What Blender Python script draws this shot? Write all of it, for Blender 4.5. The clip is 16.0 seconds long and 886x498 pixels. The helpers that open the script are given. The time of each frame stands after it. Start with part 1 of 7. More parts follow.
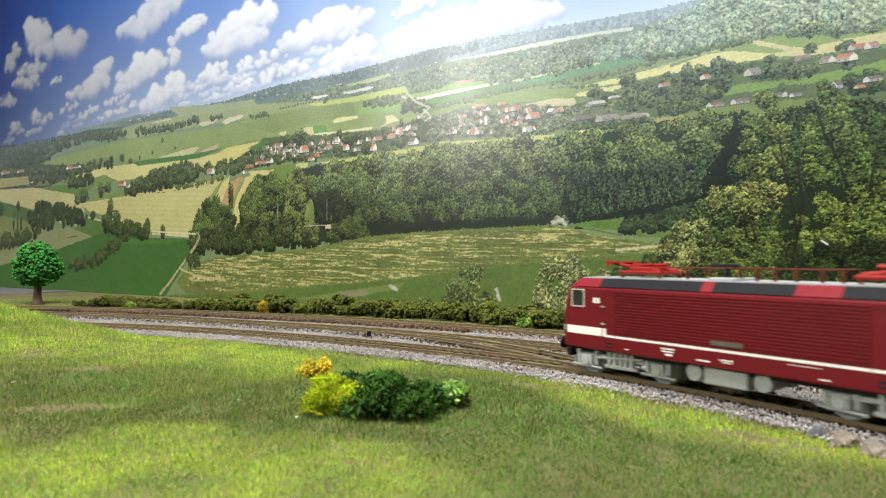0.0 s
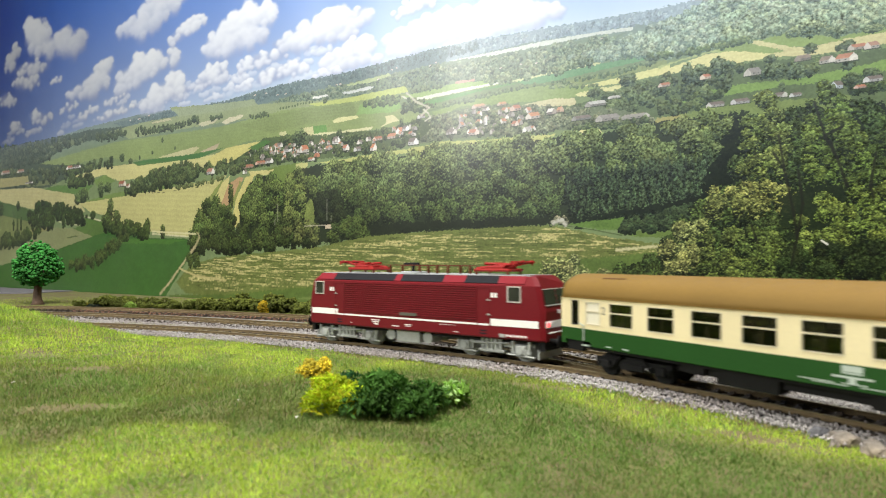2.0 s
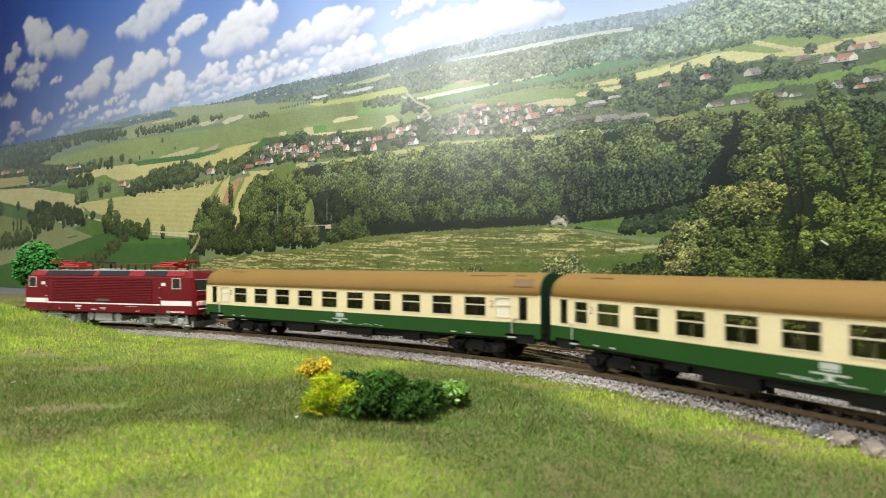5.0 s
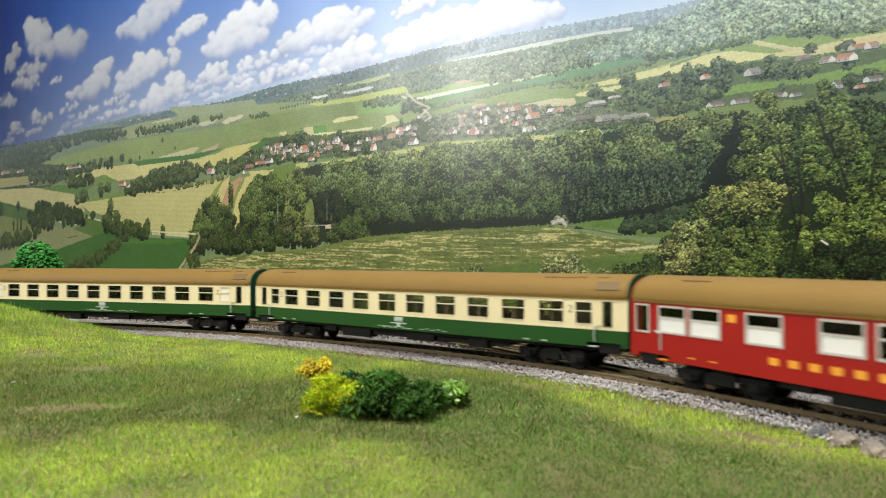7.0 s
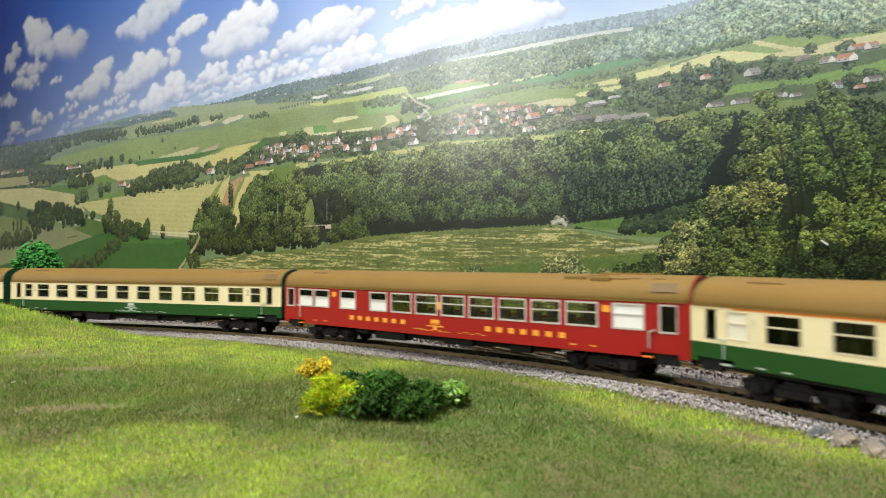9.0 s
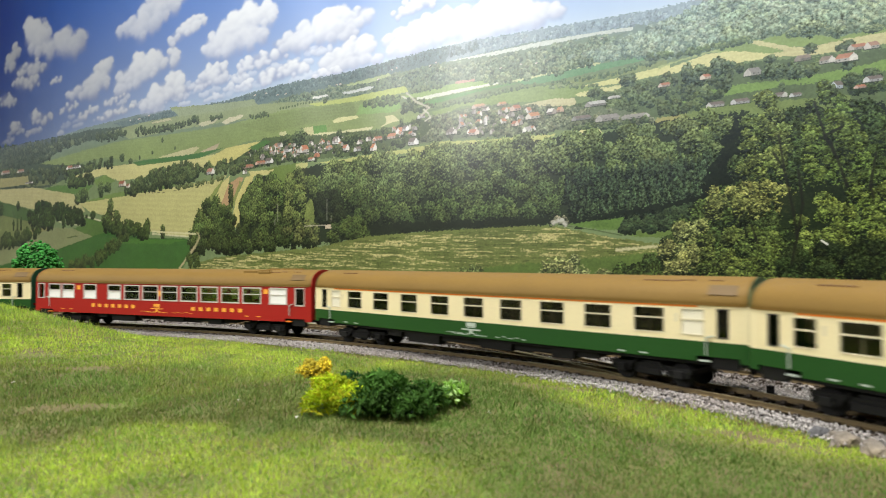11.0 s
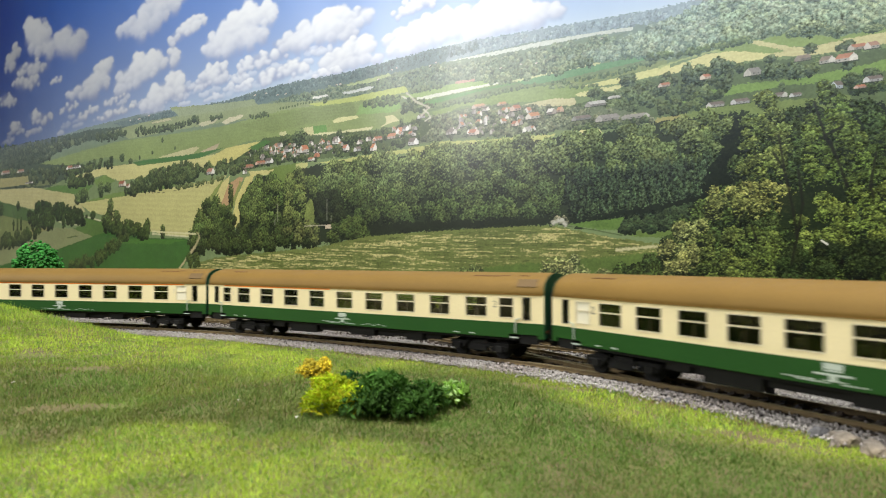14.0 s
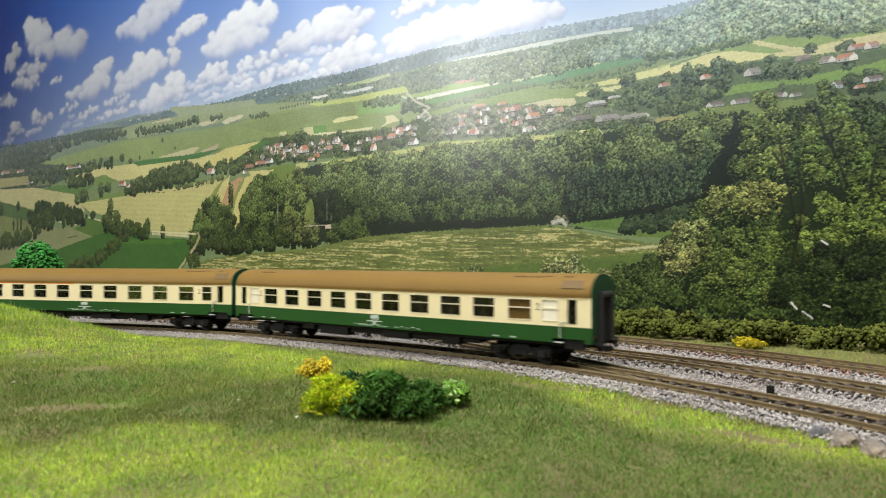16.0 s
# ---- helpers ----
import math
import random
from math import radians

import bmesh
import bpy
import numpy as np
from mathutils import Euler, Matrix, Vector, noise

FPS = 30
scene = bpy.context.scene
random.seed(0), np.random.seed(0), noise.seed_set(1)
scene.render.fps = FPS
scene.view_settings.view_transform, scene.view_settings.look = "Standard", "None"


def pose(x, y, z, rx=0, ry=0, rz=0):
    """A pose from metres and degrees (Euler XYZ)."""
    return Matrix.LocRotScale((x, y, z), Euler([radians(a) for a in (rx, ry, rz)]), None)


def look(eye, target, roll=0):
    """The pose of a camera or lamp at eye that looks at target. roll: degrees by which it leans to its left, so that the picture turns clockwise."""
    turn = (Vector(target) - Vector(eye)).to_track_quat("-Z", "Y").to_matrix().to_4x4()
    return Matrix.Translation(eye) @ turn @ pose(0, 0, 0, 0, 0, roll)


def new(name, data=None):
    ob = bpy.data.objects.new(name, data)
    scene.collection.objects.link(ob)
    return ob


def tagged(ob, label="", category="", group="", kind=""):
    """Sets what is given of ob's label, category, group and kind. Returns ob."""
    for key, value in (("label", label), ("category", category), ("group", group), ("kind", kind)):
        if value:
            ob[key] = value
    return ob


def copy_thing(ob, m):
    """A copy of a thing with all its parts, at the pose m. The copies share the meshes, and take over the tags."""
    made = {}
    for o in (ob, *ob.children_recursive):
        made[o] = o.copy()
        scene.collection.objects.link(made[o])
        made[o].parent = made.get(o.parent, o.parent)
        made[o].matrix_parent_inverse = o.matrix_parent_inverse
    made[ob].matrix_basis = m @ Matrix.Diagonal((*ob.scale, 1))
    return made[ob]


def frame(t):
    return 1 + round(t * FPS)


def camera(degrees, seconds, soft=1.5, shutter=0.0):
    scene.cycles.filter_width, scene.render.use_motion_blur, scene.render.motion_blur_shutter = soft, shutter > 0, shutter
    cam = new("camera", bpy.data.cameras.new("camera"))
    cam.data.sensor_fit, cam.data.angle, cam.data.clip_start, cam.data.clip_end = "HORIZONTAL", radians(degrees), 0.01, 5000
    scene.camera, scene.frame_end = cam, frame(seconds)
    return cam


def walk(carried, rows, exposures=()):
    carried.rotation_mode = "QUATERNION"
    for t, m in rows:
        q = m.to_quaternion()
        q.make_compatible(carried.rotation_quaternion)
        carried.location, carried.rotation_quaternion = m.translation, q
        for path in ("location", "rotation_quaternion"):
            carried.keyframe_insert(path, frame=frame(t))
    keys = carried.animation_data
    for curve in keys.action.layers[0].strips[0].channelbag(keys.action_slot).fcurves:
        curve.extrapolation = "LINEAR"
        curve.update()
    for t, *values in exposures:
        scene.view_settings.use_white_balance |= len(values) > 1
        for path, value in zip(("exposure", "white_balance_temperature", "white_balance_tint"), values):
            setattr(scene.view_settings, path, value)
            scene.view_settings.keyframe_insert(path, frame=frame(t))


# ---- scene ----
# ================= camera =================
cam = camera(71, 16.0, soft=0.75, shutter=0.55)
EYE = pose(0, 0, 0.0556, 90.913, 0, 0) @ pose(0, 0, 0, 0, 0, -0.074)
walk(cam, [(0, EYE), (16, EYE)], [(0, 0.12), (2, 0.12), (4, 0.05), (7, -0.03), (9, 0.0), (12.5, -0.05), (16, -0.07)])
cam.data.dof.use_dof, cam.data.dof.focus_distance, cam.data.dof.aperture_fstop = True, 0.92, 26

# ================= light =================
world = bpy.data.worlds.new("room_air")
world.use_nodes = True
world.node_tree.nodes["Background"].inputs[0].default_value = (0.8, 0.85, 0.9, 1)
world.node_tree.nodes["Background"].inputs[1].default_value = 0.05
scene.world = world


def ceiling_lamp(name, eye, target, size, size_y, power, colour):
    data = bpy.data.lights.new(name, "AREA")
    data.shape, data.size, data.size_y, data.energy, data.color = "RECTANGLE", size, size_y, power, colour
    ob = new(name, data)
    ob.matrix_world = look(eye, target)
    return ob


ceiling_lamp("ceiling_light_over_layout", (-0.08, -0.12, 1.28), (-0.05, 0.40, 0), 0.9, 0.4, 36, (1.0, 0.97, 0.90))
# Unseen source, added where its reflection makes the glare on the print.
ceiling_lamp("glare_light", (-2.30, -0.33, 1.08), (0, 0.7, 0.3), 0.55, 0.8, 38, (1.0, 0.98, 0.95))

# ================= materials =================


def nodes_of(mat):
    return mat.node_tree.nodes, mat.node_tree.links


def material(name, colour, rough=0.5, metal=0.0, vary=0.15, grain=400.0, bump=0.0, spec=0.5, island=0.0, each=0.0, second=None, patch=25.0):
    """Painted, moulded or natural surface: colour varied at two scales, fine relief. Scales are per metre."""
    mat = bpy.data.materials.new(name)
    mat.use_nodes = True
    n, l = nodes_of(mat)
    b = n["Principled BSDF"]
    b.inputs["Roughness"].default_value, b.inputs["Metallic"].default_value = rough, metal
    b.inputs["Specular IOR Level"].default_value = spec
    co = n.new("ShaderNodeTexCoord")
    fine, broad = n.new("ShaderNodeTexNoise"), n.new("ShaderNodeTexNoise")
    fine.inputs["Scale"].default_value, broad.inputs["Scale"].default_value = grain, patch
    fine.inputs["Detail"].default_value, broad.inputs["Detail"].default_value = 3, 4
    for t in (fine, broad):
        l.new(co.outputs["Object"], t.inputs["Vector"])
    total = n.new("ShaderNodeMath")
    l.new(fine.outputs["Fac"], total.inputs[0]), l.new(broad.outputs["Fac"], total.inputs[1])
    last = total.outputs[0]
    span = n.new("ShaderNodeMapRange")
    span.inputs["From Min"].default_value, span.inputs["From Max"].default_value = 0.7, 1.3
    span.inputs["To Min"].default_value, span.inputs["To Max"].default_value = 1 - vary, 1 + vary
    l.new(last, span.inputs["Value"])
    value = span.outputs[0]
    for amount, kind in ((island, "g"), (each, "o")):
        if amount:
            src = n.new("ShaderNodeNewGeometry").outputs["Random Per Island"] if kind == "g" else n.new("ShaderNodeObjectInfo").outputs["Random"]
            r = n.new("ShaderNodeMapRange")
            r.inputs["To Min"].default_value, r.inputs["To Max"].default_value = 1 - amount, 1 + amount
            l.new(src, r.inputs["Value"])
            m = n.new("ShaderNodeMath")
            m.operation = "MULTIPLY"
            l.new(value, m.inputs[0]), l.new(r.outputs[0], m.inputs[1])
            value = m.outputs[0]
    base = n.new("ShaderNodeMix")
    base.data_type = "RGBA"
    base.inputs[6].default_value, base.inputs[7].default_value = (*colour, 1), (*(second or colour), 1)
    tint = n.new("ShaderNodeMapRange")
    tint.inputs["From Min"].default_value, tint.inputs["From Max"].default_value = 0.42, 0.58
    l.new(broad.outputs["Fac"], tint.inputs["Value"]), l.new(tint.outputs[0], base.inputs[0])
    mul = n.new("ShaderNodeVectorMath")
    mul.operation = "SCALE"
    l.new(base.outputs[2], mul.inputs[0]), l.new(value, mul.inputs["Scale"])
    l.new(mul.outputs[0], b.inputs["Base Color"])
    if bump:
        bp = n.new("ShaderNodeBump")
        bp.inputs["Strength"].default_value, bp.inputs["Distance"].default_value = 0.6, bump
        l.new(fine.outputs["Fac"], bp.inputs["Height"]), l.new(bp.outputs[0], b.inputs["Normal"])
    return mat


def tinted_glass(name, tint):
    mat = bpy.data.materials.new(name)
    mat.use_nodes = True
    n, l = nodes_of(mat)
    clear, gloss, mix, fres = n.new("ShaderNodeBsdfTransparent"), n.new("ShaderNodeBsdfGlossy"), n.new("ShaderNodeMixShader"), n.new("ShaderNodeFresnel")
    clear.inputs[0].default_value = (*tint, 1)
    gloss.inputs["Roughness"].default_value = 0.08
    fres.inputs[0].default_value = 1.45
    l.new(fres.outputs[0], mix.inputs[0]), l.new(clear.outputs[0], mix.inputs[1]), l.new(gloss.outputs[0], mix.inputs[2])
    l.new(mix.outputs[0], n["Material Output"].inputs[0])
    return mat


def glowing(name, colour, power):
    mat = material(name, colour, 0.3)
    b = mat.node_tree.nodes["Principled BSDF"]
    b.inputs["Emission Color"].default_value, b.inputs["Emission Strength"].default_value = (*colour, 1), power
    return mat


CREAM = material("cream_paint", (0.74, 0.65, 0.40), 0.42, vary=0.05, grain=900, spec=0.2)
GREEN = material("dark_green_paint", (0.016, 0.066, 0.013), 0.4, vary=0.10, grain=900, spec=0.2)
GREEN_END = material("green_end_wall_paint", (0.012, 0.060, 0.030), 0.45, vary=0.12, grain=900, spec=0.2)
OCHRE = material("ochre_roof_paint", (0.185, 0.112, 0.027), 0.6, vary=0.07, grain=800, spec=0.22)
OCHRE_DARK = material("ochre_hatch_paint", (0.120, 0.070, 0.017), 0.6, vary=0.08, grain=800)
BROWN_VENT = material("brown_roof_vent", (0.13, 0.065, 0.02), 0.6, vary=0.1)
ORANGE = material("orange_band_paint", (0.82, 0.22, 0.025), 0.45, vary=0.04, spec=0.2)
YELLOW_PRINT = material("orange_yellow_print", (0.78, 0.33, 0.03), 0.5, vary=0.06)
RED_COACH = material("crimson_coach_paint", (0.31, 0.016, 0.012), 0.38, vary=0.07, grain=900, spec=0.2)
RED_LOCO = material("wine_red_locomotive_paint", (0.135, 0.007, 0.011), 0.42, vary=0.08, grain=900, spec=0.2)
RED_TRIM = material("brighter_red_panel_paint", (0.20, 0.014, 0.022), 0.55, vary=0.06, spec=0.2)
RED_PANTO = material("red_pantograph_plastic", (0.26, 0.016, 0.013), 0.45, vary=0.08, spec=0.2)
WHITE = material("white_print", (0.80, 0.79, 0.76), 0.5, vary=0.04)
PALE = material("pale_grey_print", (0.42, 0.48, 0.43), 0.5, vary=0.05)
BLIND = material("frosted_white_pane", (0.78, 0.78, 0.76), 0.3, vary=0.03)
BLIND_CREAM = material("frosted_cream_pane", (0.74, 0.70, 0.56), 0.35, vary=0.03)
BLIND_BROWN = material("drawn_brown_blind", (0.40, 0.22, 0.06), 0.7, vary=0.08)
DARK_BAND = material("dark_grey_louvre_band", (0.016, 0.016, 0.020), 0.7, vary=0.15, spec=0.15)
GREY_FRAME = material("light_grey_window_frame", (0.50, 0.47, 0.43), 0.35, vary=0.05)
GREY_ROOF = material("light_grey_roof_walkway", (0.36, 0.38, 0.39), 0.5, vary=0.08)
GREY_BOGIE = material("pale_grey_bogie_plastic", (0.36, 0.38, 0.36), 0.5, vary=0.14, grain=500, bump=0.0001, spec=0.2)
BLACK_GEAR = material("black_running_gear_plastic", (0.009, 0.009, 0.009), 0.7, vary=0.2, spec=0.2)
RUBBER = material("black_rubber", (0.012, 0.012, 0.012), 0.75, vary=0.1)
COACH_FRAME = material("cream_grey_window_rim", (0.60, 0.54, 0.38), 0.4, vary=0.05)
STEEL = material("wheel_steel", (0.20, 0.19, 0.18), 0.35, 0.9, vary=0.15)
SEAT = material("brown_seat_plastic", (0.055, 0.040, 0.025), 0.6, vary=0.1)
INNER = material("grey_brown_coach_interior", (0.16, 0.14, 0.10), 0.7, vary=0.08)
INSULATOR = material("brown_roof_insulator", (0.12, 0.035, 0.02), 0.35, vary=0.08, spec=0.2)
GLASS = tinted_glass("window_glass", (0.90, 0.90, 0.80))
GLASS_DIM = tinted_glass("dim_window_glass", (0.52, 0.52, 0.42))
GLASS_DARK = tinted_glass("dark_window_glass", (0.30, 0.32, 0.28))
TAIL = glowing("red_tail_light", (1.0, 0.05, 0.06), 2.5)
RAIL = material("weathered_rail_metal", (0.17, 0.125, 0.062), 0.5, 0.3, vary=0.22, grain=250)
RAIL_TOP = material("worn_bronze_rail_head", (0.40, 0.32, 0.19), 0.4, 0.6, vary=0.2, grain=300)
SLEEPER = material("dark_brown_sleeper", (0.055, 0.041, 0.030), 0.75, vary=0.3, grain=900, bump=0.0002, each=0.3)
GRAVEL = material("grey_track_gravel", (0.42, 0.40, 0.39), 0.85, vary=0.12, grain=900, island=0.32, second=(0.33, 0.30, 0.29))
BALLAST = material("grey_ballast_bed", (0.30, 0.29, 0.28), 0.95, vary=0.3, grain=1500, bump=0.0006, second=(0.16, 0.14, 0.12))
GRAVEL_RED = material("red_brown_track_gravel", (0.25, 0.13, 0.085), 0.85, vary=0.2, grain=900, island=0.5)
ROCK = material("grey_boulder", (0.15, 0.135, 0.12), 0.85, vary=0.35, grain=350, bump=0.0006, second=(0.24, 0.20, 0.15))
ROCK_DARK = material("dark_grey_stone", (0.10, 0.10, 0.11), 0.85, vary=0.35, grain=350, bump=0.0006)
CHIP = material("white_stone_chip", (0.62, 0.60, 0.55), 0.8, vary=0.15, grain=600)
PLYWOOD = material("plywood_edge", (0.42, 0.29, 0.16), 0.6, vary=0.12, grain=120)
PLASTER = material("white_room_plaster", (0.70, 0.69, 0.66), 0.9, vary=0.05, grain=60)
FLOOR_GREY = material("grey_floor_lino", (0.22, 0.21, 0.20), 0.5, vary=0.12, grain=40)

# ================= mesh helpers =================
K = 1 / 87  # the models are built from prototype metres at 1:87


def part(name, bm, mat, parent=None, label="", scale=K, smooth=False):
    """Links a bmesh as ONE mesh object under a thing or a part."""
    if scale != 1:
        bmesh.ops.scale(bm, vec=(scale,) * 3, verts=bm.verts)
    bmesh.ops.recalc_face_normals(bm, faces=bm.faces)
    me = bpy.data.meshes.new(name)
    bm.to_mesh(me)
    bm.free()
    me.materials.append(mat)
    if smooth:
        me.shade_smooth()
    ob = new(name, me)
    ob.parent = parent
    return tagged(ob, label)


def box(bm, x0, x1, y0, y1, z0, z1, bevel=0.0):
    vs = [bm.verts.new(p) for p in ((x0, y0, z0), (x1, y0, z0), (x1, y1, z0), (x0, y1, z0), (x0, y0, z1), (x1, y0, z1), (x1, y1, z1), (x0, y1, z1))]
    fs = [bm.faces.new([vs[i] for i in f]) for f in ((3, 2, 1, 0), (4, 5, 6, 7), (0, 1, 5, 4), (1, 2, 6, 5), (2, 3, 7, 6), (3, 0, 4, 7))]
    if bevel:
        es = list({e for f in fs for e in f.edges})
        bmesh.ops.bevel(bm, geom=es, offset=bevel, segments=2, profile=0.5, affect="EDGES")
    return bm


def rod(bm, a, b, r, sides=8, r2=None):
    a, b = Vector(a), Vector(b)
    q = (b - a).to_track_quat("Z", "Y")
    rings = []
    for c, rr in ((a, r), (b, r if r2 is None else r2)):
        rings.append([bm.verts.new(c + q @ Vector((rr * math.cos(i * 2 * math.pi / sides), rr * math.sin(i * 2 * math.pi / sides), 0))) for i in range(sides)])
    for i in range(sides):
        bm.faces.new((rings[0][i], rings[0][(i + 1) % sides], rings[1][(i + 1) % sides], rings[1][i]))
    bm.faces.new(rings[0][::-1]), bm.faces.new(rings[1])
    return bm


def loft(bm, rings, caps=True, closed=True):
    vs = [[bm.verts.new(p) for p in ring] for ring in rings]
    m = len(vs[0])
    for a, b in zip(vs[:-1], vs[1:]):
        for i in range(m if closed else m - 1):
            bm.faces.new((a[i], a[(i + 1) % m], b[(i + 1) % m], b[i]))
    if caps:
        bm.faces.new(vs[0][::-1]), bm.faces.new(vs[-1])
    return bm


def mesh_from_arrays(name, verts, faces, mats, parent=None, smooth=False):
    """One mesh from numpy arrays of vertices and equal-sided faces."""
    me = bpy.data.meshes.new(name)
    verts, faces = np.asarray(verts, np.float32), np.asarray(faces, np.int32)
    k = faces.shape[1]
    me.vertices.add(len(verts)), me.loops.add(faces.size), me.polygons.add(len(faces))
    me.vertices.foreach_set("co", verts.ravel())
    me.loops.foreach_set("vertex_index", faces.ravel())
    me.polygons.foreach_set("loop_start", np.arange(0, faces.size, k, dtype=np.int32))
    me.update(calc_edges=True)
    for m in mats if isinstance(mats, (list, tuple)) else [mats]:
        me.materials.append(m)
    if smooth:
        me.shade_smooth()
    ob = new(name, me)
    ob.parent = parent
    return ob


# ================= the line of the track =================
# Curvature along the running track, per metre of way; the way grows in the direction of travel.
WAY = np.arange(-2.6, 2.4, 0.005)
BENDS = ((-2.6, 1.2), (-0.85, 1.2), (-0.6, -0.9768), (-0.15, 2.1872), (0.0, 0.7171), (0.15, 1.2478), (0.35, 1.0516), (0.6, 0.7053), (0.95, 0.3231), (1.3, 0.8), (2.4, 0.9))


def running_sum(v):
    return np.concatenate([[0], np.cumsum((v[1:] + v[:-1]) / 2 * np.diff(WAY))])


HEADING = running_sum(np.interp(WAY, [b[0] for b in BENDS], [b[1] for b in BENDS]))
HEADING += 2.5667 - np.interp(0, WAY, HEADING)
LINE_X, LINE_Y = running_sum(np.cos(HEADING)), running_sum(np.sin(HEADING))
LINE_X += -0.0530 - np.interp(0, WAY, LINE_X)
LINE_Y += 0.4207 - np.interp(0, WAY, LINE_Y)


def on_line(s, off=0.0):
    """Place and heading at s metres along the running track, off metres to its far side."""
    h = np.interp(s, WAY, HEADING)
    return np.interp(s, WAY, LINE_X) + off * np.sin(h), np.interp(s, WAY, LINE_Y) - off * np.cos(h), h


def smoothstep(v):
    v = np.clip(v, 0, 1)
    return v * v * (3 - 2 * v)


def second_track(s):
    return 0.060 + 0.034 * smoothstep((s - 0.12) / 0.35)


def third_track(s):
    return 0.117 + 0.008 * smoothstep((s + 0.25) / 0.3) + 0.045 * smoothstep((s - 0.12) / 0.45)


def crossover(s):
    return 0.060 * smoothstep((s + 0.235) / 0.27)


def line_coords(x, y):
    """Way and signed offset from the running track of many places at once."""
    x, y = np.asarray(x), np.asarray(y)
    pick = slice(0, len(WAY), 2)
    wx, wy, wh, ws = LINE_X[pick], LINE_Y[pick], HEADING[pick], WAY[pick]
    flat_x, flat_y = x.ravel(), y.ravel()
    s, off = np.empty(flat_x.size), np.empty(flat_x.size)
    for a in range(0, flat_x.size, 20000):
        b = slice(a, a + 20000)
        d = (flat_x[b, None] - wx) ** 2 + (flat_y[b, None] - wy) ** 2
        i = d.argmin(1)
        s[b] = ws[i]
        dx, dy = flat_x[b] - wx[i], flat_y[b] - wy[i]
        off[b] = np.where(dx * np.sin(wh[i]) - dy * np.cos(wh[i]) > 0, 1, -1) * np.hypot(dx, dy)
    return s.reshape(x.shape), off.reshape(x.shape)


# ================= ground =================
def value_noise(x, y, seed, scale):
    """Smooth noise, 0 to 1, over a plane."""
    rng = np.random.RandomState(seed)
    table = rng.rand(64, 64)
    x, y = np.asarray(x) * scale, np.asarray(y) * scale
    xi, yi = np.floor(x).astype(int), np.floor(y).astype(int)
    fx, fy = smoothstep(x - xi), smoothstep(y - yi)
    a, b = table[xi % 64, yi % 64], table[(xi + 1) % 64, yi % 64]
    c, d = table[xi % 64, (yi + 1) % 64], table[(xi + 1) % 64, (yi + 1) % 64]
    return (a * (1 - fx) + b * fx) * (1 - fy) + (c * (1 - fx) + d * fx) * fy


def ground_height(x, y, s, off):
    z = np.full(np.shape(x), -0.0052)
    z = z + 0.0010 * (value_noise(x, y, 3, 28) - 0.5) + 0.0006 * (value_noise(x, y, 4, 90) - 0.5)
    near = smoothstep((-off - 0.026) / 0.05)
    hill = 0.0355 * smoothstep((s - 0.058) / 0.36) * near * (1 - smoothstep((-off - 0.30) / 0.25)) * (1 - smoothstep((s - 0.9) / 0.4))
    swell = 0.0035 * (value_noise(x, y, 5, 9) - 0.5) * near
    return z + hill + swell


def ground_z(x, y):
    s, off = line_coords(np.array([x]), np.array([y]))
    return float(ground_height(np.array([x]), np.array([y]), s, off)[0])
# ================= the train =================
ROOF = ((1.44, 3.155), (1.43, 3.32), (1.385, 3.52), (1.29, 3.70), (1.13, 3.86), (0.88, 4.00), (0.57, 4.10), (0.26, 4.155), (0.0, 4.17))


def thing(name, label, category, group=""):
    return tagged(new(name), label, category, group)


def wheelset(parent, x, r, mat, name="wheelset"):
    bm = bmesh.new()
    for y in (-0.72, 0.72):
        rod(bm, (0, y - 0.06, 0), (0, y + 0.06, 0), r, 20)
        rod(bm, (0, y - 0.10 * (1 if y > 0 else -1), 0), (0, y - 0.06 * (1 if y > 0 else -1), 0), r + 0.05, 20)
        for i in range(4):
            a = i * math.pi / 2
            box(bm, r * 0.35 * math.cos(a) - 0.05, r * 0.35 * math.cos(a) + 0.05, y + (0.06 if y > 0 else -0.08), y + (0.08 if y > 0 else -0.06), r * 0.35 * math.sin(a) - 0.05, r * 0.35 * math.sin(a) + 0.05)
    rod(bm, (0, -1.0, 0), (0, 1.0, 0), 0.09, 8)
    ob = part(name, bm, mat, parent)
    ob.location = (x * K, 0, r * K)
    return ob


def coach_bogie(parent, x):
    bm = bmesh.new()
    for y in (-1, 1):
        box(bm, -1.75, 1.75, y * 1.0 - 0.06, y * 1.0 + 0.06, 0.58, 0.76)
        box(bm, -0.55, 0.55, y * 1.05 - 0.09, y * 1.05 + 0.09, 0.36, 0.62, 0.03)
        for ax in (-1.25, 1.25):
            box(bm, ax - 0.22, ax + 0.22, y * 1.06 - 0.10, y * 1.06 + 0.10, 0.34, 0.66, 0.04)
            for k in (-0.36, 0.36):
                rod(bm, (ax + k, y * 1.04, 0.40), (ax + k, y * 1.04, 0.62), 0.09, 8)
        rod(bm, (-0.9, y * 1.16, 0.42), (-0.5, y * 1.16, 0.9), 0.05, 6)
        rod(bm, (0.9, y * 1.16, 0.42), (0.5, y * 1.16, 0.9), 0.05, 6)
    box(bm, -0.35, 0.35, -1.0, 1.0, 0.52, 0.86)
    for ax in (-1.72, 1.72):
        box(bm, ax - 0.05, ax + 0.05, -1.0, 1.0, 0.55, 0.72)
    ob = part("bogie", bm, BLACK_GEAR, parent, "black plastic four-wheel bogie")
    ob.location = (x * K, 0, 0)
    return ob, [wheelset(ob, ax, 0.46, BLACK_GEAR) for ax in (-1.25, 1.25)]


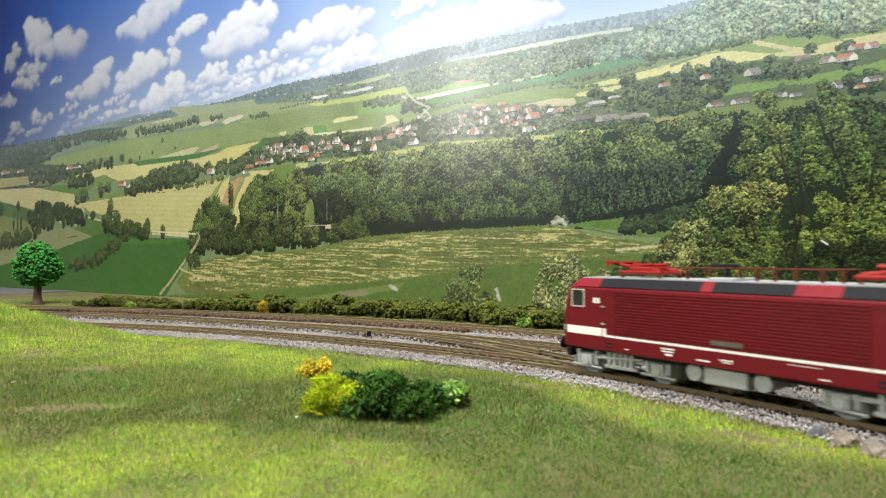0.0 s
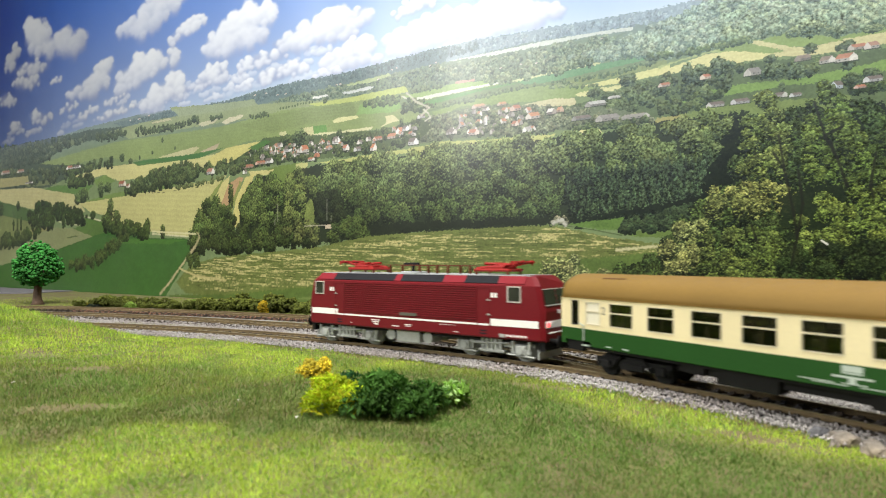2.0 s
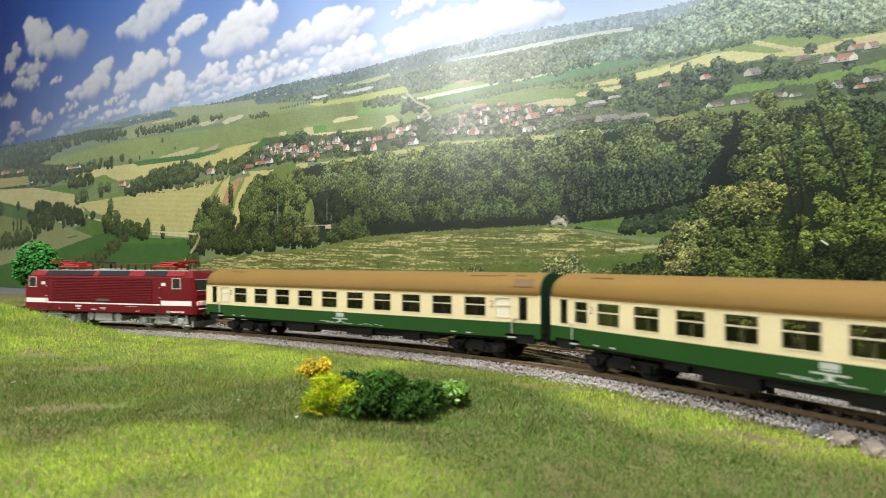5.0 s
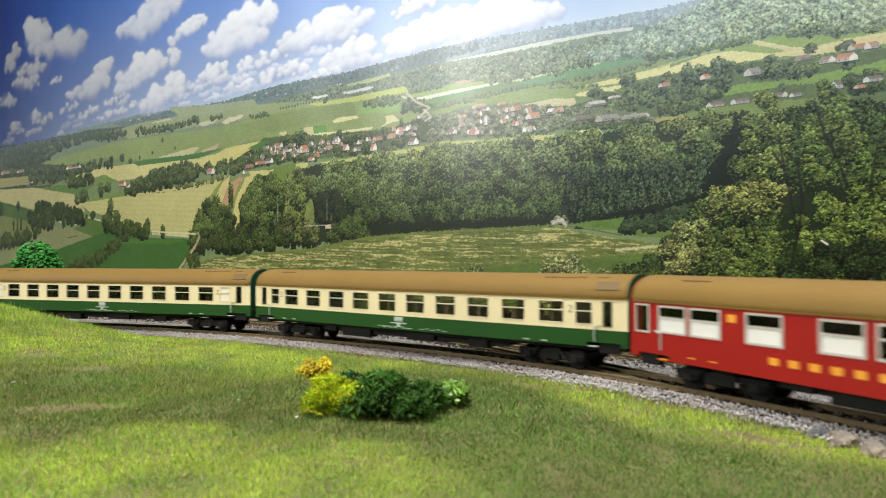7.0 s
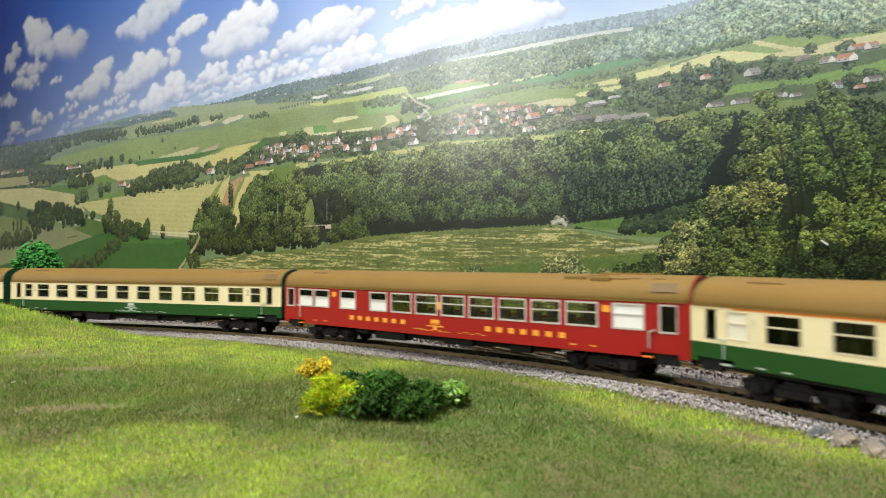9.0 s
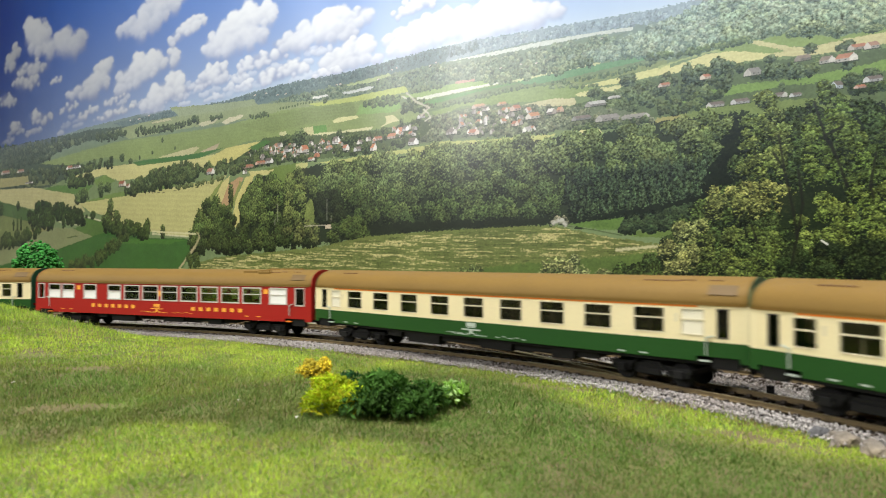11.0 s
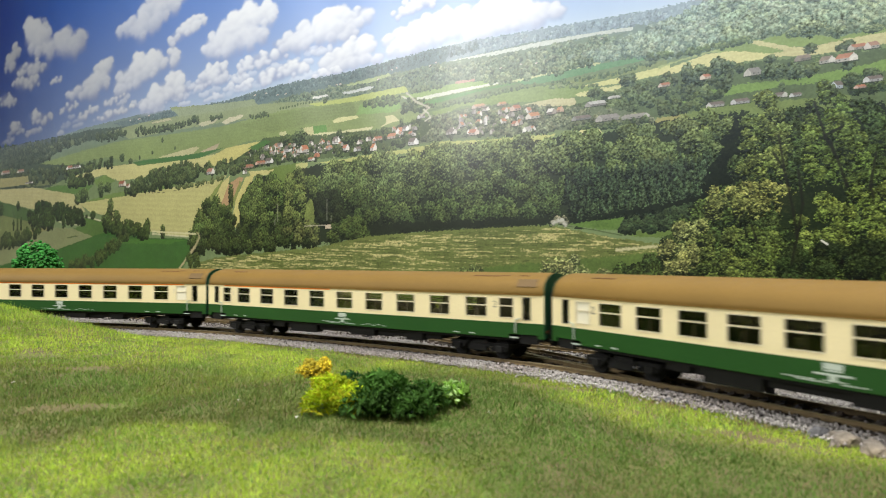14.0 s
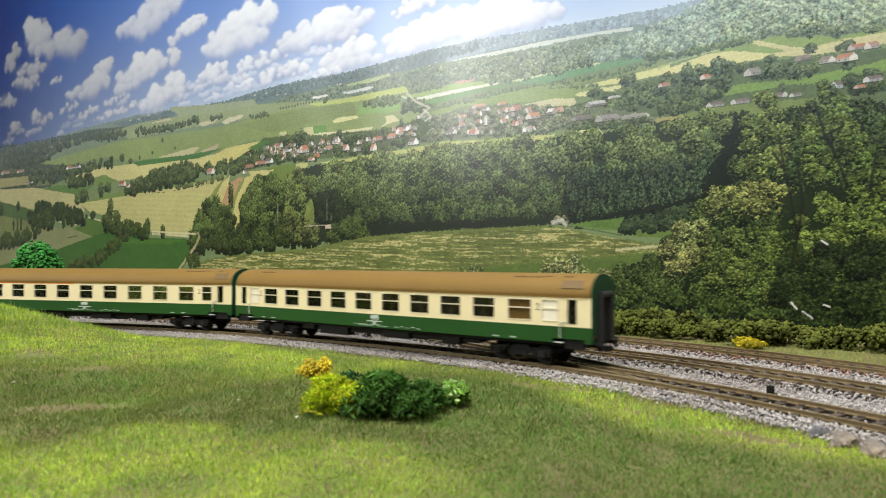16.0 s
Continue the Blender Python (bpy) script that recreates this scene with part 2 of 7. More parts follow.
def wall_pieces(bm, y, x0, x1, z0, z1, holes, thick=0.07):
    """A side wall from x0 to x1 as one solid sheet with its openings (each x0, x1, z0, z1), outer face at y."""
    sg = 1 if y > 0 else -1
    xs = sorted({x0, x1, *(h[0] for h in holes), *(h[1] for h in holes)})
    zs = sorted({z0, z1, *(h[2] for h in holes), *(h[3] for h in holes)})
    grid = {}

    def vert(i, j, k):
        if (i, j, k) not in grid:
            grid[i, j, k] = bm.verts.new((xs[i], y - sg * thick * k, zs[j]))
        return grid[i, j, k]

    def solid(i, j):
        if not (0 <= i < len(xs) - 1 and 0 <= j < len(zs) - 1):
            return False
        cx, cz = (xs[i] + xs[i + 1]) / 2, (zs[j] + zs[j + 1]) / 2
        return not any(a < cx < b and c < cz < d for a, b, c, d in holes)

    for i in range(len(xs) - 1):
        for j in range(len(zs) - 1):
            if solid(i, j):
                for k in (0, 1):
                    bm.faces.new((vert(i, j, k), vert(i + 1, j, k), vert(i + 1, j + 1, k), vert(i, j + 1, k)))
                for di, dj, a, b in ((-1, 0, (i, j), (i, j + 1)), (1, 0, (i + 1, j), (i + 1, j + 1)), (0, -1, (i, j), (i + 1, j)), (0, 1, (i, j + 1), (i + 1, j + 1))):
                    if not solid(i + di, j + dj):
                        bm.faces.new((vert(*a, 0), vert(*b, 0), vert(*b, 1), vert(*a, 1)))
    return bm


def ring_frame(bm, y, a, b, c, d, w, proud=0.025, depth=0.05):
    sg = 1 if y > 0 else -1
    ya, yb = sorted((y + sg * proud, y - sg * depth))
    box(bm, a - w, a, ya, yb, c - w, d + w), box(bm, b, b + w, ya, yb, c - w, d + w)
    box(bm, a, b, ya, yb, d, d + w), box(bm, a, b, ya, yb, c - w, c)
    return bm


def coach(name, label, windows, upper, lower, split, frame_mat, z_low=1.123, stripe=None, seats=True, dining=False, marks=(-1, 1), glass=None):
    """A passenger coach. windows: (centre x, width, kind) along each side; kinds: clear, small, blind, brown, door."""
    car = thing(name, label, "train coach", "coaches of the train")
    half, w = (12.27 if dining else 12.15), 1.44
    zb, zt = 2.08, 2.98
    holes = [(x - ww / 2, x + ww / 2, zb if k != "door" else 2.02, zt if k != "door" else 3.0) for x, ww, k in windows]
    for y in (w, -w):
        up = bmesh.new()
        wall_pieces(up, y, -half, half, split, 3.155, holes)
        part("upper_side_wall", up, upper, car)
        low = bmesh.new()
        sg = 1 if y > 0 else -1
        ya, yb = sorted((y, y - sg * 0.07))
        box(low, -10.35, 10.35, ya, yb, z_low, split)
        for e in (-1, 1):
            xa, xb = sorted((e * 10.35, e * half))
            box(low, xa, xb, ya, yb, z_low + 0.19, split)
            xa, xb = sorted((e * 11.85, e * half))
            box(low, xa, xb, ya, yb, z_low + 0.02, z_low + 0.19)
        part("lower_side_wall", low, lower, car)
        if stripe:
            sb = bmesh.new()
            yc, yd = sorted((y, y + sg * 0.012))
            box(sb, stripe[0], stripe[1], yc, yd, 3.07, 3.14)
            part("class_stripe", sb, ORANGE, car, "thin orange stripe under the roof")
        for x, ww, k in windows:
            c, d = (zb, zt) if k != "door" else (2.02, 3.0)
            fb = ring_frame(bmesh.new(), y, x - ww / 2, x + ww / 2, c, d, 0.035 if not dining else 0.075, 0.02)
            if k in ("clear", "small", "brown", "blind") and not (dining and k == "blind" and ww > 1.2):
                box(fb, x - ww / 2, x + ww / 2, *sorted((y + sg * 0.012, y - sg * 0.04)), c + (d - c) * 0.56, c + (d - c) * 0.56 + 0.05)
            fr = part("window", fb, frame_mat if k != "door" else (RUBBER if not dining else GREY_FRAME), car)
            pb = box(bmesh.new(), x - ww / 2, x + ww / 2, *sorted((y - sg * 0.045, y - sg * 0.060)), c, d)
            pane = part("pane", pb, (glass or GLASS_DIM) if k in ("clear", "small", "brown") else GLASS_DARK, fr)
            pane.visible_shadow = False
            if k == "blind":
                top = d if not dining or ww > 1.17 else c + (d - c) * 0.60
                part("frosted_pane", box(bmesh.new(), x - ww / 2, x + ww / 2, *sorted((y - sg * 0.018, y - sg * 0.042)), c, top), BLIND if dining else BLIND_CREAM, fr)
            if k == "brown":
                part("blind", box(bmesh.new(), x - ww / 2, x + ww / 2, *sorted((y - sg * 0.065, y - sg * 0.085)), c, d), BLIND_BROWN, fr, "drawn brown blind")
        # doors: raised edges, handrails, steps
        for e in (-1, 1):
            db = bmesh.new()
            for x in (10.92, 11.74):
                xa, xb = sorted((e * x, e * (x + 0.035)))
                box(db, xa, xb, *sorted((y, y + sg * 0.02)), split + 0.05, 3.08)
            xa, xb = sorted((e * 10.92, e * 11.775))
            box(db, xa, xb, *sorted((y, y + sg * 0.02)), 3.06, 3.09)
            part("door_edge", db, upper, car)
            hb = rod(bmesh.new(), (e * 10.72, y + sg * 0.06, 1.35), (e * 10.72, y + sg * 0.06, 2.02), 0.028, 6)
            rod(hb, (e * 10.72, y + sg * 0.06, 1.98), (e * 10.98, y + sg * 0.06, 2.08), 0.028, 6)
            part("handrail", hb, PALE, car, "pale grey door handrail")
            st = box(bmesh.new(), *sorted((e * 10.45, e * 10.85)), *sorted((y - sg * 0.1, y + sg * 0.05)), z_low + 0.0, z_low + 0.05)
            part("door_step", st, PALE if not dining else ORANGE, car)
            st = box(bmesh.new(), *sorted((e * 10.9, e * 11.8)), *sorted((y - sg * 0.35, y - sg * 0.10)), z_low - 0.25, z_low + 0.18)
            part("step_recess", st, BLACK_GEAR, car)
        # plain bars for the small writing on the side
        x0 = 0.15
        bars = [(x0 - 0.28, x0 + 0.28, 1.62, 1.80), (x0 - 0.28, x0 + 0.28, 1.56, 1.60), (x0 - 0.55, x0 + 0.55, 1.44, 1.50), (x0 - 0.10, x0 + 0.10, 1.30, 1.44),
                (x0 - 0.95, x0 - 0.2, 1.215, 1.24), (x0 + 0.1, x0 + 1.1, 1.215, 1.24), (x0 + 0.5, x0 + 1.5, 1.265, 1.29), (x0 - 0.4, x0 + 0.3, 1.275, 1.30)] + [(x0 - 3.1 + 0.36 * i, x0 - 2.86 + 0.36 * i, 1.22 + 0.05 * (i % 2), 1.25 + 0.05 * (i % 2)) for i in range(5)]
        for a, b, c, d in bars + [(k, k + 0.3, 1.20, 1.25) for k in (-7.6, -8.5, 8.3, 9.2)]:
            part("marking_bar", box(bmesh.new(), *sorted((sg * a, sg * b)), *sorted((y, y + sg * 0.008)), c, d), PALE if not dining else YELLOW_PRINT, car)
        for e in (-1, 1):
            x = e * 9.62
            if e in marks:
                cu = bpy.data.curves.new("class_mark", "FONT")
                cu.body, cu.size, cu.align_x, cu.extrude = "2", 0.46 * K, "CENTER", 0.004 * K
                cu.materials.append(MARK_GREY)
                mk = new("class_mark", cu)
                mk.parent = car
                mk.matrix_basis = pose(x * K, (y + sg * 0.006) * K, 2.52 * K, 90, 0, 180 if sg > 0 else 0)
            elif not dining:
                part("class_mark", box(bmesh.new(), x - 0.05, x + 0.05, *sorted((y, y + sg * 0.008)), 2.50, 2.82), COACH_FRAME, car)
    # roof
    section = [(y, z) for y, z in ROOF] + [(-y, z) for y, z in ROOF[-2::-1]]
    rb = bmesh.new()
    full = section + [(-1.38, 3.09), (1.38, 3.09)]
    loft(rb, [[(x, y * (1 if abs(x) < half - 0.1 else 0.985), z) for y, z in full] for x in (0.02 - half, 0.25 - half, half - 0.25, half - 0.02)])
    roof = part("roof", rb, OCHRE, car, smooth=True)
    for f in roof.data.polygons:
        f.use_smooth = abs(f.normal.x) < 0.8 and f.normal.z > 0.02
    gb = bmesh.new()
    for sg in (-1, 1):
        box(gb, -12.1, 12.1, *sorted((sg * 1.435, sg * 1.475)), 3.135, 3.175)
    part("rain_gutter", gb, OCHRE, car)
    # roof hatches and vents
    vents = ((9.55, 0.62), (-8.9, 0.75))
    for x, hw in vents:
        for sg in (1, -1):
            vb = bmesh.new()
            box(vb, x - hw, x + hw, sg * 0.88 - 0.04, sg * 0.88 + 0.04, 3.96, 4.03, 0.015)
            part("roof_vent", vb, BROWN_VENT, car)
    for x, hw in ((-9.9, 0.25), (-10.9, 0.25)):
        vb = box(bmesh.new(), x - hw, x + hw, 0.80, 0.86, 3.99, 4.05, 0.01)
        part("roof_vent", vb, BROWN_VENT, car)
    hb = bmesh.new()
    for ya, za, yb_, zb_ in ((1.39, 3.52, 1.14, 3.86),):
        p = [(-11.75, ya, za), (-10.75, ya, za), (-10.75, yb_, zb_), (-11.75, yb_, zb_)]
        q = [(x, y + 0.02, z + 0.02) for x, y, z in p]
        loft(hb, [p, q])
    part("roof_hatch", hb, OCHRE_DARK, car)
    if dining:
        for x, hw, y in ((-7.3, 0.5, 0.9), (-8.2, 0.45, 0.55), (-8.6, 0.5, 0.3), (-9.4, 1.3, 0.0), (-8.5, 0.45, 1.0)):
            vb = box(bmesh.new(), x - hw, x + hw, y - 0.08, y + 0.08, 3.90, 4.23 - 0.16 * y, 0.02)
            part("roof_vent", vb, OCHRE, car)
    # ends
    for e in (-1, 1):
        eb = bmesh.new()
        inner = [(y * 0.985, z) for y, z in section] + [(-1.42, 1.15), (1.42, 1.15)]
        loft(eb, [[(e * (half - 0.15), y, z) for y, z in inner], [(e * (half + 0.015), y, z) for y, z in inner]])
        part("end_wall", eb, RED_COACH if dining else GREEN_END, car)
        gb = bmesh.new()
        for y in (-0.62, 0.62):
            rod(gb, (e * 12.24, y, 1.15), (e * 12.24, y, 3.25), 0.14, 10)
        rod(gb, (e * 12.24, -0.62, 3.25), (e * 12.24, 0.62, 3.25), 0.14, 10)
        part("gangway_rubber", gb, RUBBER, car)
        part("gangway_door", box(bmesh.new(), *sorted((e * 12.16, e * 12.19)), -0.5, 0.5, 1.15, 3.15), DARK_BAND, car)
        for y in (-0.87, 0.87):
            bb = rod(bmesh.new(), (e * 12.0, y, 1.05), (e * 12.42, y, 1.05), 0.09, 8)
            rod(bb, (e * 12.40, y, 1.05), (e * 12.45, y, 1.05), 0.24, 14)
            part("buffer", bb, BLACK_GEAR, car)
            part("tail_lamp", rod(bmesh.new(), (e * 12.16, y * 1.25, 1.45), (e * 12.20, y * 1.25, 1.45), 0.09, 10), TAIL_OFF, car)
        cb = box(bmesh.new(), *sorted((e * 11.9, e * 12.55)), -0.18, 0.18, 0.75, 0.95)
        part("coupling", cb, BLACK_GEAR, car)
    # underframe
    ub = box(bmesh.new(), -12.0, 12.0, -1.25, 1.25, 0.98, 1.16)
    part("underframe", ub, BLACK_GEAR, car)
    for a, b, y0, y1, z0 in ((2.4, 4.6, 0.55, 1.20, 0.52), (-2.0, -0.2, 0.7, 1.2, 0.62), (-5.2, -4.1, 0.4, 1.18, 0.58), (0.6, 1.5, -1.2, -0.5, 0.5), (-4.8, -3.0, -1.18, -0.5, 0.54), (5.1, 5.8, 0.7, 1.2, 0.7)):
        part("equipment_box", box(bmesh.new(), a, b, y0, y1, z0, 1.0, 0.03), BLACK_GEAR, car)
    fb = bmesh.new()
    for y in (-0.95, 0.95):
        box(fb, -6.3, 6.3, y - 0.06, y + 0.06, 0.70, 0.985)
    for x in (-6.1, -3.6, -1.2, 1.2, 3.6, 6.1):
        box(fb, x - 0.05, x + 0.05, -0.9, 0.9, 0.70, 0.985)
    part("frame_girder", fb, BLACK_GEAR, car)
    part("air_tank", rod(bmesh.new(), (-2.6, 0.2, 0.74), (0.4, 0.2, 0.74), 0.22, 12), BLACK_GEAR, car)
    tb = bmesh.new()
    for y in (0.35, -0.35):
        rod(tb, (-5.8, y, 0.78), (5.8, y, 0.78), 0.035, 6)
    part("brake_rod", tb, BLACK_GEAR, car)
    # inside
    part("interior_floor", box(bmesh.new(), -11.9, 11.9, -1.36, 1.36, 1.62, 1.70), INNER, car)
    if seats:
        sb = bmesh.new()
        xs = [x for x, ww, k in windows if k in ("clear", "brown")]
        for x in xs:
            for y in (-0.85, 0.85):
                for dx in (-0.97, 0.0) if not dining else (-0.85,):
                    box(sb, x + dx - 0.07, x + dx + 0.07, y - 0.5, y + 0.5, 1.70, 2.42 if dining else 2.50)
                    box(sb, x + dx - 0.40, x + dx + 0.40, y - 0.5, y + 0.5, 1.70, 2.02)
        part("seats", sb, SEAT, car)
    wb = bmesh.new()
    for e in (-1, 1):
        box(wb, e * 9.72 - 0.03, e * 9.72 + 0.03, -1.36, 1.36, 1.7, 3.3)
    if not dining:
        box(wb, -9.7, 9.7, -0.55, -0.50, 1.7, 2.15)
    part("partition", wb, INNER, car)
    car["wheels"] = 0
    bogies, axles = [], []
    for x in (8.6, -8.6):
        b, ws = coach_bogie(car, x)
        bogies.append(b), axles.extend(ws)
    return car, bogies, axles


MARK_GREY = material('grey_print', (0.16, 0.16, 0.15), 0.5)
TAIL_OFF = material("dull_red_lamp_glass", (0.12, 0.01, 0.01), 0.2)


def locomotive():
    car = thing("electric_locomotive", "wine-red electric model locomotive with white stripe and red pantographs", "locomotive")
    W = 1.49

    def nose(z):
        return 7.80 - max(0.0, z - 2.45) * 0.24 - max(0.0, z - 3.60) * 0.7

    sect = [(1.40, 1.05), (W, 1.12), (W, 1.7), (W, 2.4), (W, 3.0), (W - 0.01, 3.57), (1.42, 3.64), (1.12, 4.01), (0.9, 4.04)]
    ring = sect + [(-y, z) for y, z in sect[::-1]]
    bm = bmesh.new()
    rings = []
    for e, k, yk in ((-1, 0.0, 0.90), (-1, 0.22, 0.985), (-1, 0.6, 1.0), (1, 0.6, 1.0), (1, 0.22, 0.985), (1, 0.0, 0.90)):
        rings.append([(e * (nose(z) - k), y * yk, z) for y, z in ring])
    loft(bm, rings)
    part("body", bm, RED_LOCO, car)
    # ribbed side panels, doors, stripe
    for y in (W, -W):
        sg = 1 if y > 0 else -1
        for i in range(15):
            pb = bmesh.new()
            z = 1.87 + i * 0.113
            p = [(z, 0.0), (z + 0.016, 0.034), (z + 0.062, 0.034), (z + 0.076, 0.0)]
            loft(pb, [[(x, y + sg * (o - 0.004), zz) for zz, o in p] for x in (-4.15, 4.88)])
            part("panel_rib", pb, RED_LOCO, car)
        sb = bmesh.new()
        yy = sorted((y - sg * 0.01, y + sg * 0.006))
        box(sb, -4.9, 5.3, *yy, 1.645, 1.735)
        for e in (-1, 1):
            a, b = sorted((e * 4.95 if e < 0 else 5.35, e * 7.50))
            box(sb, a, b, *yy, 1.66, 1.99)
        loft(sb, [[(5.3, yy[0], 1.645), (5.3, yy[0], 1.735), (5.48, yy[0], 1.85), (5.48, yy[0], 1.66)], [(5.3, yy[1], 1.645), (5.3, yy[1], 1.735), (5.48, yy[1], 1.85), (5.48, yy[1], 1.66)]])
        part("white_stripe", sb, WHITE, car)
        for e in (-1, 1):
            x = 6.86 if e > 0 else -6.24
            fb = ring_frame(bmesh.new(), y, x - 0.31, x + 0.31, 2.85, 3.50, 0.055, 0.03, 0.03)
            wn = part("cab_window", fb, GREY_FRAME, car)
            part("pane", box(bmesh.new(), x - 0.31, x + 0.31, *sorted((y + sg * 0.003, y + sg * 0.010)), 2.85, 3.50), CAB_GLASS, wn)
            xd = 5.2 if e > 0 else -4.55
            db = bmesh.new()
            for k in (-0.34, 0.34):
                box(db, xd + k - 0.015, xd + k + 0.015, *sorted((y, y + sg * 0.012)), 1.25, 3.45)
            box(db, xd - 0.34, xd + 0.34, *sorted((y, y + sg * 0.012)), 3.43, 3.46)
            part("door_edge", db, RED_LOCO, car)
            hb = bmesh.new()
            for k in (2.15, 2.85):
                rod(hb, (xd + e * 0.30, y + sg * 0.05, k), (xd + e * 0.30, y + sg * 0.05, k + 0.08), 0.025, 6)
                box(hb, xd + e * 0.30 - 0.12, xd + e * 0.30 + 0.12, *sorted((y, y + sg * 0.03)), k, k + 0.03)
            part("handrail", hb, PALE, car)
            for z in (1.22, 1.36):
                part("foot_hole", box(bmesh.new(), xd - 0.18, xd + 0.18, *sorted((y - sg * 0.005, y + sg * 0.008)), z, z + 0.07), DARK_BAND, car)
            xm = 5.84 if e > 0 else -5.15
            for k in (-0.17, 0.03):
                part("marking_bar", box(bmesh.new(), xm + k, xm + k + 0.15, *sorted((y, y + sg * 0.008)), 3.0, 3.22), WHITE, car)
        for a, b, c, d in ((2.15, 2.75, 1.48, 1.53), (2.2, 2.7, 1.38, 1.43), (2.25, 2.55, 1.26, 1.33), (0.75, 1.25, 1.24, 1.29), (-0.1, 0.4, 1.36, 1.40), (-0.05, 0.3, 1.29, 1.32), (4.2, 4.4, 1.25, 1.28), (-3.1, -2.8, 1.2, 1.24), (-2.9, -1.9, 1.535, 1.55)):
            part("marking_bar", box(bmesh.new(), a, b, *sorted((y, y + sg * 0.008)), c, d), WHITE, car)
        part("number_plate", box(bmesh.new(), -0.45, 0.70, *sorted((y, y + sg * 0.05)), 1.86, 2.02), PLATE, car, "dark bronze plate with plain bars")
        part("shunter_panel", box(bmesh.new(), -7.0, -5.6, *sorted((y, y + sg * 0.012)), 1.16, 1.32), RED_TRIM, car)
        for i in range(6):
            part("marking_bar", box(bmesh.new(), -5.95 - i * 0.19, -5.82 - i * 0.19, *sorted((y + sg * 0.012, y + sg * 0.018)), 1.19, 1.29), WHITE, car)
        part("data_plate", box(bmesh.new(), -5.75, -5.45, *sorted((y, y + sg * 0.03)), 1.15, 1.31), GREY_BOGIE, car)
        # sloped roof edge: dark louvre bands and red fields between them
        for a, b, m, nm in ((1.15, 5.75, DARK_BAND, "louvre_band"), (-2.05, 0.72, DARK_BAND, "louvre_band"), (-5.30, -3.40, DARK_BAND, "louvre_band"),
                            (0.72, 1.15, RED_TRIM, "roof_edge_field"), (-3.40, -2.05, RED_TRIM, "roof_edge_field"), (5.75, 7.05, RED_TRIM, "roof_edge_field"), (-6.75, -5.30, RED_TRIM, "roof_edge_field")):
            lb = bmesh.new()
            n = 0.02
            p = [(y * 0.950, 3.655), (y * 0.757, 4.000)]
            loft(lb, [[(x, p[0][0] + sg * n, p[0][1] + n), (x, p[1][0] + sg * n, p[1][1] + n), (x, p[1][0] - sg * 0.03, p[1][1] - 0.03), (x, p[0][0] - sg * 0.03, p[0][1] - 0.03)] for x in (a, b)])
            part(nm, lb, m, car)
        gb = box(bmesh.new(), -6.9, 6.9, *sorted((y * 0.745, y * 0.70)), 4.00, 4.06)
        part("roof_walkway", gb, GREY_ROOF, car)
    # fronts
    for e in (-1, 1):
        wb = bmesh.new()
        f = lambda z, o: e * (nose(z) + o)
        for ya, yb in ((-1.22, -0.06), (0.06, 1.22)):
            loft(wb, [[(f(2.72, 0.0), ya, 2.72), (f(2.72, 0.0), yb, 2.72), (f(3.42, 0.0), yb, 3.42), (f(3.42, 0.0), ya, 3.42)], [(f(2.72, 0.02), ya, 2.72), (f(2.72, 0.02), yb, 2.72), (f(3.42, 0.02), yb, 3.42), (f(3.42, 0.02), ya, 3.42)]])
        ws = part("windscreen", wb, CAB_GLASS, car)
        fb = bmesh.new()
        for z0, z1 in ((2.68, 2.72), (3.42, 3.455)):
            loft(fb, [[(f(z0, 0.0), -1.28, z0), (f(z0, 0.0), 1.28, z0), (f(z1, 0.0), 1.28, z1), (f(z1, 0.0), -1.28, z1)], [(f(z0, 0.03), -1.28, z0), (f(z0, 0.03), 1.28, z0), (f(z1, 0.03), 1.28, z1), (f(z1, 0.03), -1.28, z1)]])
        part("windscreen_frame", fb, GREY_FRAME, ws)
        for y in (-0.98, 0.98):
            hb = box(bmesh.new(), *sorted((e * 7.78, e * 7.84)), y - 0.36, y + 0.36, 1.70, 1.96, 0.02)
            hl = part("headlight_box", hb, WHITE, car)
            part("tail_light", rod(bmesh.new(), (e * 7.83, y + 0.16, 1.83), (e * 7.86, y + 0.16, 1.83), 0.11, 12), TAIL if e < 0 else TAIL_OFF, hl, "small red tail light")
            part("headlight", rod(bmesh.new(), (e * 7.83, y - 0.16, 1.83), (e * 7.86, y - 0.16, 1.83), 0.11, 12), BLIND, hl)
        part("front_stripe", box(bmesh.new(), *sorted((e * 7.77, e * 7.815)), -1.25, 1.25, 1.66, 1.99), WHITE, car)
        part("front_markings", box(bmesh.new(), *sorted((e * 7.78, e * 7.82)), -0.12, 0.12, 2.30, 2.46), WHITE, car)
        hb = rod(bmesh.new(), (e * 7.95, -1.3, 1.47), (e * 7.95, 1.3, 1.47), 0.03, 6)
        part("front_handrail", hb, WHITE, car)
        bb = box(bmesh.new(), *sorted((e * 7.45, e * 7.72)), -1.3, 1.3, 0.62, 1.10)
        part("buffer_beam", bb, BLACK_GEAR, car)
        for y in (-0.87, 0.87):
            b2 = rod(bmesh.new(), (e * 7.6, y, 1.08), (e * 8.2, y, 1.08), 0.12, 10)
            rod(b2, (e * 8.22, y, 1.08), (e * 8.30, y, 1.08), 0.27, 16)
            part("buffer", b2, BLACK_GEAR, car)
        part("coupling", box(bmesh.new(), *sorted((e * 7.6, e * 8.35)), -0.16, 0.16, 0.7, 0.9), BLACK_GEAR, car)
        pl = bmesh.new()
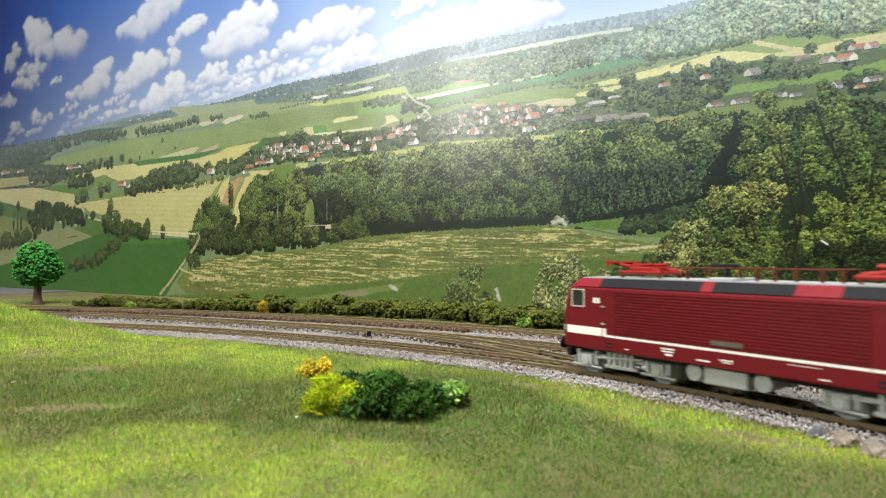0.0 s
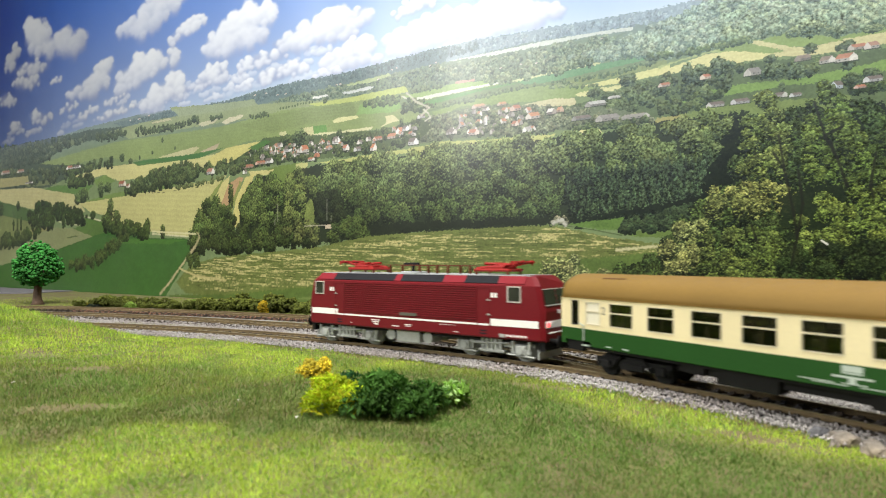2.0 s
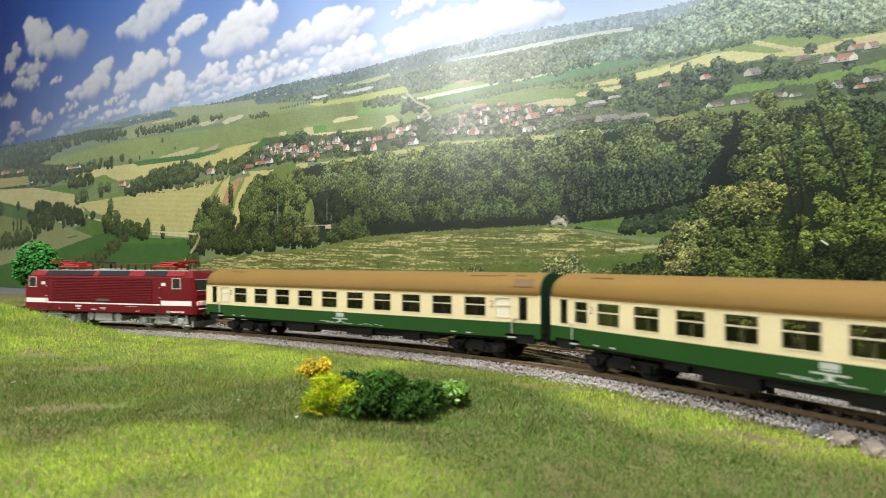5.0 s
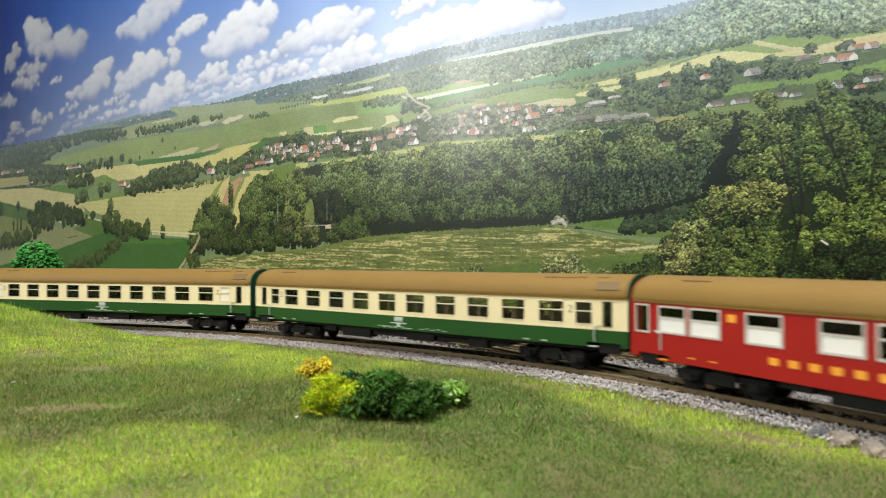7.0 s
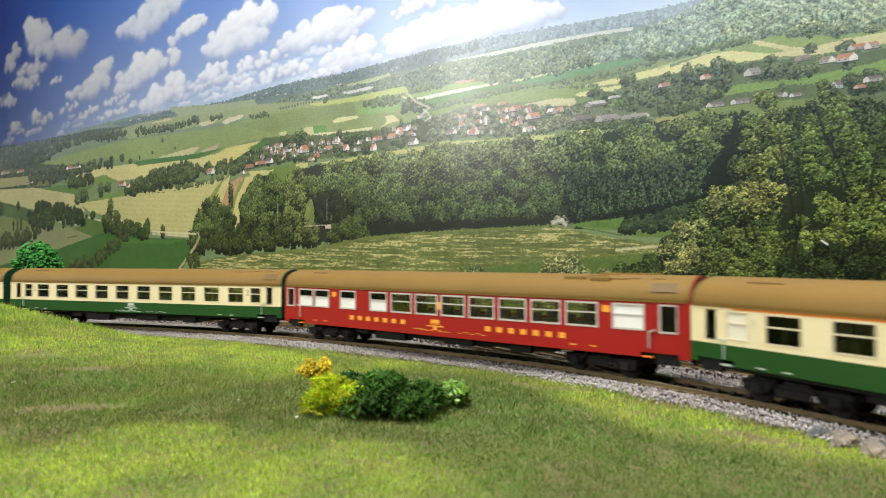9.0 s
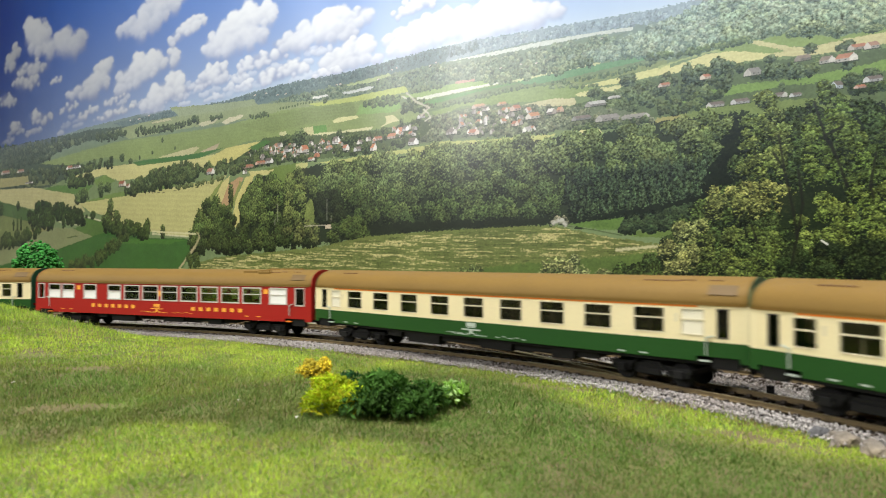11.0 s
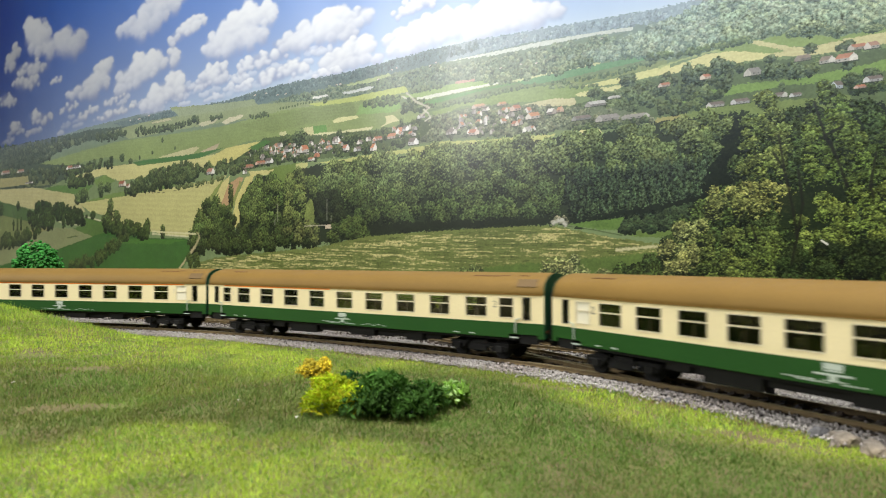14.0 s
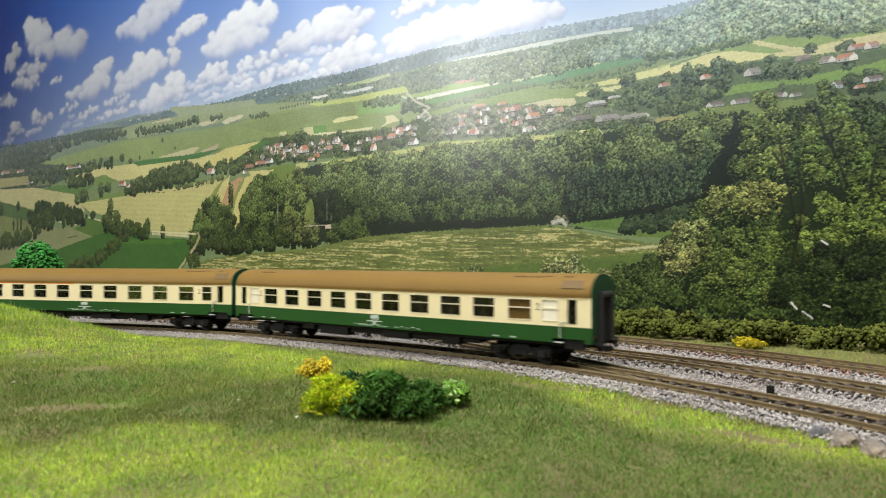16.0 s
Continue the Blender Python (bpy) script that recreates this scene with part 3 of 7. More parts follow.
        loft(pl, [[(e * 7.3, -1.2, 0.2), (e * 7.3, 1.2, 0.2), (e * 7.3, 1.2, 0.65), (e * 7.3, -1.2, 0.65)], [(e * 7.4, -1.2, 0.2), (e * 7.4, 1.2, 0.2), (e * 7.4, 1.2, 0.65), (e * 7.4, -1.2, 0.65)]])
        part("rail_guard", pl, GREY_BOGIE, car)
    part("underframe", box(bmesh.new(), -7.4, 7.4, -1.2, 1.2, 0.9, 1.08), BLACK_GEAR, car)
    # tanks between the bogies
    part("transformer_tank", box(bmesh.new(), -0.45, 1.15, -1.25, 1.25, 0.42, 1.05, 0.06), GREY_BOGIE, car, "pale grey ribbed transformer tank")
    for x in (1.55, -0.95):
        tk = bmesh.new()
        for y in (-1.0, 1.0):
            rod(tk, (x, y * 1.22, 0.76), (x, y * 0.3, 0.76), 0.30, 16)
        part("air_tank", tk, GREY_BOGIE, car)
    # roof gear
    rb = box(bmesh.new(), -6.4, 6.6, -1.05, 1.05, 4.0, 4.06)
    part("roof_plate", rb, GREY_ROOF, car)
    for x, e in ((4.4, 1), (-4.6, -1)):
        pan = part("pantograph", box(bmesh.new(), x - 0.60, x + 0.45, -0.66, 0.66, 4.24, 4.50, 0.06), RED_PANTO, car, "folded red pantograph")
        rods = []
        for y in (-0.62, 0.62):
            rods.append(((x + e * 0.9, y, 4.28), (x - e * 1.1, y, 4.28), 0.085))
            rods.append(((x - e * 1.0, y * 0.9, 4.34), (x + e * 0.7, y * 0.5, 4.52), 0.10))
            rods.append(((x + e * 0.7, y * 0.5, 4.52), (x - e * 0.6, y * 0.75, 4.60), 0.08))
        for xx in (x + e * 0.9, x - e * 1.1):
            rods.append(((xx, -0.62, 4.28), (xx, 0.62, 4.28), 0.085))
        for a_, b_, r_ in rods:
            part("arm", rod(bmesh.new(), a_, b_, r_, 6), RED_PANTO, pan)
        hd = bmesh.new()
        for k in (0.0, 0.28):
            rod(hd, (x + e * (1.15 + k), -0.85, 4.66), (x + e * (1.15 + k), 0.85, 4.66), 0.08, 6)
        for y in (-0.45, 0.45):
            rod(hd, (x + e * 0.5, y, 4.50), (x + e * 1.6, y, 4.70), 0.08, 6)
        for y in (-0.85, 0.85):
            rod(hd, (x + e * 1.3, y, 4.66), (x + e * 1.3, y * 1.12, 4.52), 0.05, 6)
        part("collector_head", hd, RED_PANTO, pan)
        for xx in (x + e * 0.8, x - e * 1.0):
            for y in (-0.62, 0.62):
                ib = rod(bmesh.new(), (xx, y, 4.05), (xx, y, 4.26), 0.075, 8)
                part("insulator", ib, INSULATOR, pan)
    bus = bmesh.new()
    rod(bus, (3.1, 0.3, 4.50), (-3.4, 0.3, 4.50), 0.022, 6)
    rod(bus, (2.2, -0.35, 4.46), (-2.6, -0.35, 4.46), 0.022, 6)
    part("roof_cable", bus, INSULATOR, car, "thin red-brown roof cable")
    for x in (2.4, 1.5, 0.3, -0.3, -0.9, -1.6, -2.4, -3.0):
        ib = rod(bmesh.new(), (x, 0.3, 4.05), (x, 0.3, 4.48), 0.065, 8)
        for k in range(3):
            rod(ib, (x, 0.3, 4.14 + k * 0.11), (x, 0.3, 4.18 + k * 0.11), 0.11, 8)
        part("insulator", ib, INSULATOR, car)
    sw = box(bmesh.new(), 0.55, 1.15, -0.3, 0.5, 4.05, 4.18, 0.05)
    rod(sw, (0.9, 0.1, 4.15), (0.9, 0.1, 4.55), 0.09, 8)
    box(sw, 0.5, 1.5, 0.0, 0.25, 4.52, 4.64, 0.03)
    part("main_switch", sw, DARK_BAND, car)
    part("roof_hood", box(bmesh.new(), 0.2, 1.2, -0.6, 0.9, 4.04, 4.16, 0.05), GREY_ROOF, car)
    bogies, axles = [], []
    for x in (4.95, -4.95):
        bb = bmesh.new()
        for y in (-1, 1):
            box(bb, -2.1, 2.1, y * 1.08 - 0.07, y * 1.08 + 0.07, 0.66, 0.84, 0.02)
            for ax in (-1.65, 1.65):
                box(bb, ax - 0.28, ax + 0.28, y * 1.16 - 0.12, y * 1.16 + 0.12, 0.36, 0.80, 0.05)
                rod(bb, (ax, y * 1.26, 0.58), (ax, y * 1.34, 0.58), 0.19, 12)
                for k in (-0.45, 0.45):
                    rod(bb, (ax + k, y * 1.14, 0.42), (ax + k, y * 1.14, 0.98), 0.10, 8)
                rod(bb, (ax - 0.75, y * 1.2, 0.30), (ax + 0.75, y * 1.2, 0.36), 0.05, 6)
            for k in range(5):
                rod(bb, (-0.52 + k * 0.26, y * 1.2, 0.46), (-0.52 + k * 0.26, y * 1.2, 1.02), 0.10, 8)
            box(bb, -0.75, 0.75, y * 1.12 - 0.14, y * 1.12 + 0.14, 0.36, 0.50, 0.03)
            rod(bb, (-2.0, y * 1.2, 0.62), (-2.0, y * 1.2, 0.30), 0.06, 6)
            rod(bb, (2.0, y * 1.2, 0.62), (2.0, y * 1.2, 0.30), 0.06, 6)
            rod(bb, (-1.0, y * 1.26, 0.86), (1.1, y * 1.26, 0.74), 0.045, 6)
        box(bb, -0.6, 0.6, -1.0, 1.0, 0.55, 0.85)
        bo = part("bogie", bb, GREY_BOGIE, car, "pale grey bogie with coil springs")
        bo.location = (x * K, 0, 0)
        bogies.append(bo)
        axles.extend(wheelset(bo, ax, 0.62, GREY_BOGIE) for ax in (-1.65, 1.65))
    return car, bogies, axles


CAB_GLASS = material("dark_cab_glass", (0.028, 0.031, 0.024), 0.12, vary=0.4, grain=60, spec=0.25)
PLATE = material("dark_bronze_plate", (0.13, 0.12, 0.10), 0.4, 0.4, vary=0.4, grain=2500)

W10 = [(8.68 - 1.93 * i, 1.16, "clear") for i in range(10)]
DOORS = [(11.28, 0.34, "door"), (-11.28, 0.34, "door")]
OPEN_SALOON = W10 + DOORS + [(10.22, 0.72, "small"), (-10.22, 0.72, "small")]
COMPARTMENTS = W10 + DOORS + [(10.22, 0.76, "blind"), (-10.22, 0.76, "blind")]
LAST = [(x, w, "brown" if i == 9 else k) for i, (x, w, k) in enumerate(W10)] + COMPARTMENTS[10:]
W9 = [(8.57 - 2.143 * i, 1.15, "clear") for i in range(9)]
FIRST = W9 + COMPARTMENTS[10:]
MIXED = W9 + OPEN_SALOON[10:]
DINING = [(11.66, 0.58, "door"), (10.22, 1.16, "blind"), (8.78, 1.16, "blind"), (6.54, 1.16, "blind"), (4.13, 1.16, "blind")] + \
         [(2.46 - 1.715 * i, 1.34, "clear") for i in range(7)] + [(-9.85, 1.20, "blind"), (-11.45, 0.58, "door")]

TRAIN = [locomotive()]
TRAIN.append(coach("compartment_coach", "cream and green model coach with ochre roof, behind the locomotive", COMPARTMENTS, CREAM, GREEN, 1.845, COACH_FRAME))
TRAIN.append(coach("saloon_coach", "cream and green model coach with see-through saloon windows", OPEN_SALOON, CREAM, GREEN, 1.845, COACH_FRAME, glass=GLASS))
TRAIN.append(coach("dining_coach", "crimson model dining coach with orange lettering bars and frosted panes", DINING, RED_COACH, RED_COACH, 1.845, GREY_FRAME, z_low=0.98, dining=True, marks=(), glass=GLASS))
TRAIN.append(coach("first_class_coach", "cream and green model coach with full orange stripe", FIRST, CREAM, GREEN, 1.845, COACH_FRAME, stripe=(-10.4, 10.4), marks=()))
TRAIN.append(coach("mixed_class_coach", "cream and green model coach with orange stripe on half its length", MIXED, CREAM, GREEN, 1.845, COACH_FRAME, stripe=(1.1, 10.5), marks=(-1,), glass=GLASS))
TRAIN.append(coach("last_coach", "cream and green model coach with one drawn brown blind", LAST, CREAM, GREEN, 1.845, COACH_FRAME))


def dining_lettering(car):
    for sg in (1, -1):
        y = 1.44 * sg
        for x0, step, z0, z1 in ((6.20, -0.645, 1.44, 1.68), (-3.05, -0.645, 1.44, 1.68)):
            for i in range(7):
                x = x0 + step * i
                b = box(bmesh.new(), x - 0.16, x + 0.16, *sorted((y, y + sg * 0.012)), z0, z1)
                part("lettering_bar", b, YELLOW_PRINT, car, "plain orange bar in place of a letter" if i == 0 else "")
        for x, z0, z1, hw in ((7.7, 2.66, 2.94, 0.17), (-0.1, 2.32, 2.70, 0.12), (-8.92, 2.66, 2.94, 0.17)):
            part("orange_plate", box(bmesh.new(), x - hw, x + hw, *sorted((y, y + sg * 0.012)), z0, z1), YELLOW_PRINT, car)


dining_lettering(TRAIN[3][0])

# way of the locomotive's middle along the running track, second by second
TIMETABLE = ((0, -0.249), (0.5, -0.2003), (1, -0.1515), (1.5, -0.103), (2.5, -0.0045), (3.5, 0.0937), (4.0, 0.1418), (4.5, 0.1908), (5.25, 0.2715), (6.0, 0.3600), (6.5, 0.4212), (7.0, 0.4836), (8.0, 0.6122), (9.0, 0.7432), (10.0, 0.8742), (11.5, 1.0706), (12.5, 1.2034), (13.5, 1.3332), (14.75, 1.4968), (16, 1.6597))
BEHIND = [0.0, 0.2424, 0.5330, 0.8223, 1.1116, 1.3994, 1.6888]


def way_at(t):
    """Smooth cubic through the timetable."""
    ts, ws = [a for a, b in TIMETABLE], [b for a, b in TIMETABLE]
    slope = [(ws[min(i + 1, len(ts) - 1)] - ws[max(i - 1, 0)]) / (ts[min(i + 1, len(ts) - 1)] - ts[max(i - 1, 0)]) for i in range(len(ts))]
    i = max(k for k in range(len(ts) - 1) if ts[k] <= t or k == 0)
    h = ts[i + 1] - ts[i]
    u = (t - ts[i]) / h
    return (2 * u ** 3 - 3 * u * u + 1) * ws[i] + (u ** 3 - 2 * u * u + u) * h * slope[i] + (-2 * u ** 3 + 3 * u * u) * ws[i + 1] + (u ** 3 - u * u) * h * slope[i + 1]


def motions():
    for (car, bogies, axles), behind in zip(TRAIN, BEHIND):
        pivot = bogies[0].location.x
        rows, turns = [], [[], []]
        for i in range(81):
            t = i * 0.2
            s = way_at(t) - behind
            ax, ay, ah = on_line(s + pivot)
            bx, by, bh = on_line(s - pivot)
            h = math.atan2(ay - by, ax - bx)
            rows.append((t, pose((ax + bx) / 2, (ay + by) / 2, 0, 0, 0, math.degrees(h))))
            for k, bh_ in ((0, ah), (1, bh)):
                d = math.degrees(math.atan2(math.sin(bh_ - h), math.cos(bh_ - h)))
                turns[k].append((t, pose(pivot * (1 if k == 0 else -1), 0, 0, 0, 0, d)))
        walk(car, rows)
        for b, r in zip(bogies, turns):
            walk(b, r)
        for i, ax in enumerate(axles):
            r = ax.location.z
            spins = [(k / 30, pose(ax.location.x, 0, r, 0, math.degrees((way_at(k / 30) - way_at(0)) / r), 0)) for k in range(0, 481, 1 if r < 0.006 else 2)]
            walk(ax, spins)
# ================= room, layout board =================
def structure(ob, label="", category=""):
    return tagged(ob, label, category, kind="structure")


def slab(name, x0, x1, y0, y1, z0, z1, mat, label=""):
    return structure(part(name, box(bmesh.new(), x0, x1, y0, y1, z0, z1), mat, scale=1), label)


slab("floor", -3.4, 2.6, -2.4, 3.2, -1.06, -1.0, FLOOR_GREY)
slab("ceiling", -3.4, 2.6, -2.4, 3.2, 1.5, 1.56, PLASTER)
slab("wall_south", -3.4, 2.6, -2.46, -2.4, -1.0, 1.5, PLASTER)
slab("wall_north", -3.4, 2.6, 3.2, 3.26, -1.0, 1.5, PLASTER)
slab("wall_west", -3.46, -3.4, -2.4, 3.2, -1.0, 1.5, PLASTER)
slab("wall_east", 2.6, 2.66, -2.4, 3.2, -1.0, 1.5, PLASTER)


def layout_board():
    board = thing("layout_board", "plywood model railway baseboard on square wooden legs", "table")
    part("board_top", box(bmesh.new(), -2.35, 1.20, -1.60, 2.05, -0.045, -0.022), PLYWOOD, board, scale=1)
    for x in (-2.25, 1.10):
        for y in (-1.5, 1.95):
            part("leg", box(bmesh.new(), x - 0.03, x + 0.03, y - 0.03, y + 0.03, -1.0, -0.045, 0.004), PLYWOOD, board, scale=1)


layout_board()


def ground_sheet():
    xs, ys = np.linspace(-2.30, 1.15, 280), np.concatenate([np.linspace(-1.55, -0.10, 40), np.linspace(-0.08, 0.72, 110), np.linspace(0.74, 2.0, 40)])
    gx, gy = np.meshgrid(xs, ys)
    s, off = line_coords(gx, gy)
    z = ground_height(gx, gy, s, off)
    n, m = len(xs), len(ys)
    idx = np.arange(n * m).reshape(m, n)
    faces = np.stack([idx[:-1, :-1], idx[:-1, 1:], idx[1:, 1:], idx[1:, :-1]], -1).reshape(-1, 4)
    ob = mesh_from_arrays("ground", np.stack([gx, gy, z], -1).reshape(-1, 3), faces, SOIL, smooth=True)
    sk = bmesh.new()
    for x0, x1, y0, y1 in ((-2.30, 1.15, -1.553, -1.55), (-2.30, 1.15, 2.0, 2.003), (-2.303, -2.30, -1.55, 2.0), (1.15, 1.153, -1.55, 2.0)):
        box(sk, x0, x1, y0, y1, -0.022, -0.006)
    part("ground_edge", sk, PLYWOOD, ob, scale=1)
    return structure(ob, "earth-brown model ground with static grass", "ground")


SOIL = material("olive_earth_base", (0.15, 0.125, 0.055), 0.95, vary=0.3, grain=700, bump=0.0006, second=(0.125, 0.130, 0.040), patch=40)
ground_sheet()


# ================= tracks =================
def rail_mesh(name, path, parent):
    """A rail with foot, web and head along a list of (x, y, heading, shift)."""
    sec = [(-0.00095, -0.0021), (0.00095, -0.0021), (0.00095, -0.0018), (0.00035, -0.0015), (0.00035, -0.0007), (0.00055, -0.0005), (0.00055, 0.0), (-0.00055, 0.0), (-0.00055, -0.0005), (-0.00035, -0.0007), (-0.00035, -0.0015), (-0.00095, -0.0018)]
    rings = [[(x + o * math.sin(h), y - o * math.cos(h), z) for o, z in sec] for x, y, h in path]
    bm = loft(bmesh.new(), rings)
    ob = part(name, bm, RAIL, parent, scale=1)
    ob.data.materials.append(RAIL_TOP)
    for p in ob.data.polygons:
        if p.normal.z > 0.9 and all(ob.data.vertices[v].co.z > -0.0001 for v in p.vertices):
            p.material_index = 1
    return ob


def line_of(offset, s0, s1, shift=0.0, step=0.01):
    pts = []
    n = max(2, int((s1 - s0) / step))
    for i in range(n + 1):
        s = s0 + (s1 - s0) * i / n
        x, y, h = on_line(s, offset(s))
        x2, y2, h2 = on_line(s + 0.002, offset(s + 0.002))
        hh = math.atan2(y2 - y, x2 - x)
        pts.append((x + shift * math.sin(hh), y - shift * math.cos(hh), hh))
    return pts


SLEEPER_ME = None


def track(label, offset, s0, s1, gap=0.0070, long=0.030):
    global SLEEPER_ME
    tr = tagged(new("railway_track"), label, "railway track", "tracks of the layout")
    for sh in (-0.00825 - 0.0003, 0.00825 + 0.0003):
        rail_mesh("rail", line_of(offset, s0, s1, sh), tr)
    if SLEEPER_ME is None:
        b = box(bmesh.new(), -0.00140, 0.00140, -0.0145, 0.0145, -0.0052, -0.0021)
        for y in (-0.0085, 0.0085):
            for k in (-0.0018, 0.0018):
                box(b, -0.0009, 0.0009, y + k - 0.0006, y + k + 0.0006, -0.0021, -0.0014)
        me = bpy.data.meshes.new("sleeper")
        b.to_mesh(me), b.free()
        me.materials.append(SLEEPER)
        SLEEPER_ME = me
    for x, y, h in line_of(offset, max(s0, -0.62), min(s1, 0.95), 0, gap):
        o = new("sleeper", SLEEPER_ME)
        o.parent = tr
        o.matrix_basis = pose(x, y, 0, 0, 0, math.degrees(h))
    rest = bmesh.new()
    for a, b in ((s0, -0.63), (0.96, s1)):
        for x, y, h in line_of(offset, a, b, 0, gap) if b > a else ():
            c, s = math.cos(h), math.sin(h)
            loft(rest, [[(x + p * c - q * s, y + p * s + q * c, z) for p, q in ((-0.0014, -0.0145), (0.0014, -0.0145), (0.0014, 0.0145), (-0.0014, 0.0145))] for z in (-0.0052, -0.0021)])
    if rest.verts:
        tagged(part("further_sleepers", rest, SLEEPER, tr, scale=1), kind="stuff")
    return tr


track("front running track with dark sleepers and bronze-topped rails", lambda s: 0.0 * s, -2.25, 1.95)
track("second track of dark sleepers beside the running track", second_track, -0.75, 1.1)
track("rearmost track on red-brown gravel before the hedge", third_track, -0.75, 1.1)


def crossover_track():
    tr = tagged(new("turnout_track"), "crossover track with guard rails joining two tracks", "railway track", "tracks of the layout")
    for sh in (-0.00855, 0.00855):
        rail_mesh("rail", line_of(crossover, -0.20, 0.02, sh), tr)
    for f, a, b, sh in ((lambda s: 0.0 * s, -0.21, -0.13, -0.0068), (second_track, -0.06, 0.02, 0.0068), (crossover, -0.13, -0.07, -0.0068), (crossover, -0.11, -0.04, 0.0068)):
        rail_mesh("guard_rail", line_of(f, a, b, sh), tr)
    for x, y, h in line_of(crossover, -0.165, 0.0, 0, 0.007):
        o = new("sleeper", SLEEPER_ME)
        o.parent = tr
        o.matrix_basis = pose(x, y, -0.0003, 0, 0, math.degrees(h))
    for s, off in ((-0.243, 0.021), (0.03, 0.042)):
        x, y, h = on_line(s, off)
        b = rod(bmesh.new(), (x, y, -0.005), (x, y, 0.0008), 0.0016, 10)
        box(b, x - 0.004, x + 0.004, y - 0.0025, y + 0.0025, -0.0052, -0.003, 0.0004)
        part("switch_stand", b, BLACK_GEAR, tr, "small black switch post", scale=1)


crossover_track()


# ================= gravel =================
def ballast_bed():
    s = np.linspace(-0.75, 1.0, 260)
    k = np.linspace(0, 1, 24)
    o = -0.0215 + (third_track(s)[:, None] + 0.018 + 0.0215) * k[None]
    o = o + 0.0015 * np.sin(s * 260)[:, None] * ((k < 0.01) | (k > 0.99))
    h = np.interp(s, WAY, HEADING)[:, None]
    x, y = np.interp(s, WAY, LINE_X)[:, None] + o * np.sin(h), np.interp(s, WAY, LINE_Y)[:, None] - o * np.cos(h)
    z = np.where((k < 0.01) | (k > 0.99), -0.0062, -0.0044)[None] + 0.0004 * (value_noise(x + 3, y + 3, 15, 300) - 0.5)
    idx = np.arange(x.size).reshape(x.shape)
    faces = np.stack([idx[:-1, :-1], idx[:-1, 1:], idx[1:, 1:], idx[1:, :-1]], -1).reshape(-1, 4)
    return structure(mesh_from_arrays("ballast_bed", np.stack([x, y, z], -1).reshape(-1, 3), faces, BALLAST, smooth=True), "fine grey ballast under the tracks", "track bed")


ballast_bed()


def scatter_stones(name, mat, count, size, place, seed, label):
    """Many small angular stones; place(rng, n) gives x, y, z of their middles."""
    rng = np.random.RandomState(seed)
    x, y, z = place(rng, count)
    n = len(x)
    base = np.array([(1, 0, 0), (-1, 0, 0), (0, 1, 0), (0, -1, 0), (0, 0, 1), (0, 0, -1)], float)
    tri = np.array([(0, 2, 4), (2, 1, 4), (1, 3, 4), (3, 0, 4), (2, 0, 5), (1, 2, 5), (3, 1, 5), (0, 3, 5)])
    r = size * rng.uniform(0.55, 1.25, (n, 1, 1)) * rng.uniform(0.65, 1.3, (n, 6, 1))
    v = base[None] * r + rng.normal(0, 0.22, (n, 6, 3)) * size
    a = rng.uniform(0, 6.28, n)
    c, s = np.cos(a)[:, None], np.sin(a)[:, None]
    v = np.stack([v[..., 0] * c - v[..., 1] * s, v[..., 0] * s + v[..., 1] * c, v[..., 2] * 0.8], -1)
    v += np.stack([x, y, z], -1)[:, None]
    f = tri[None] + (np.arange(n) * 6)[:, None, None]
    return tagged(mesh_from_arrays(name, v.reshape(-1, 3), f.reshape(-1, 3), mat), label, "gravel", kind="stuff")


def bed(lo, hi, s0=-0.34, s1=0.42, spill=0.0025):
    def place(rng, n):
        s = s0 + (s1 - s0) * rng.rand(n)
        a, b = lo(s), hi(s)
        o = a + (b - a) * rng.rand(n) + rng.normal(0, spill, n)
        h = np.interp(s, WAY, HEADING)
        x, y = np.interp(s, WAY, LINE_X) + o * np.sin(h), np.interp(s, WAY, LINE_Y) - o * np.cos(h)
        keep = np.ones(n, bool)
        for t in (0 * s, second_track(s), third_track(s)):
            keep &= (np.abs(np.abs(o - t) - 0.0085) > 0.0016)
        z = np.full(n, -0.0038) + rng.normal(0, 0.0005, n)
        for t in (0 * s, second_track(s), third_track(s)):
            gap = np.abs(o - t)
            z = np.where((gap > 0.0108) & (gap < 0.0165), z + 0.0011, z)
        return x[keep], y[keep], z[keep]
    return place


scatter_stones("track_gravel", GRAVEL, 58000, 0.00062, bed(lambda s: -0.0235 + 0 * s, lambda s: second_track(s) + 0.019), 11, "light grey crushed gravel between and beside the tracks")
scatter_stones("track_gravel", GRAVEL, 16000, 0.00056, bed(lambda s: -0.0205 + 0 * s, lambda s: -0.0100 + 0 * s, -0.32, 0.30, 0.001), 14, "fine light grey gravel on the near track shoulder")
scatter_stones("track_gravel", GRAVEL_RED, 11000, 0.00074, bed(lambda s: third_track(s) - 0.016, lambda s: third_track(s) + 0.017, spill=0.002), 12, "red-brown fine gravel under the rear track")
scatter_stones("track_gravel", GRAVEL, 8000, 0.00074, bed(lambda s: second_track(s) + 0.02, lambda s: third_track(s) - 0.014, -0.34, -0.02), 13, "light grey gravel between the rear tracks")


def side_road():
    xs = ((-0.98, 1.19), (-0.80, 1.10), (-0.735, 1.10), (-0.70, 1.19), (-0.80, 1.24), (-1.05, 1.40))
    top = [(x, y, ground_z(x, y) + 0.0012) for x, y in xs]
    b = loft(bmesh.new(), [[(x, y, z - 0.003) for x, y, z in top], top])
    return structure(part("road", b, ROAD, scale=1), "grey model lane ending beside the tree", "road")


ROAD = material("grey_lane_surface", (0.15, 0.145, 0.165), 0.9, vary=0.12, grain=200)
side_road()
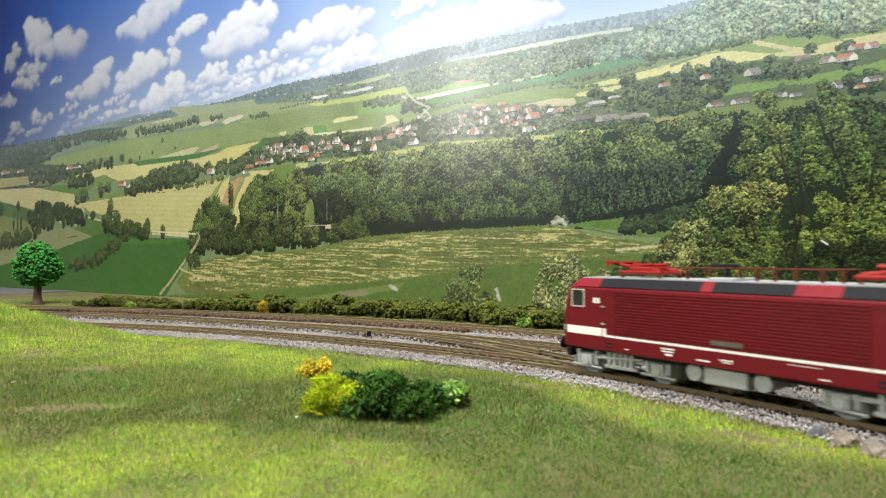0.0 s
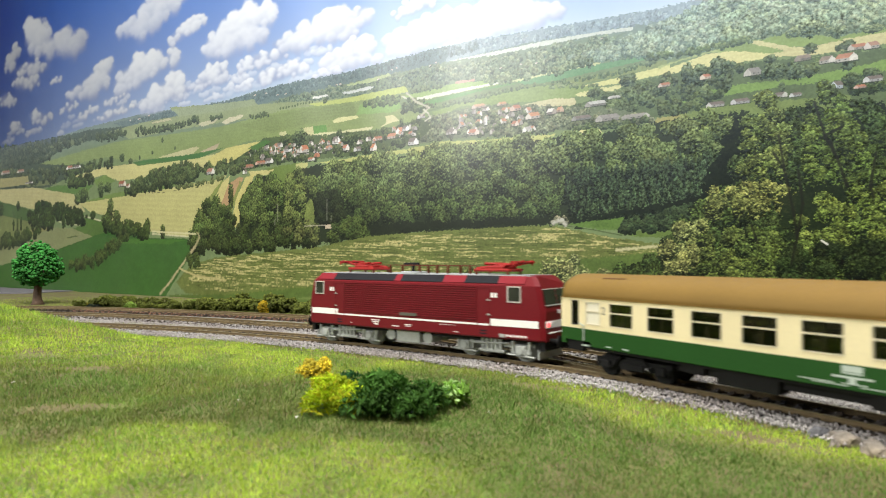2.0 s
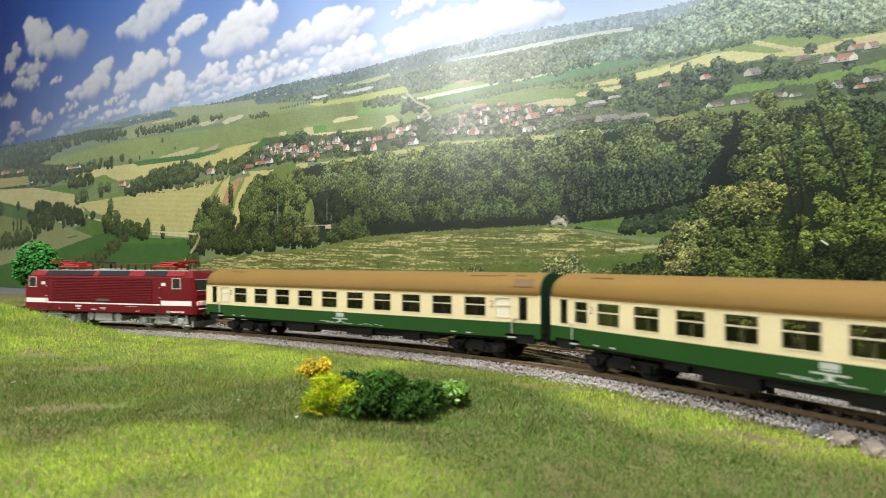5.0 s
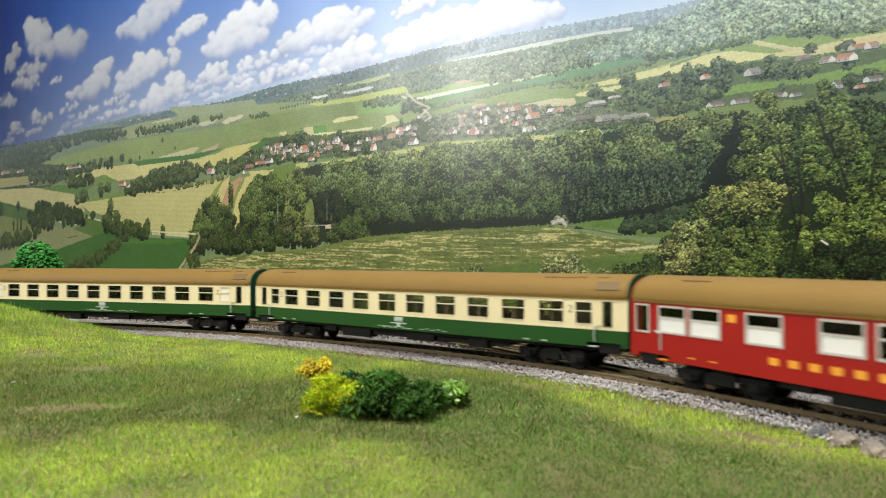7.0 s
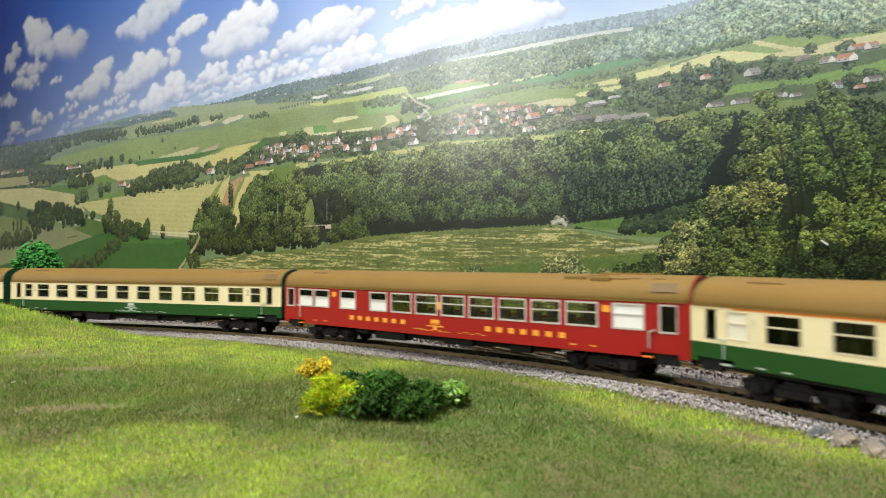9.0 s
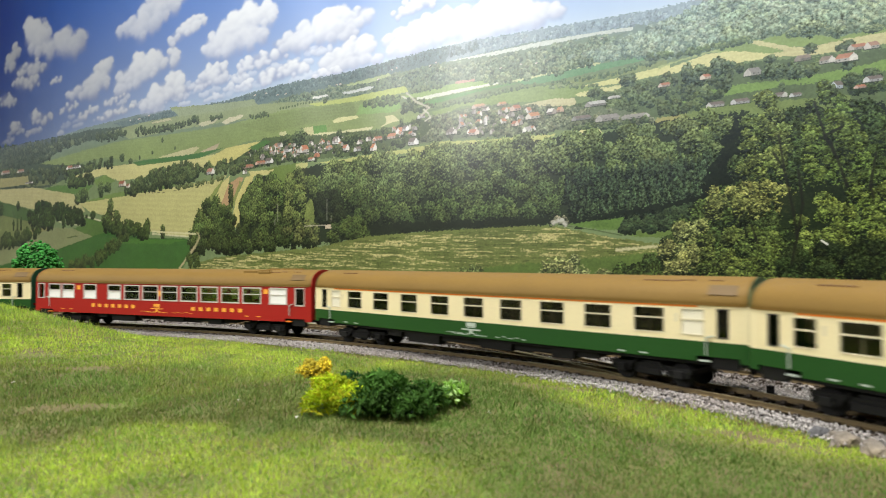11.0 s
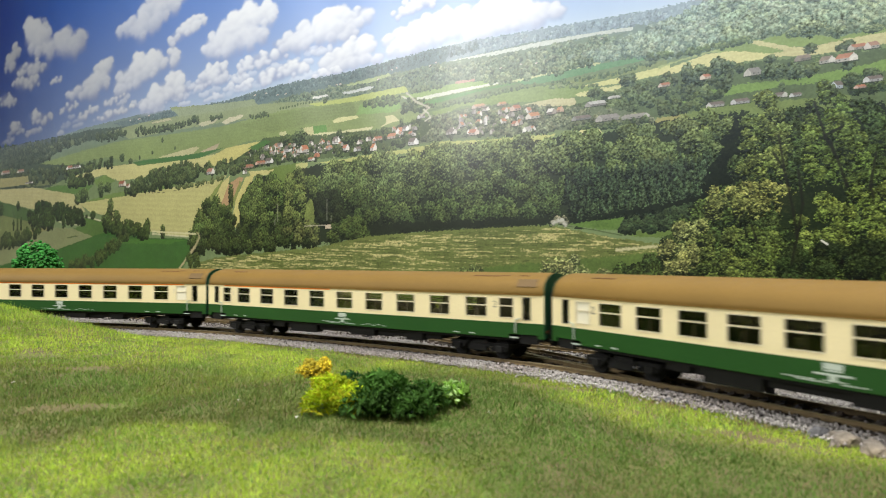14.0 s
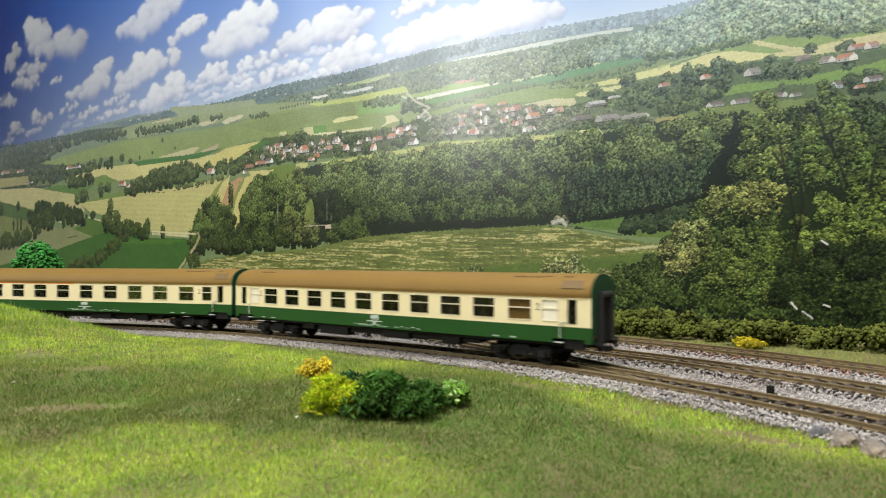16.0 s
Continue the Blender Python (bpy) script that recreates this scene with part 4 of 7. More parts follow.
# ================= grass =================
def tinted_fibre(name, rough=0.7):
    """A leaf or fibre whose dye is stored fibre by fibre."""
    mat = bpy.data.materials.new(name)
    mat.use_nodes = True
    n, l = nodes_of(mat)
    dye = n.new("ShaderNodeVertexColor")
    dye.layer_name = "dye"
    b = n["Principled BSDF"]
    b.inputs["Roughness"].default_value, b.inputs["Specular IOR Level"].default_value = rough, 0.25
    tr, mix = n.new("ShaderNodeBsdfTranslucent"), n.new("ShaderNodeMixShader")
    mix.inputs[0].default_value = 0.25
    l.new(dye.outputs[0], b.inputs["Base Color"]), l.new(dye.outputs[0], tr.inputs[0])
    l.new(b.outputs[0], mix.inputs[1]), l.new(tr.outputs[0], mix.inputs[2]), l.new(mix.outputs[0], n["Material Output"].inputs[0])
    return mat


FIBRE = tinted_fibre("static_grass_fibre")


def dye_mesh(ob, colours):
    layer = ob.data.color_attributes.new("dye", "FLOAT_COLOR", "POINT")
    layer.data.foreach_set("color", np.concatenate([np.clip(colours, 0, 1), np.ones((len(colours), 1))], 1).astype(np.float32).ravel())
    return ob


def grass(name, x, y, rng, tall, colours, label, width=0.00021):
    """Upright, leaning fibres, one triangle each."""
    n = len(x)
    s, off = line_coords(x, y)
    z = ground_height(x, y, s, off) - 0.0003
    a, lean = rng.uniform(0, 6.283, n), rng.uniform(0.08, 1.0, n)
    side = rng.uniform(0, 6.283, n)
    tall = tall * rng.uniform(0.45, 1.2, n) * np.where(rng.rand(n) < 0.10, 1.7, 1.0)
    w = width * rng.uniform(0.7, 1.4, n)
    sx, sy = np.cos(side) * w, np.sin(side) * w
    tip = np.stack([x + np.cos(a) * np.sin(lean) * tall, y + np.sin(a) * np.sin(lean) * tall, z + np.cos(lean) * tall], -1)
    v = np.stack([np.stack([x - sx, y - sy, z], -1), np.stack([x + sx, y + sy, z], -1), tip], 1)
    ob = mesh_from_arrays(name, v.reshape(-1, 3), np.arange(3 * n).reshape(-1, 3), FIBRE)
    dye_mesh(ob, np.repeat(colours, 3, 0))
    return tagged(ob, label, "grass", kind="stuff")


def meadow_colours(x, y, s, off, rng):
    """Bright yellow-green, dry straw and dark green mixed in; dull olive strips are painted shade."""
    n = len(x)
    wob = value_noise(x + 3, y + 3, 41, 14) - 0.5
    wob2 = value_noise(x + 3, y + 3, 42, 45) - 0.5
    fresh = np.array([0.47, 0.62, 0.076])
    dull = np.array([0.158, 0.210, 0.048])
    lush = np.array([0.165, 0.32, 0.065])
    straw = np.array([0.50, 0.42, 0.18])
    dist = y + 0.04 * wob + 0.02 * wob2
    # Bands of shade across the meadow, put into the fibre dye.
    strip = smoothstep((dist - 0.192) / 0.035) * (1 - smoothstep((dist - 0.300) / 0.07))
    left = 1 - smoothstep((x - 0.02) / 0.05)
    shade_right = smoothstep((x + 0.022 + 0.03 * wob - 0.25 * (0.19 - y)) / 0.05) * smoothstep((-off - 0.038 + 0.03 * wob) / 0.025) * 1.0
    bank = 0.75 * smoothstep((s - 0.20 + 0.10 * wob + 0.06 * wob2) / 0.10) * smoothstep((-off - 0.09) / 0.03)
    k = np.clip(np.maximum(np.maximum(strip * left, shade_right), bank) + 0.5 * wob2, 0, 1)[:, None]
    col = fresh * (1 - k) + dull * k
    far_right = (0.85 * np.clip(shade_right + 0.4 * wob2, 0, 1))[:, None]
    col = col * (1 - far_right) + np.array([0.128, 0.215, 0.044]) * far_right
    p = np.clip(value_noise(x + 3, y + 3, 43, 60) * 1.6 - 0.6, 0, 1)[:, None] * 0.6
    col = col * (1 - p) + lush * p
    pick = rng.rand(n)[:, None]
    dry = 0.05 + 0.18 * np.clip(value_noise(x + 3, y + 3, 44, 24) * 2 - 1, 0, 1)[:, None]
    # Straw and deep green fibres are dimmed inside the shade bands as well.
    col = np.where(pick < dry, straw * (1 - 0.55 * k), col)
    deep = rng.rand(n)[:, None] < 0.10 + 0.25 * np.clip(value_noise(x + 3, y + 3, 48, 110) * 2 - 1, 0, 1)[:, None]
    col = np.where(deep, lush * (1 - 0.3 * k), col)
    # Front left edge dyed brighter, a patch of light put into the colour.
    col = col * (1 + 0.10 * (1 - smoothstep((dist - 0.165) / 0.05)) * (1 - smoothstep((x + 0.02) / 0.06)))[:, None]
    worn = np.clip(1.5 * value_noise(x + 3, y + 3, 49, 70) - 0.55, 0, 1) * smoothstep((off + 0.036) / 0.012) * smoothstep((0.12 - s) / 0.1)
    col = np.where(rng.rand(n)[:, None] < 0.75 * worn[:, None], np.array([0.27, 0.20, 0.10]), col)
    return col * rng.uniform(0.66, 1.36, (n, 1))


def lay_grass():
    rng = np.random.RandomState(51)
    # meadow before the tracks, thicker towards its front edge
    n = 860000
    d = 0.11 + 0.62 * rng.rand(n) ** 1.35
    x = d * rng.uniform(-1.0, 0.95, n)
    y = d
    s, off = line_coords(x, y)
    edge = -0.0146 - 0.0032 * smoothstep((-s - 0.12) / 0.12) + 0.007 * (value_noise(x + 3, y + 3, 45, 60) - 0.5) + rng.normal(0, 0.0016, n)
    bare = value_noise(x + 3, y + 3, 46, 32)
    keep = (off < edge) & (rng.rand(n) < np.clip(1.75 - bare * 1.1, 0.15, 1))
    for cx, cy, rx, ry, a in ((0.0395, 0.297, 0.013, 0.0045, -0.5), (0.1046, 0.2105, 0.020, 0.005, -0.8), (-0.152, 0.256, 0.022, 0.006, 0.1), (-0.19, 0.335, 0.010, 0.006, 0.3), (-0.235, 0.36, 0.012, 0.008, 0.2), (0.06, 0.286, 0.008, 0.003, -0.6)):
        dx, dy = x - cx, y - cy
        u, w = dx * math.cos(a) + dy * math.sin(a), -dx * math.sin(a) + dy * math.cos(a)
        keep &= ((u / rx) ** 2 + (w / ry) ** 2 > 0.5 + rng.rand(n) * 1.3) | (rng.rand(n) < 0.16)
    x, y, s, off = x[keep], y[keep], s[keep], off[keep]
    tall = 0.0013 + 0.0009 * smoothstep((y - 0.16) / 0.12) + 0.0022 * smoothstep((s - 0.1) / 0.2) * smoothstep((-off - 0.03) / 0.04)
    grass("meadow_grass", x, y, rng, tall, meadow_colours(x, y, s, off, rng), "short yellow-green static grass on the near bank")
    # strip behind the rear track and tufts between the tracks
    for lo, hi, s0, s1, count, name, tint in ((0.139, 0.36, -0.5, 0.62, 100000, "verge_grass", (0.27, 0.32, 0.075)), (0.084, 0.100, -0.02, 0.16, 9000, "track_grass", (0.28, 0.35, 0.075)), (0.020, 0.046, 0.19, 0.33, 9000, "track_grass", (0.28, 0.33, 0.08))):
        s = s0 + (s1 - s0) * rng.rand(count)
        grow = 0.045 * smoothstep((s - 0.12) / 0.45) if lo > 0.1 else 0
        o = lo + grow + (hi - lo) * rng.rand(count) ** 1.5
        h = np.interp(s, WAY, HEADING)
        x, y = np.interp(s, WAY, LINE_X) + o * np.sin(h), np.interp(s, WAY, LINE_Y) - o * np.cos(h)
        front = (x * 0.5566 + (y - 0.71) * 0.8308) < -0.004
        x, y = x[front], y[front]
        c = np.array(tint) * rng.uniform(0.6, 1.3, (len(x), 1)) * (0.8 + 0.5 * value_noise(x + 3, y + 3, 47, 40))[:, None]
        grass(name, x, y, rng, 0.0022, c, "olive static grass beside the tracks")


lay_grass()


# ================= bushes and tree =================
FOLIAGE = tinted_fibre("dyed_foam_and_flock", 0.85)
ICO = None


def lump_mesh(centres, radii, colours, rng, rough=0.35, squash=1.0):
    """Joined rough lumps (20-sided), one colour each."""
    global ICO
    if ICO is None:
        b = bmesh.new()
        bmesh.ops.create_icosphere(b, subdivisions=1, radius=1)
        ICO = (np.array([v.co[:] for v in b.verts]), np.array([[v.index for v in f.verts] for f in b.faces]))
        b.free()
    bv, bf = ICO
    n = len(centres)
    v = bv[None] * radii[:, None, None] * rng.uniform(1 - rough, 1 + rough, (n, len(bv), 1))
    v[..., 2] *= squash
    v = v + centres[:, None]
    f = bf[None] + (np.arange(n) * len(bv))[:, None, None]
    return v.reshape(-1, 3), f.reshape(-1, 3), np.repeat(colours, len(bv), 0)


def leaf_mesh(centres, sizes, colours, rng, slim=0.45):
    """Joined small leaves, bent quads turned all ways, one colour each."""
    n = len(centres)
    a = rng.normal(size=(n, 3))
    a /= np.linalg.norm(a, axis=1, keepdims=True)
    b = np.cross(a, rng.normal(size=(n, 3)))
    b /= np.linalg.norm(b, axis=1, keepdims=True)
    c = np.cross(a, b)
    L, w = sizes[:, None], sizes[:, None] * slim
    v = np.stack([centres - a * L, centres - b * w + c * w * 0.4, centres + a * L, centres + b * w + c * w * 0.4], 1)
    return v.reshape(-1, 3), np.arange(4 * n).reshape(-1, 4), np.repeat(colours, 4, 0)


def dome_points(n, rng, rx, ry, h, lobes=7, inner=0.25):
    """Points on and just inside a lobed heap standing on the ground."""
    seat = [(rng.uniform(-0.6, 0.6), rng.uniform(-0.6, 0.6), rng.uniform(0.15, 0.62), rng.uniform(0.32, 0.52)) for _ in range(lobes)]
    pick = rng.randint(0, lobes, n)
    c = np.array(seat)[pick]
    d = rng.normal(size=(n, 3))
    d /= np.linalg.norm(d, axis=1, keepdims=True)
    d[:, 2] = np.where(d[:, 2] < -0.4, -d[:, 2], d[:, 2])
    r = c[:, 3] * (1 - inner * rng.rand(n) ** 2)
    p = np.stack([(c[:, 0] + d[:, 0] * r) * rx, (c[:, 1] + d[:, 1] * r) * ry, (c[:, 2] + d[:, 2] * r * 0.75) * h], -1)
    p[:, 2] = np.clip(p[:, 2], 0.0004, None)
    return p


def hedge_bush_mesh(seed):
    rng = np.random.RandomState(seed)
    p = dome_points(330, rng, 0.014, 0.011, 0.0185, 8)
    r = rng.uniform(0.0006, 0.0019, len(p))
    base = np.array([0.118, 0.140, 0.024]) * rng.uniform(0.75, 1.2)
    # Lumps dyed darker at the foot, lighter on top: shading put into the colour.
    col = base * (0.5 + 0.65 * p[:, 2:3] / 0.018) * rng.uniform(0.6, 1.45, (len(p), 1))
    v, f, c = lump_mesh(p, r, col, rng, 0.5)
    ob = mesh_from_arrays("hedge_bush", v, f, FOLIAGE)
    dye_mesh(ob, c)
    return tagged(ob, "olive-green foam bush of the hedge along the backdrop", "bush", "hedge bushes")


def at_line(s, off):
    x, y, h = on_line(s, off)
    return float(x), float(y)


def plant_hedge():
    rng = np.random.RandomState(61)
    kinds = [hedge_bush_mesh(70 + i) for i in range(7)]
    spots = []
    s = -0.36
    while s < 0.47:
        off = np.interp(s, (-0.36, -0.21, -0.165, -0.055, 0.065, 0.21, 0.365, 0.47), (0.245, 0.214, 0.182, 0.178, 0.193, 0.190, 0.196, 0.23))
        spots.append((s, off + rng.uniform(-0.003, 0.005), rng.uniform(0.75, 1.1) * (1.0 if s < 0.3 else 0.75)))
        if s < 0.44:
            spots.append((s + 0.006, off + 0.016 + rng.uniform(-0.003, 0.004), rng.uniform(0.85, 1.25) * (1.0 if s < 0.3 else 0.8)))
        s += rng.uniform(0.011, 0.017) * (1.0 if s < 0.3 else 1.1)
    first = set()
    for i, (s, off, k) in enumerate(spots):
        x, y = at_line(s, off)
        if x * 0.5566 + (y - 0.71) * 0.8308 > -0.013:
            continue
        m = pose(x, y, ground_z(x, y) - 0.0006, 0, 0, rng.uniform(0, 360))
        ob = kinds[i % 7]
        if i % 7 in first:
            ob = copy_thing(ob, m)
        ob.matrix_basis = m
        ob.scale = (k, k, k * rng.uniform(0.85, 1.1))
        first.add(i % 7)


plant_hedge()


def leafy_bush(name, label, x, y, rx, ry, h, colour, seed, count=1500, size=0.0009, slim=0.3, spread=0.35, second=None, turn=0.0):
    rng = np.random.RandomState(seed)
    p = dome_points(count, rng, rx, ry, h, 9, 0.5)
    core = dome_points(220, rng, rx * 0.8, ry * 0.8, h * 0.8, 9, 0.6)
    # Leaf dye goes from dark foot to bright top, as painted shading.
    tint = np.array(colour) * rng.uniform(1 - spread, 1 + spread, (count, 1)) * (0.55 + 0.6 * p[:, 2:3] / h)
    if second is not None:
        tint = np.where(rng.rand(count, 1) < 0.3, np.array(second) * rng.uniform(0.8, 1.2, (count, 1)), tint)
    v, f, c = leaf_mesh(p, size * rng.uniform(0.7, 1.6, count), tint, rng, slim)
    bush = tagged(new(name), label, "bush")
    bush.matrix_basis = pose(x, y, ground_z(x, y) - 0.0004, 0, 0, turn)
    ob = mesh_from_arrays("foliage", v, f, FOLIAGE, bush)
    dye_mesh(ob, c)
    # Inner lumps take the leaf dye at 0.45, standing for shade inside.
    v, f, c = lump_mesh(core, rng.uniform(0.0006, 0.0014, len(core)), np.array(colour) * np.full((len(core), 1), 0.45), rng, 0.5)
    dye_mesh(mesh_from_arrays("shaded_core", v, f, FOLIAGE, bush), c)
    return bush


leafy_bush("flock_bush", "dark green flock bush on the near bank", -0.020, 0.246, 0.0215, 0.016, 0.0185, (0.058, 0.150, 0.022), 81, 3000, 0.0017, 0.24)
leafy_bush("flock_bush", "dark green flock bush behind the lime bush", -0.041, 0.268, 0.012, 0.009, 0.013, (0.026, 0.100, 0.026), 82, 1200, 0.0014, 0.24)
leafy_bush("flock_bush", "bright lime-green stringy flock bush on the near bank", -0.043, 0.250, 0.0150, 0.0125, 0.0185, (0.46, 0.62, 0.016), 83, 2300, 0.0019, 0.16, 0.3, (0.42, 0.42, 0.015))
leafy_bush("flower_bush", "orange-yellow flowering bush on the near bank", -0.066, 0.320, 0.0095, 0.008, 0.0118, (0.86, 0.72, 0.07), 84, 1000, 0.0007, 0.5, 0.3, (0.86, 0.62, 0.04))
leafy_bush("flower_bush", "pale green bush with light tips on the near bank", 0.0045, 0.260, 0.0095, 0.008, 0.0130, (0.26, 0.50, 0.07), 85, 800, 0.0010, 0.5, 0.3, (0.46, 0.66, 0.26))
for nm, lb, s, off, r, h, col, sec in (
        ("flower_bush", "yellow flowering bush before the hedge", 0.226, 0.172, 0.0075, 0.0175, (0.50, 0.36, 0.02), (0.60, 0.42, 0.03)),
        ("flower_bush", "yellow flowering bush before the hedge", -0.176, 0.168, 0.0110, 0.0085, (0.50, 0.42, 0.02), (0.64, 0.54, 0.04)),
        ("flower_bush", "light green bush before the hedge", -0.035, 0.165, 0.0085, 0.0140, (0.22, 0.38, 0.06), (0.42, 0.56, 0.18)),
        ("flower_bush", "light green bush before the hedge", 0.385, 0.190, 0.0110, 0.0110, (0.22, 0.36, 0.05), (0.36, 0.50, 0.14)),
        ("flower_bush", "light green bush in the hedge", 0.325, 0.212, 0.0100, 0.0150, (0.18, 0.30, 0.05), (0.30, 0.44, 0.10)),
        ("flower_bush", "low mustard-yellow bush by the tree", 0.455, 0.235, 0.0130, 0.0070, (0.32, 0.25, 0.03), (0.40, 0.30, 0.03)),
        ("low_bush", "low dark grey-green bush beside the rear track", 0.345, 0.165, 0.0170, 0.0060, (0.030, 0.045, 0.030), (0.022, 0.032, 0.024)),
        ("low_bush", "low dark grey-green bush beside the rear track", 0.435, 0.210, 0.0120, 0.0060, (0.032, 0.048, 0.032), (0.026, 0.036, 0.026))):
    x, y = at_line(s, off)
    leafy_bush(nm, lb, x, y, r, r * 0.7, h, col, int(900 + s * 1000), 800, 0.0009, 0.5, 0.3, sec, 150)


def model_tree():
    rng = np.random.RandomState(91)
    x, y = -0.544, 0.834
    tree = tagged(new("model_tree"), "rounded bright-green foam model tree with brown trunk", "tree")
    tree.matrix_basis = pose(x, y, ground_z(x, y) - 0.001)
    b = bmesh.new()
    rings = []
    for k in range(9):
        z = 0.032 * k / 8
        r = 0.0052 * (1 + 0.8 * math.exp(-k * 1.1)) * (1 - 0.025 * k)
        rings.append([(r * math.cos(a) * (1 + 0.12 * math.sin(3 * a + k)), r * math.sin(a) * (1 + 0.12 * math.cos(2 * a)), z) for a in (i * math.pi / 7 for i in range(14))])
    loft(b, rings)
    for i in range(7):
        a = i * 0.9
        rod(b, (0, 0, 0.022 + 0.001 * i), (0.020 * math.cos(a), 0.020 * math.sin(a), 0.040 + 0.003 * i), 0.0022, 7, 0.0008)
    part("trunk", b, BARK, tree, scale=1, smooth=True)
    n = 1500
    d = rng.normal(size=(n, 3))
    d /= np.linalg.norm(d, axis=1, keepdims=True)
    lob = 0.93 + 0.10 * np.sin(d[:, 0] * 9 + 1) * np.cos(d[:, 2] * 8) + 0.06 * rng.normal(size=n)
    p = d * (lob * rng.uniform(0.84, 1.0, n))[:, None]
    p = np.stack([p[:, 0] * 0.0300, p[:, 1] * 0.0300, np.where(p[:, 2] > 0, p[:, 2] * 0.0385, p[:, 2] * 0.0215) + 0.0475], -1)
    # Crown lumps lighten with height: light from above put into the dye.
    col = np.array([0.060, 0.270, 0.055]) * rng.uniform(0.55, 1.5, (n, 1)) * (0.75 + 0.45 * (p[:, 2:3] - 0.026) / 0.06)
    v, f, c = lump_mesh(p, rng.uniform(0.0013, 0.0030, n), col, rng, 0.3, 0.8)
    dye_mesh(mesh_from_arrays("crown", v, f, FOLIAGE, tree), c)


BARK = material("brown_moulded_bark", (0.085, 0.050, 0.030), 0.8, vary=0.35, grain=500, bump=0.0006)
model_tree()


# ================= small loose things =================
def boulder(x, y, r, seed, mat=None, label="weathered grey-brown stone beside the track", flat=0.85):
    rng = np.random.RandomState(seed)
    b = bmesh.new()
    bmesh.ops.create_icosphere(b, subdivisions=3, radius=1)
    for v in b.verts:
        k = 1 + 0.35 * noise.noise(v.co * 1.3 + Vector((seed, 0, 0))) + 0.12 * noise.noise(v.co * 4 + Vector((0, seed, 0)))
        v.co = Vector((v.co.x * 1.25, v.co.y * 0.9, v.co.z * flat)) * k * r
    ob = part("stone", b, mat or ROCK, label=label, scale=1)
    ob.matrix_basis = pose(x, y, ground_z(x, y) + r * flat * 0.55, 0, 0, rng.uniform(0, 360))
    return tagged(ob, "", "stone", "loose stones")


for i, (s, off, r) in enumerate(((-0.283, -0.0215, 0.0028), (-0.293, -0.0235, 0.0034), (-0.300, -0.0205, 0.0026), (-0.222, -0.0205, 0.0019), (-0.229, -0.0190, 0.0016), (-0.303, -0.0262, 0.0030), (-0.288, -0.0195, 0.0025), (-0.216, -0.0195, 0.0013), (-0.297, -0.0200, 0.0016), (-0.292, -0.0280, 0.0018))):
    x, y = at_line(s, off)
    boulder(x, y, r, i + 3, ROCK_DARK if i in (3, 4, 7, 0) else ROCK)
for i, (x, y, r) in enumerate(((-0.207, 0.300, 0.0007), (-0.0565, 0.2405, 0.0008), (0.0185, 0.250, 0.0006), (-0.088, 0.268, 0.0006))):
    boulder(x, y, r, 30 + i, CHIP, "small white stone chip lying in the grass", 0.5)
# ================= the printed backdrop =================
# A flat photo print of a valley on a straight wall behind the layout. The print is laid out in millimetres: u along the wall, v up.
WALL_O, WALL_U = Vector((0, 0.71, 0)), Vector((0.8308, -0.5566, 0))
SHEET_L, SHEET_R, SHEET_TOP = -1480.0, 640.0, 690.0


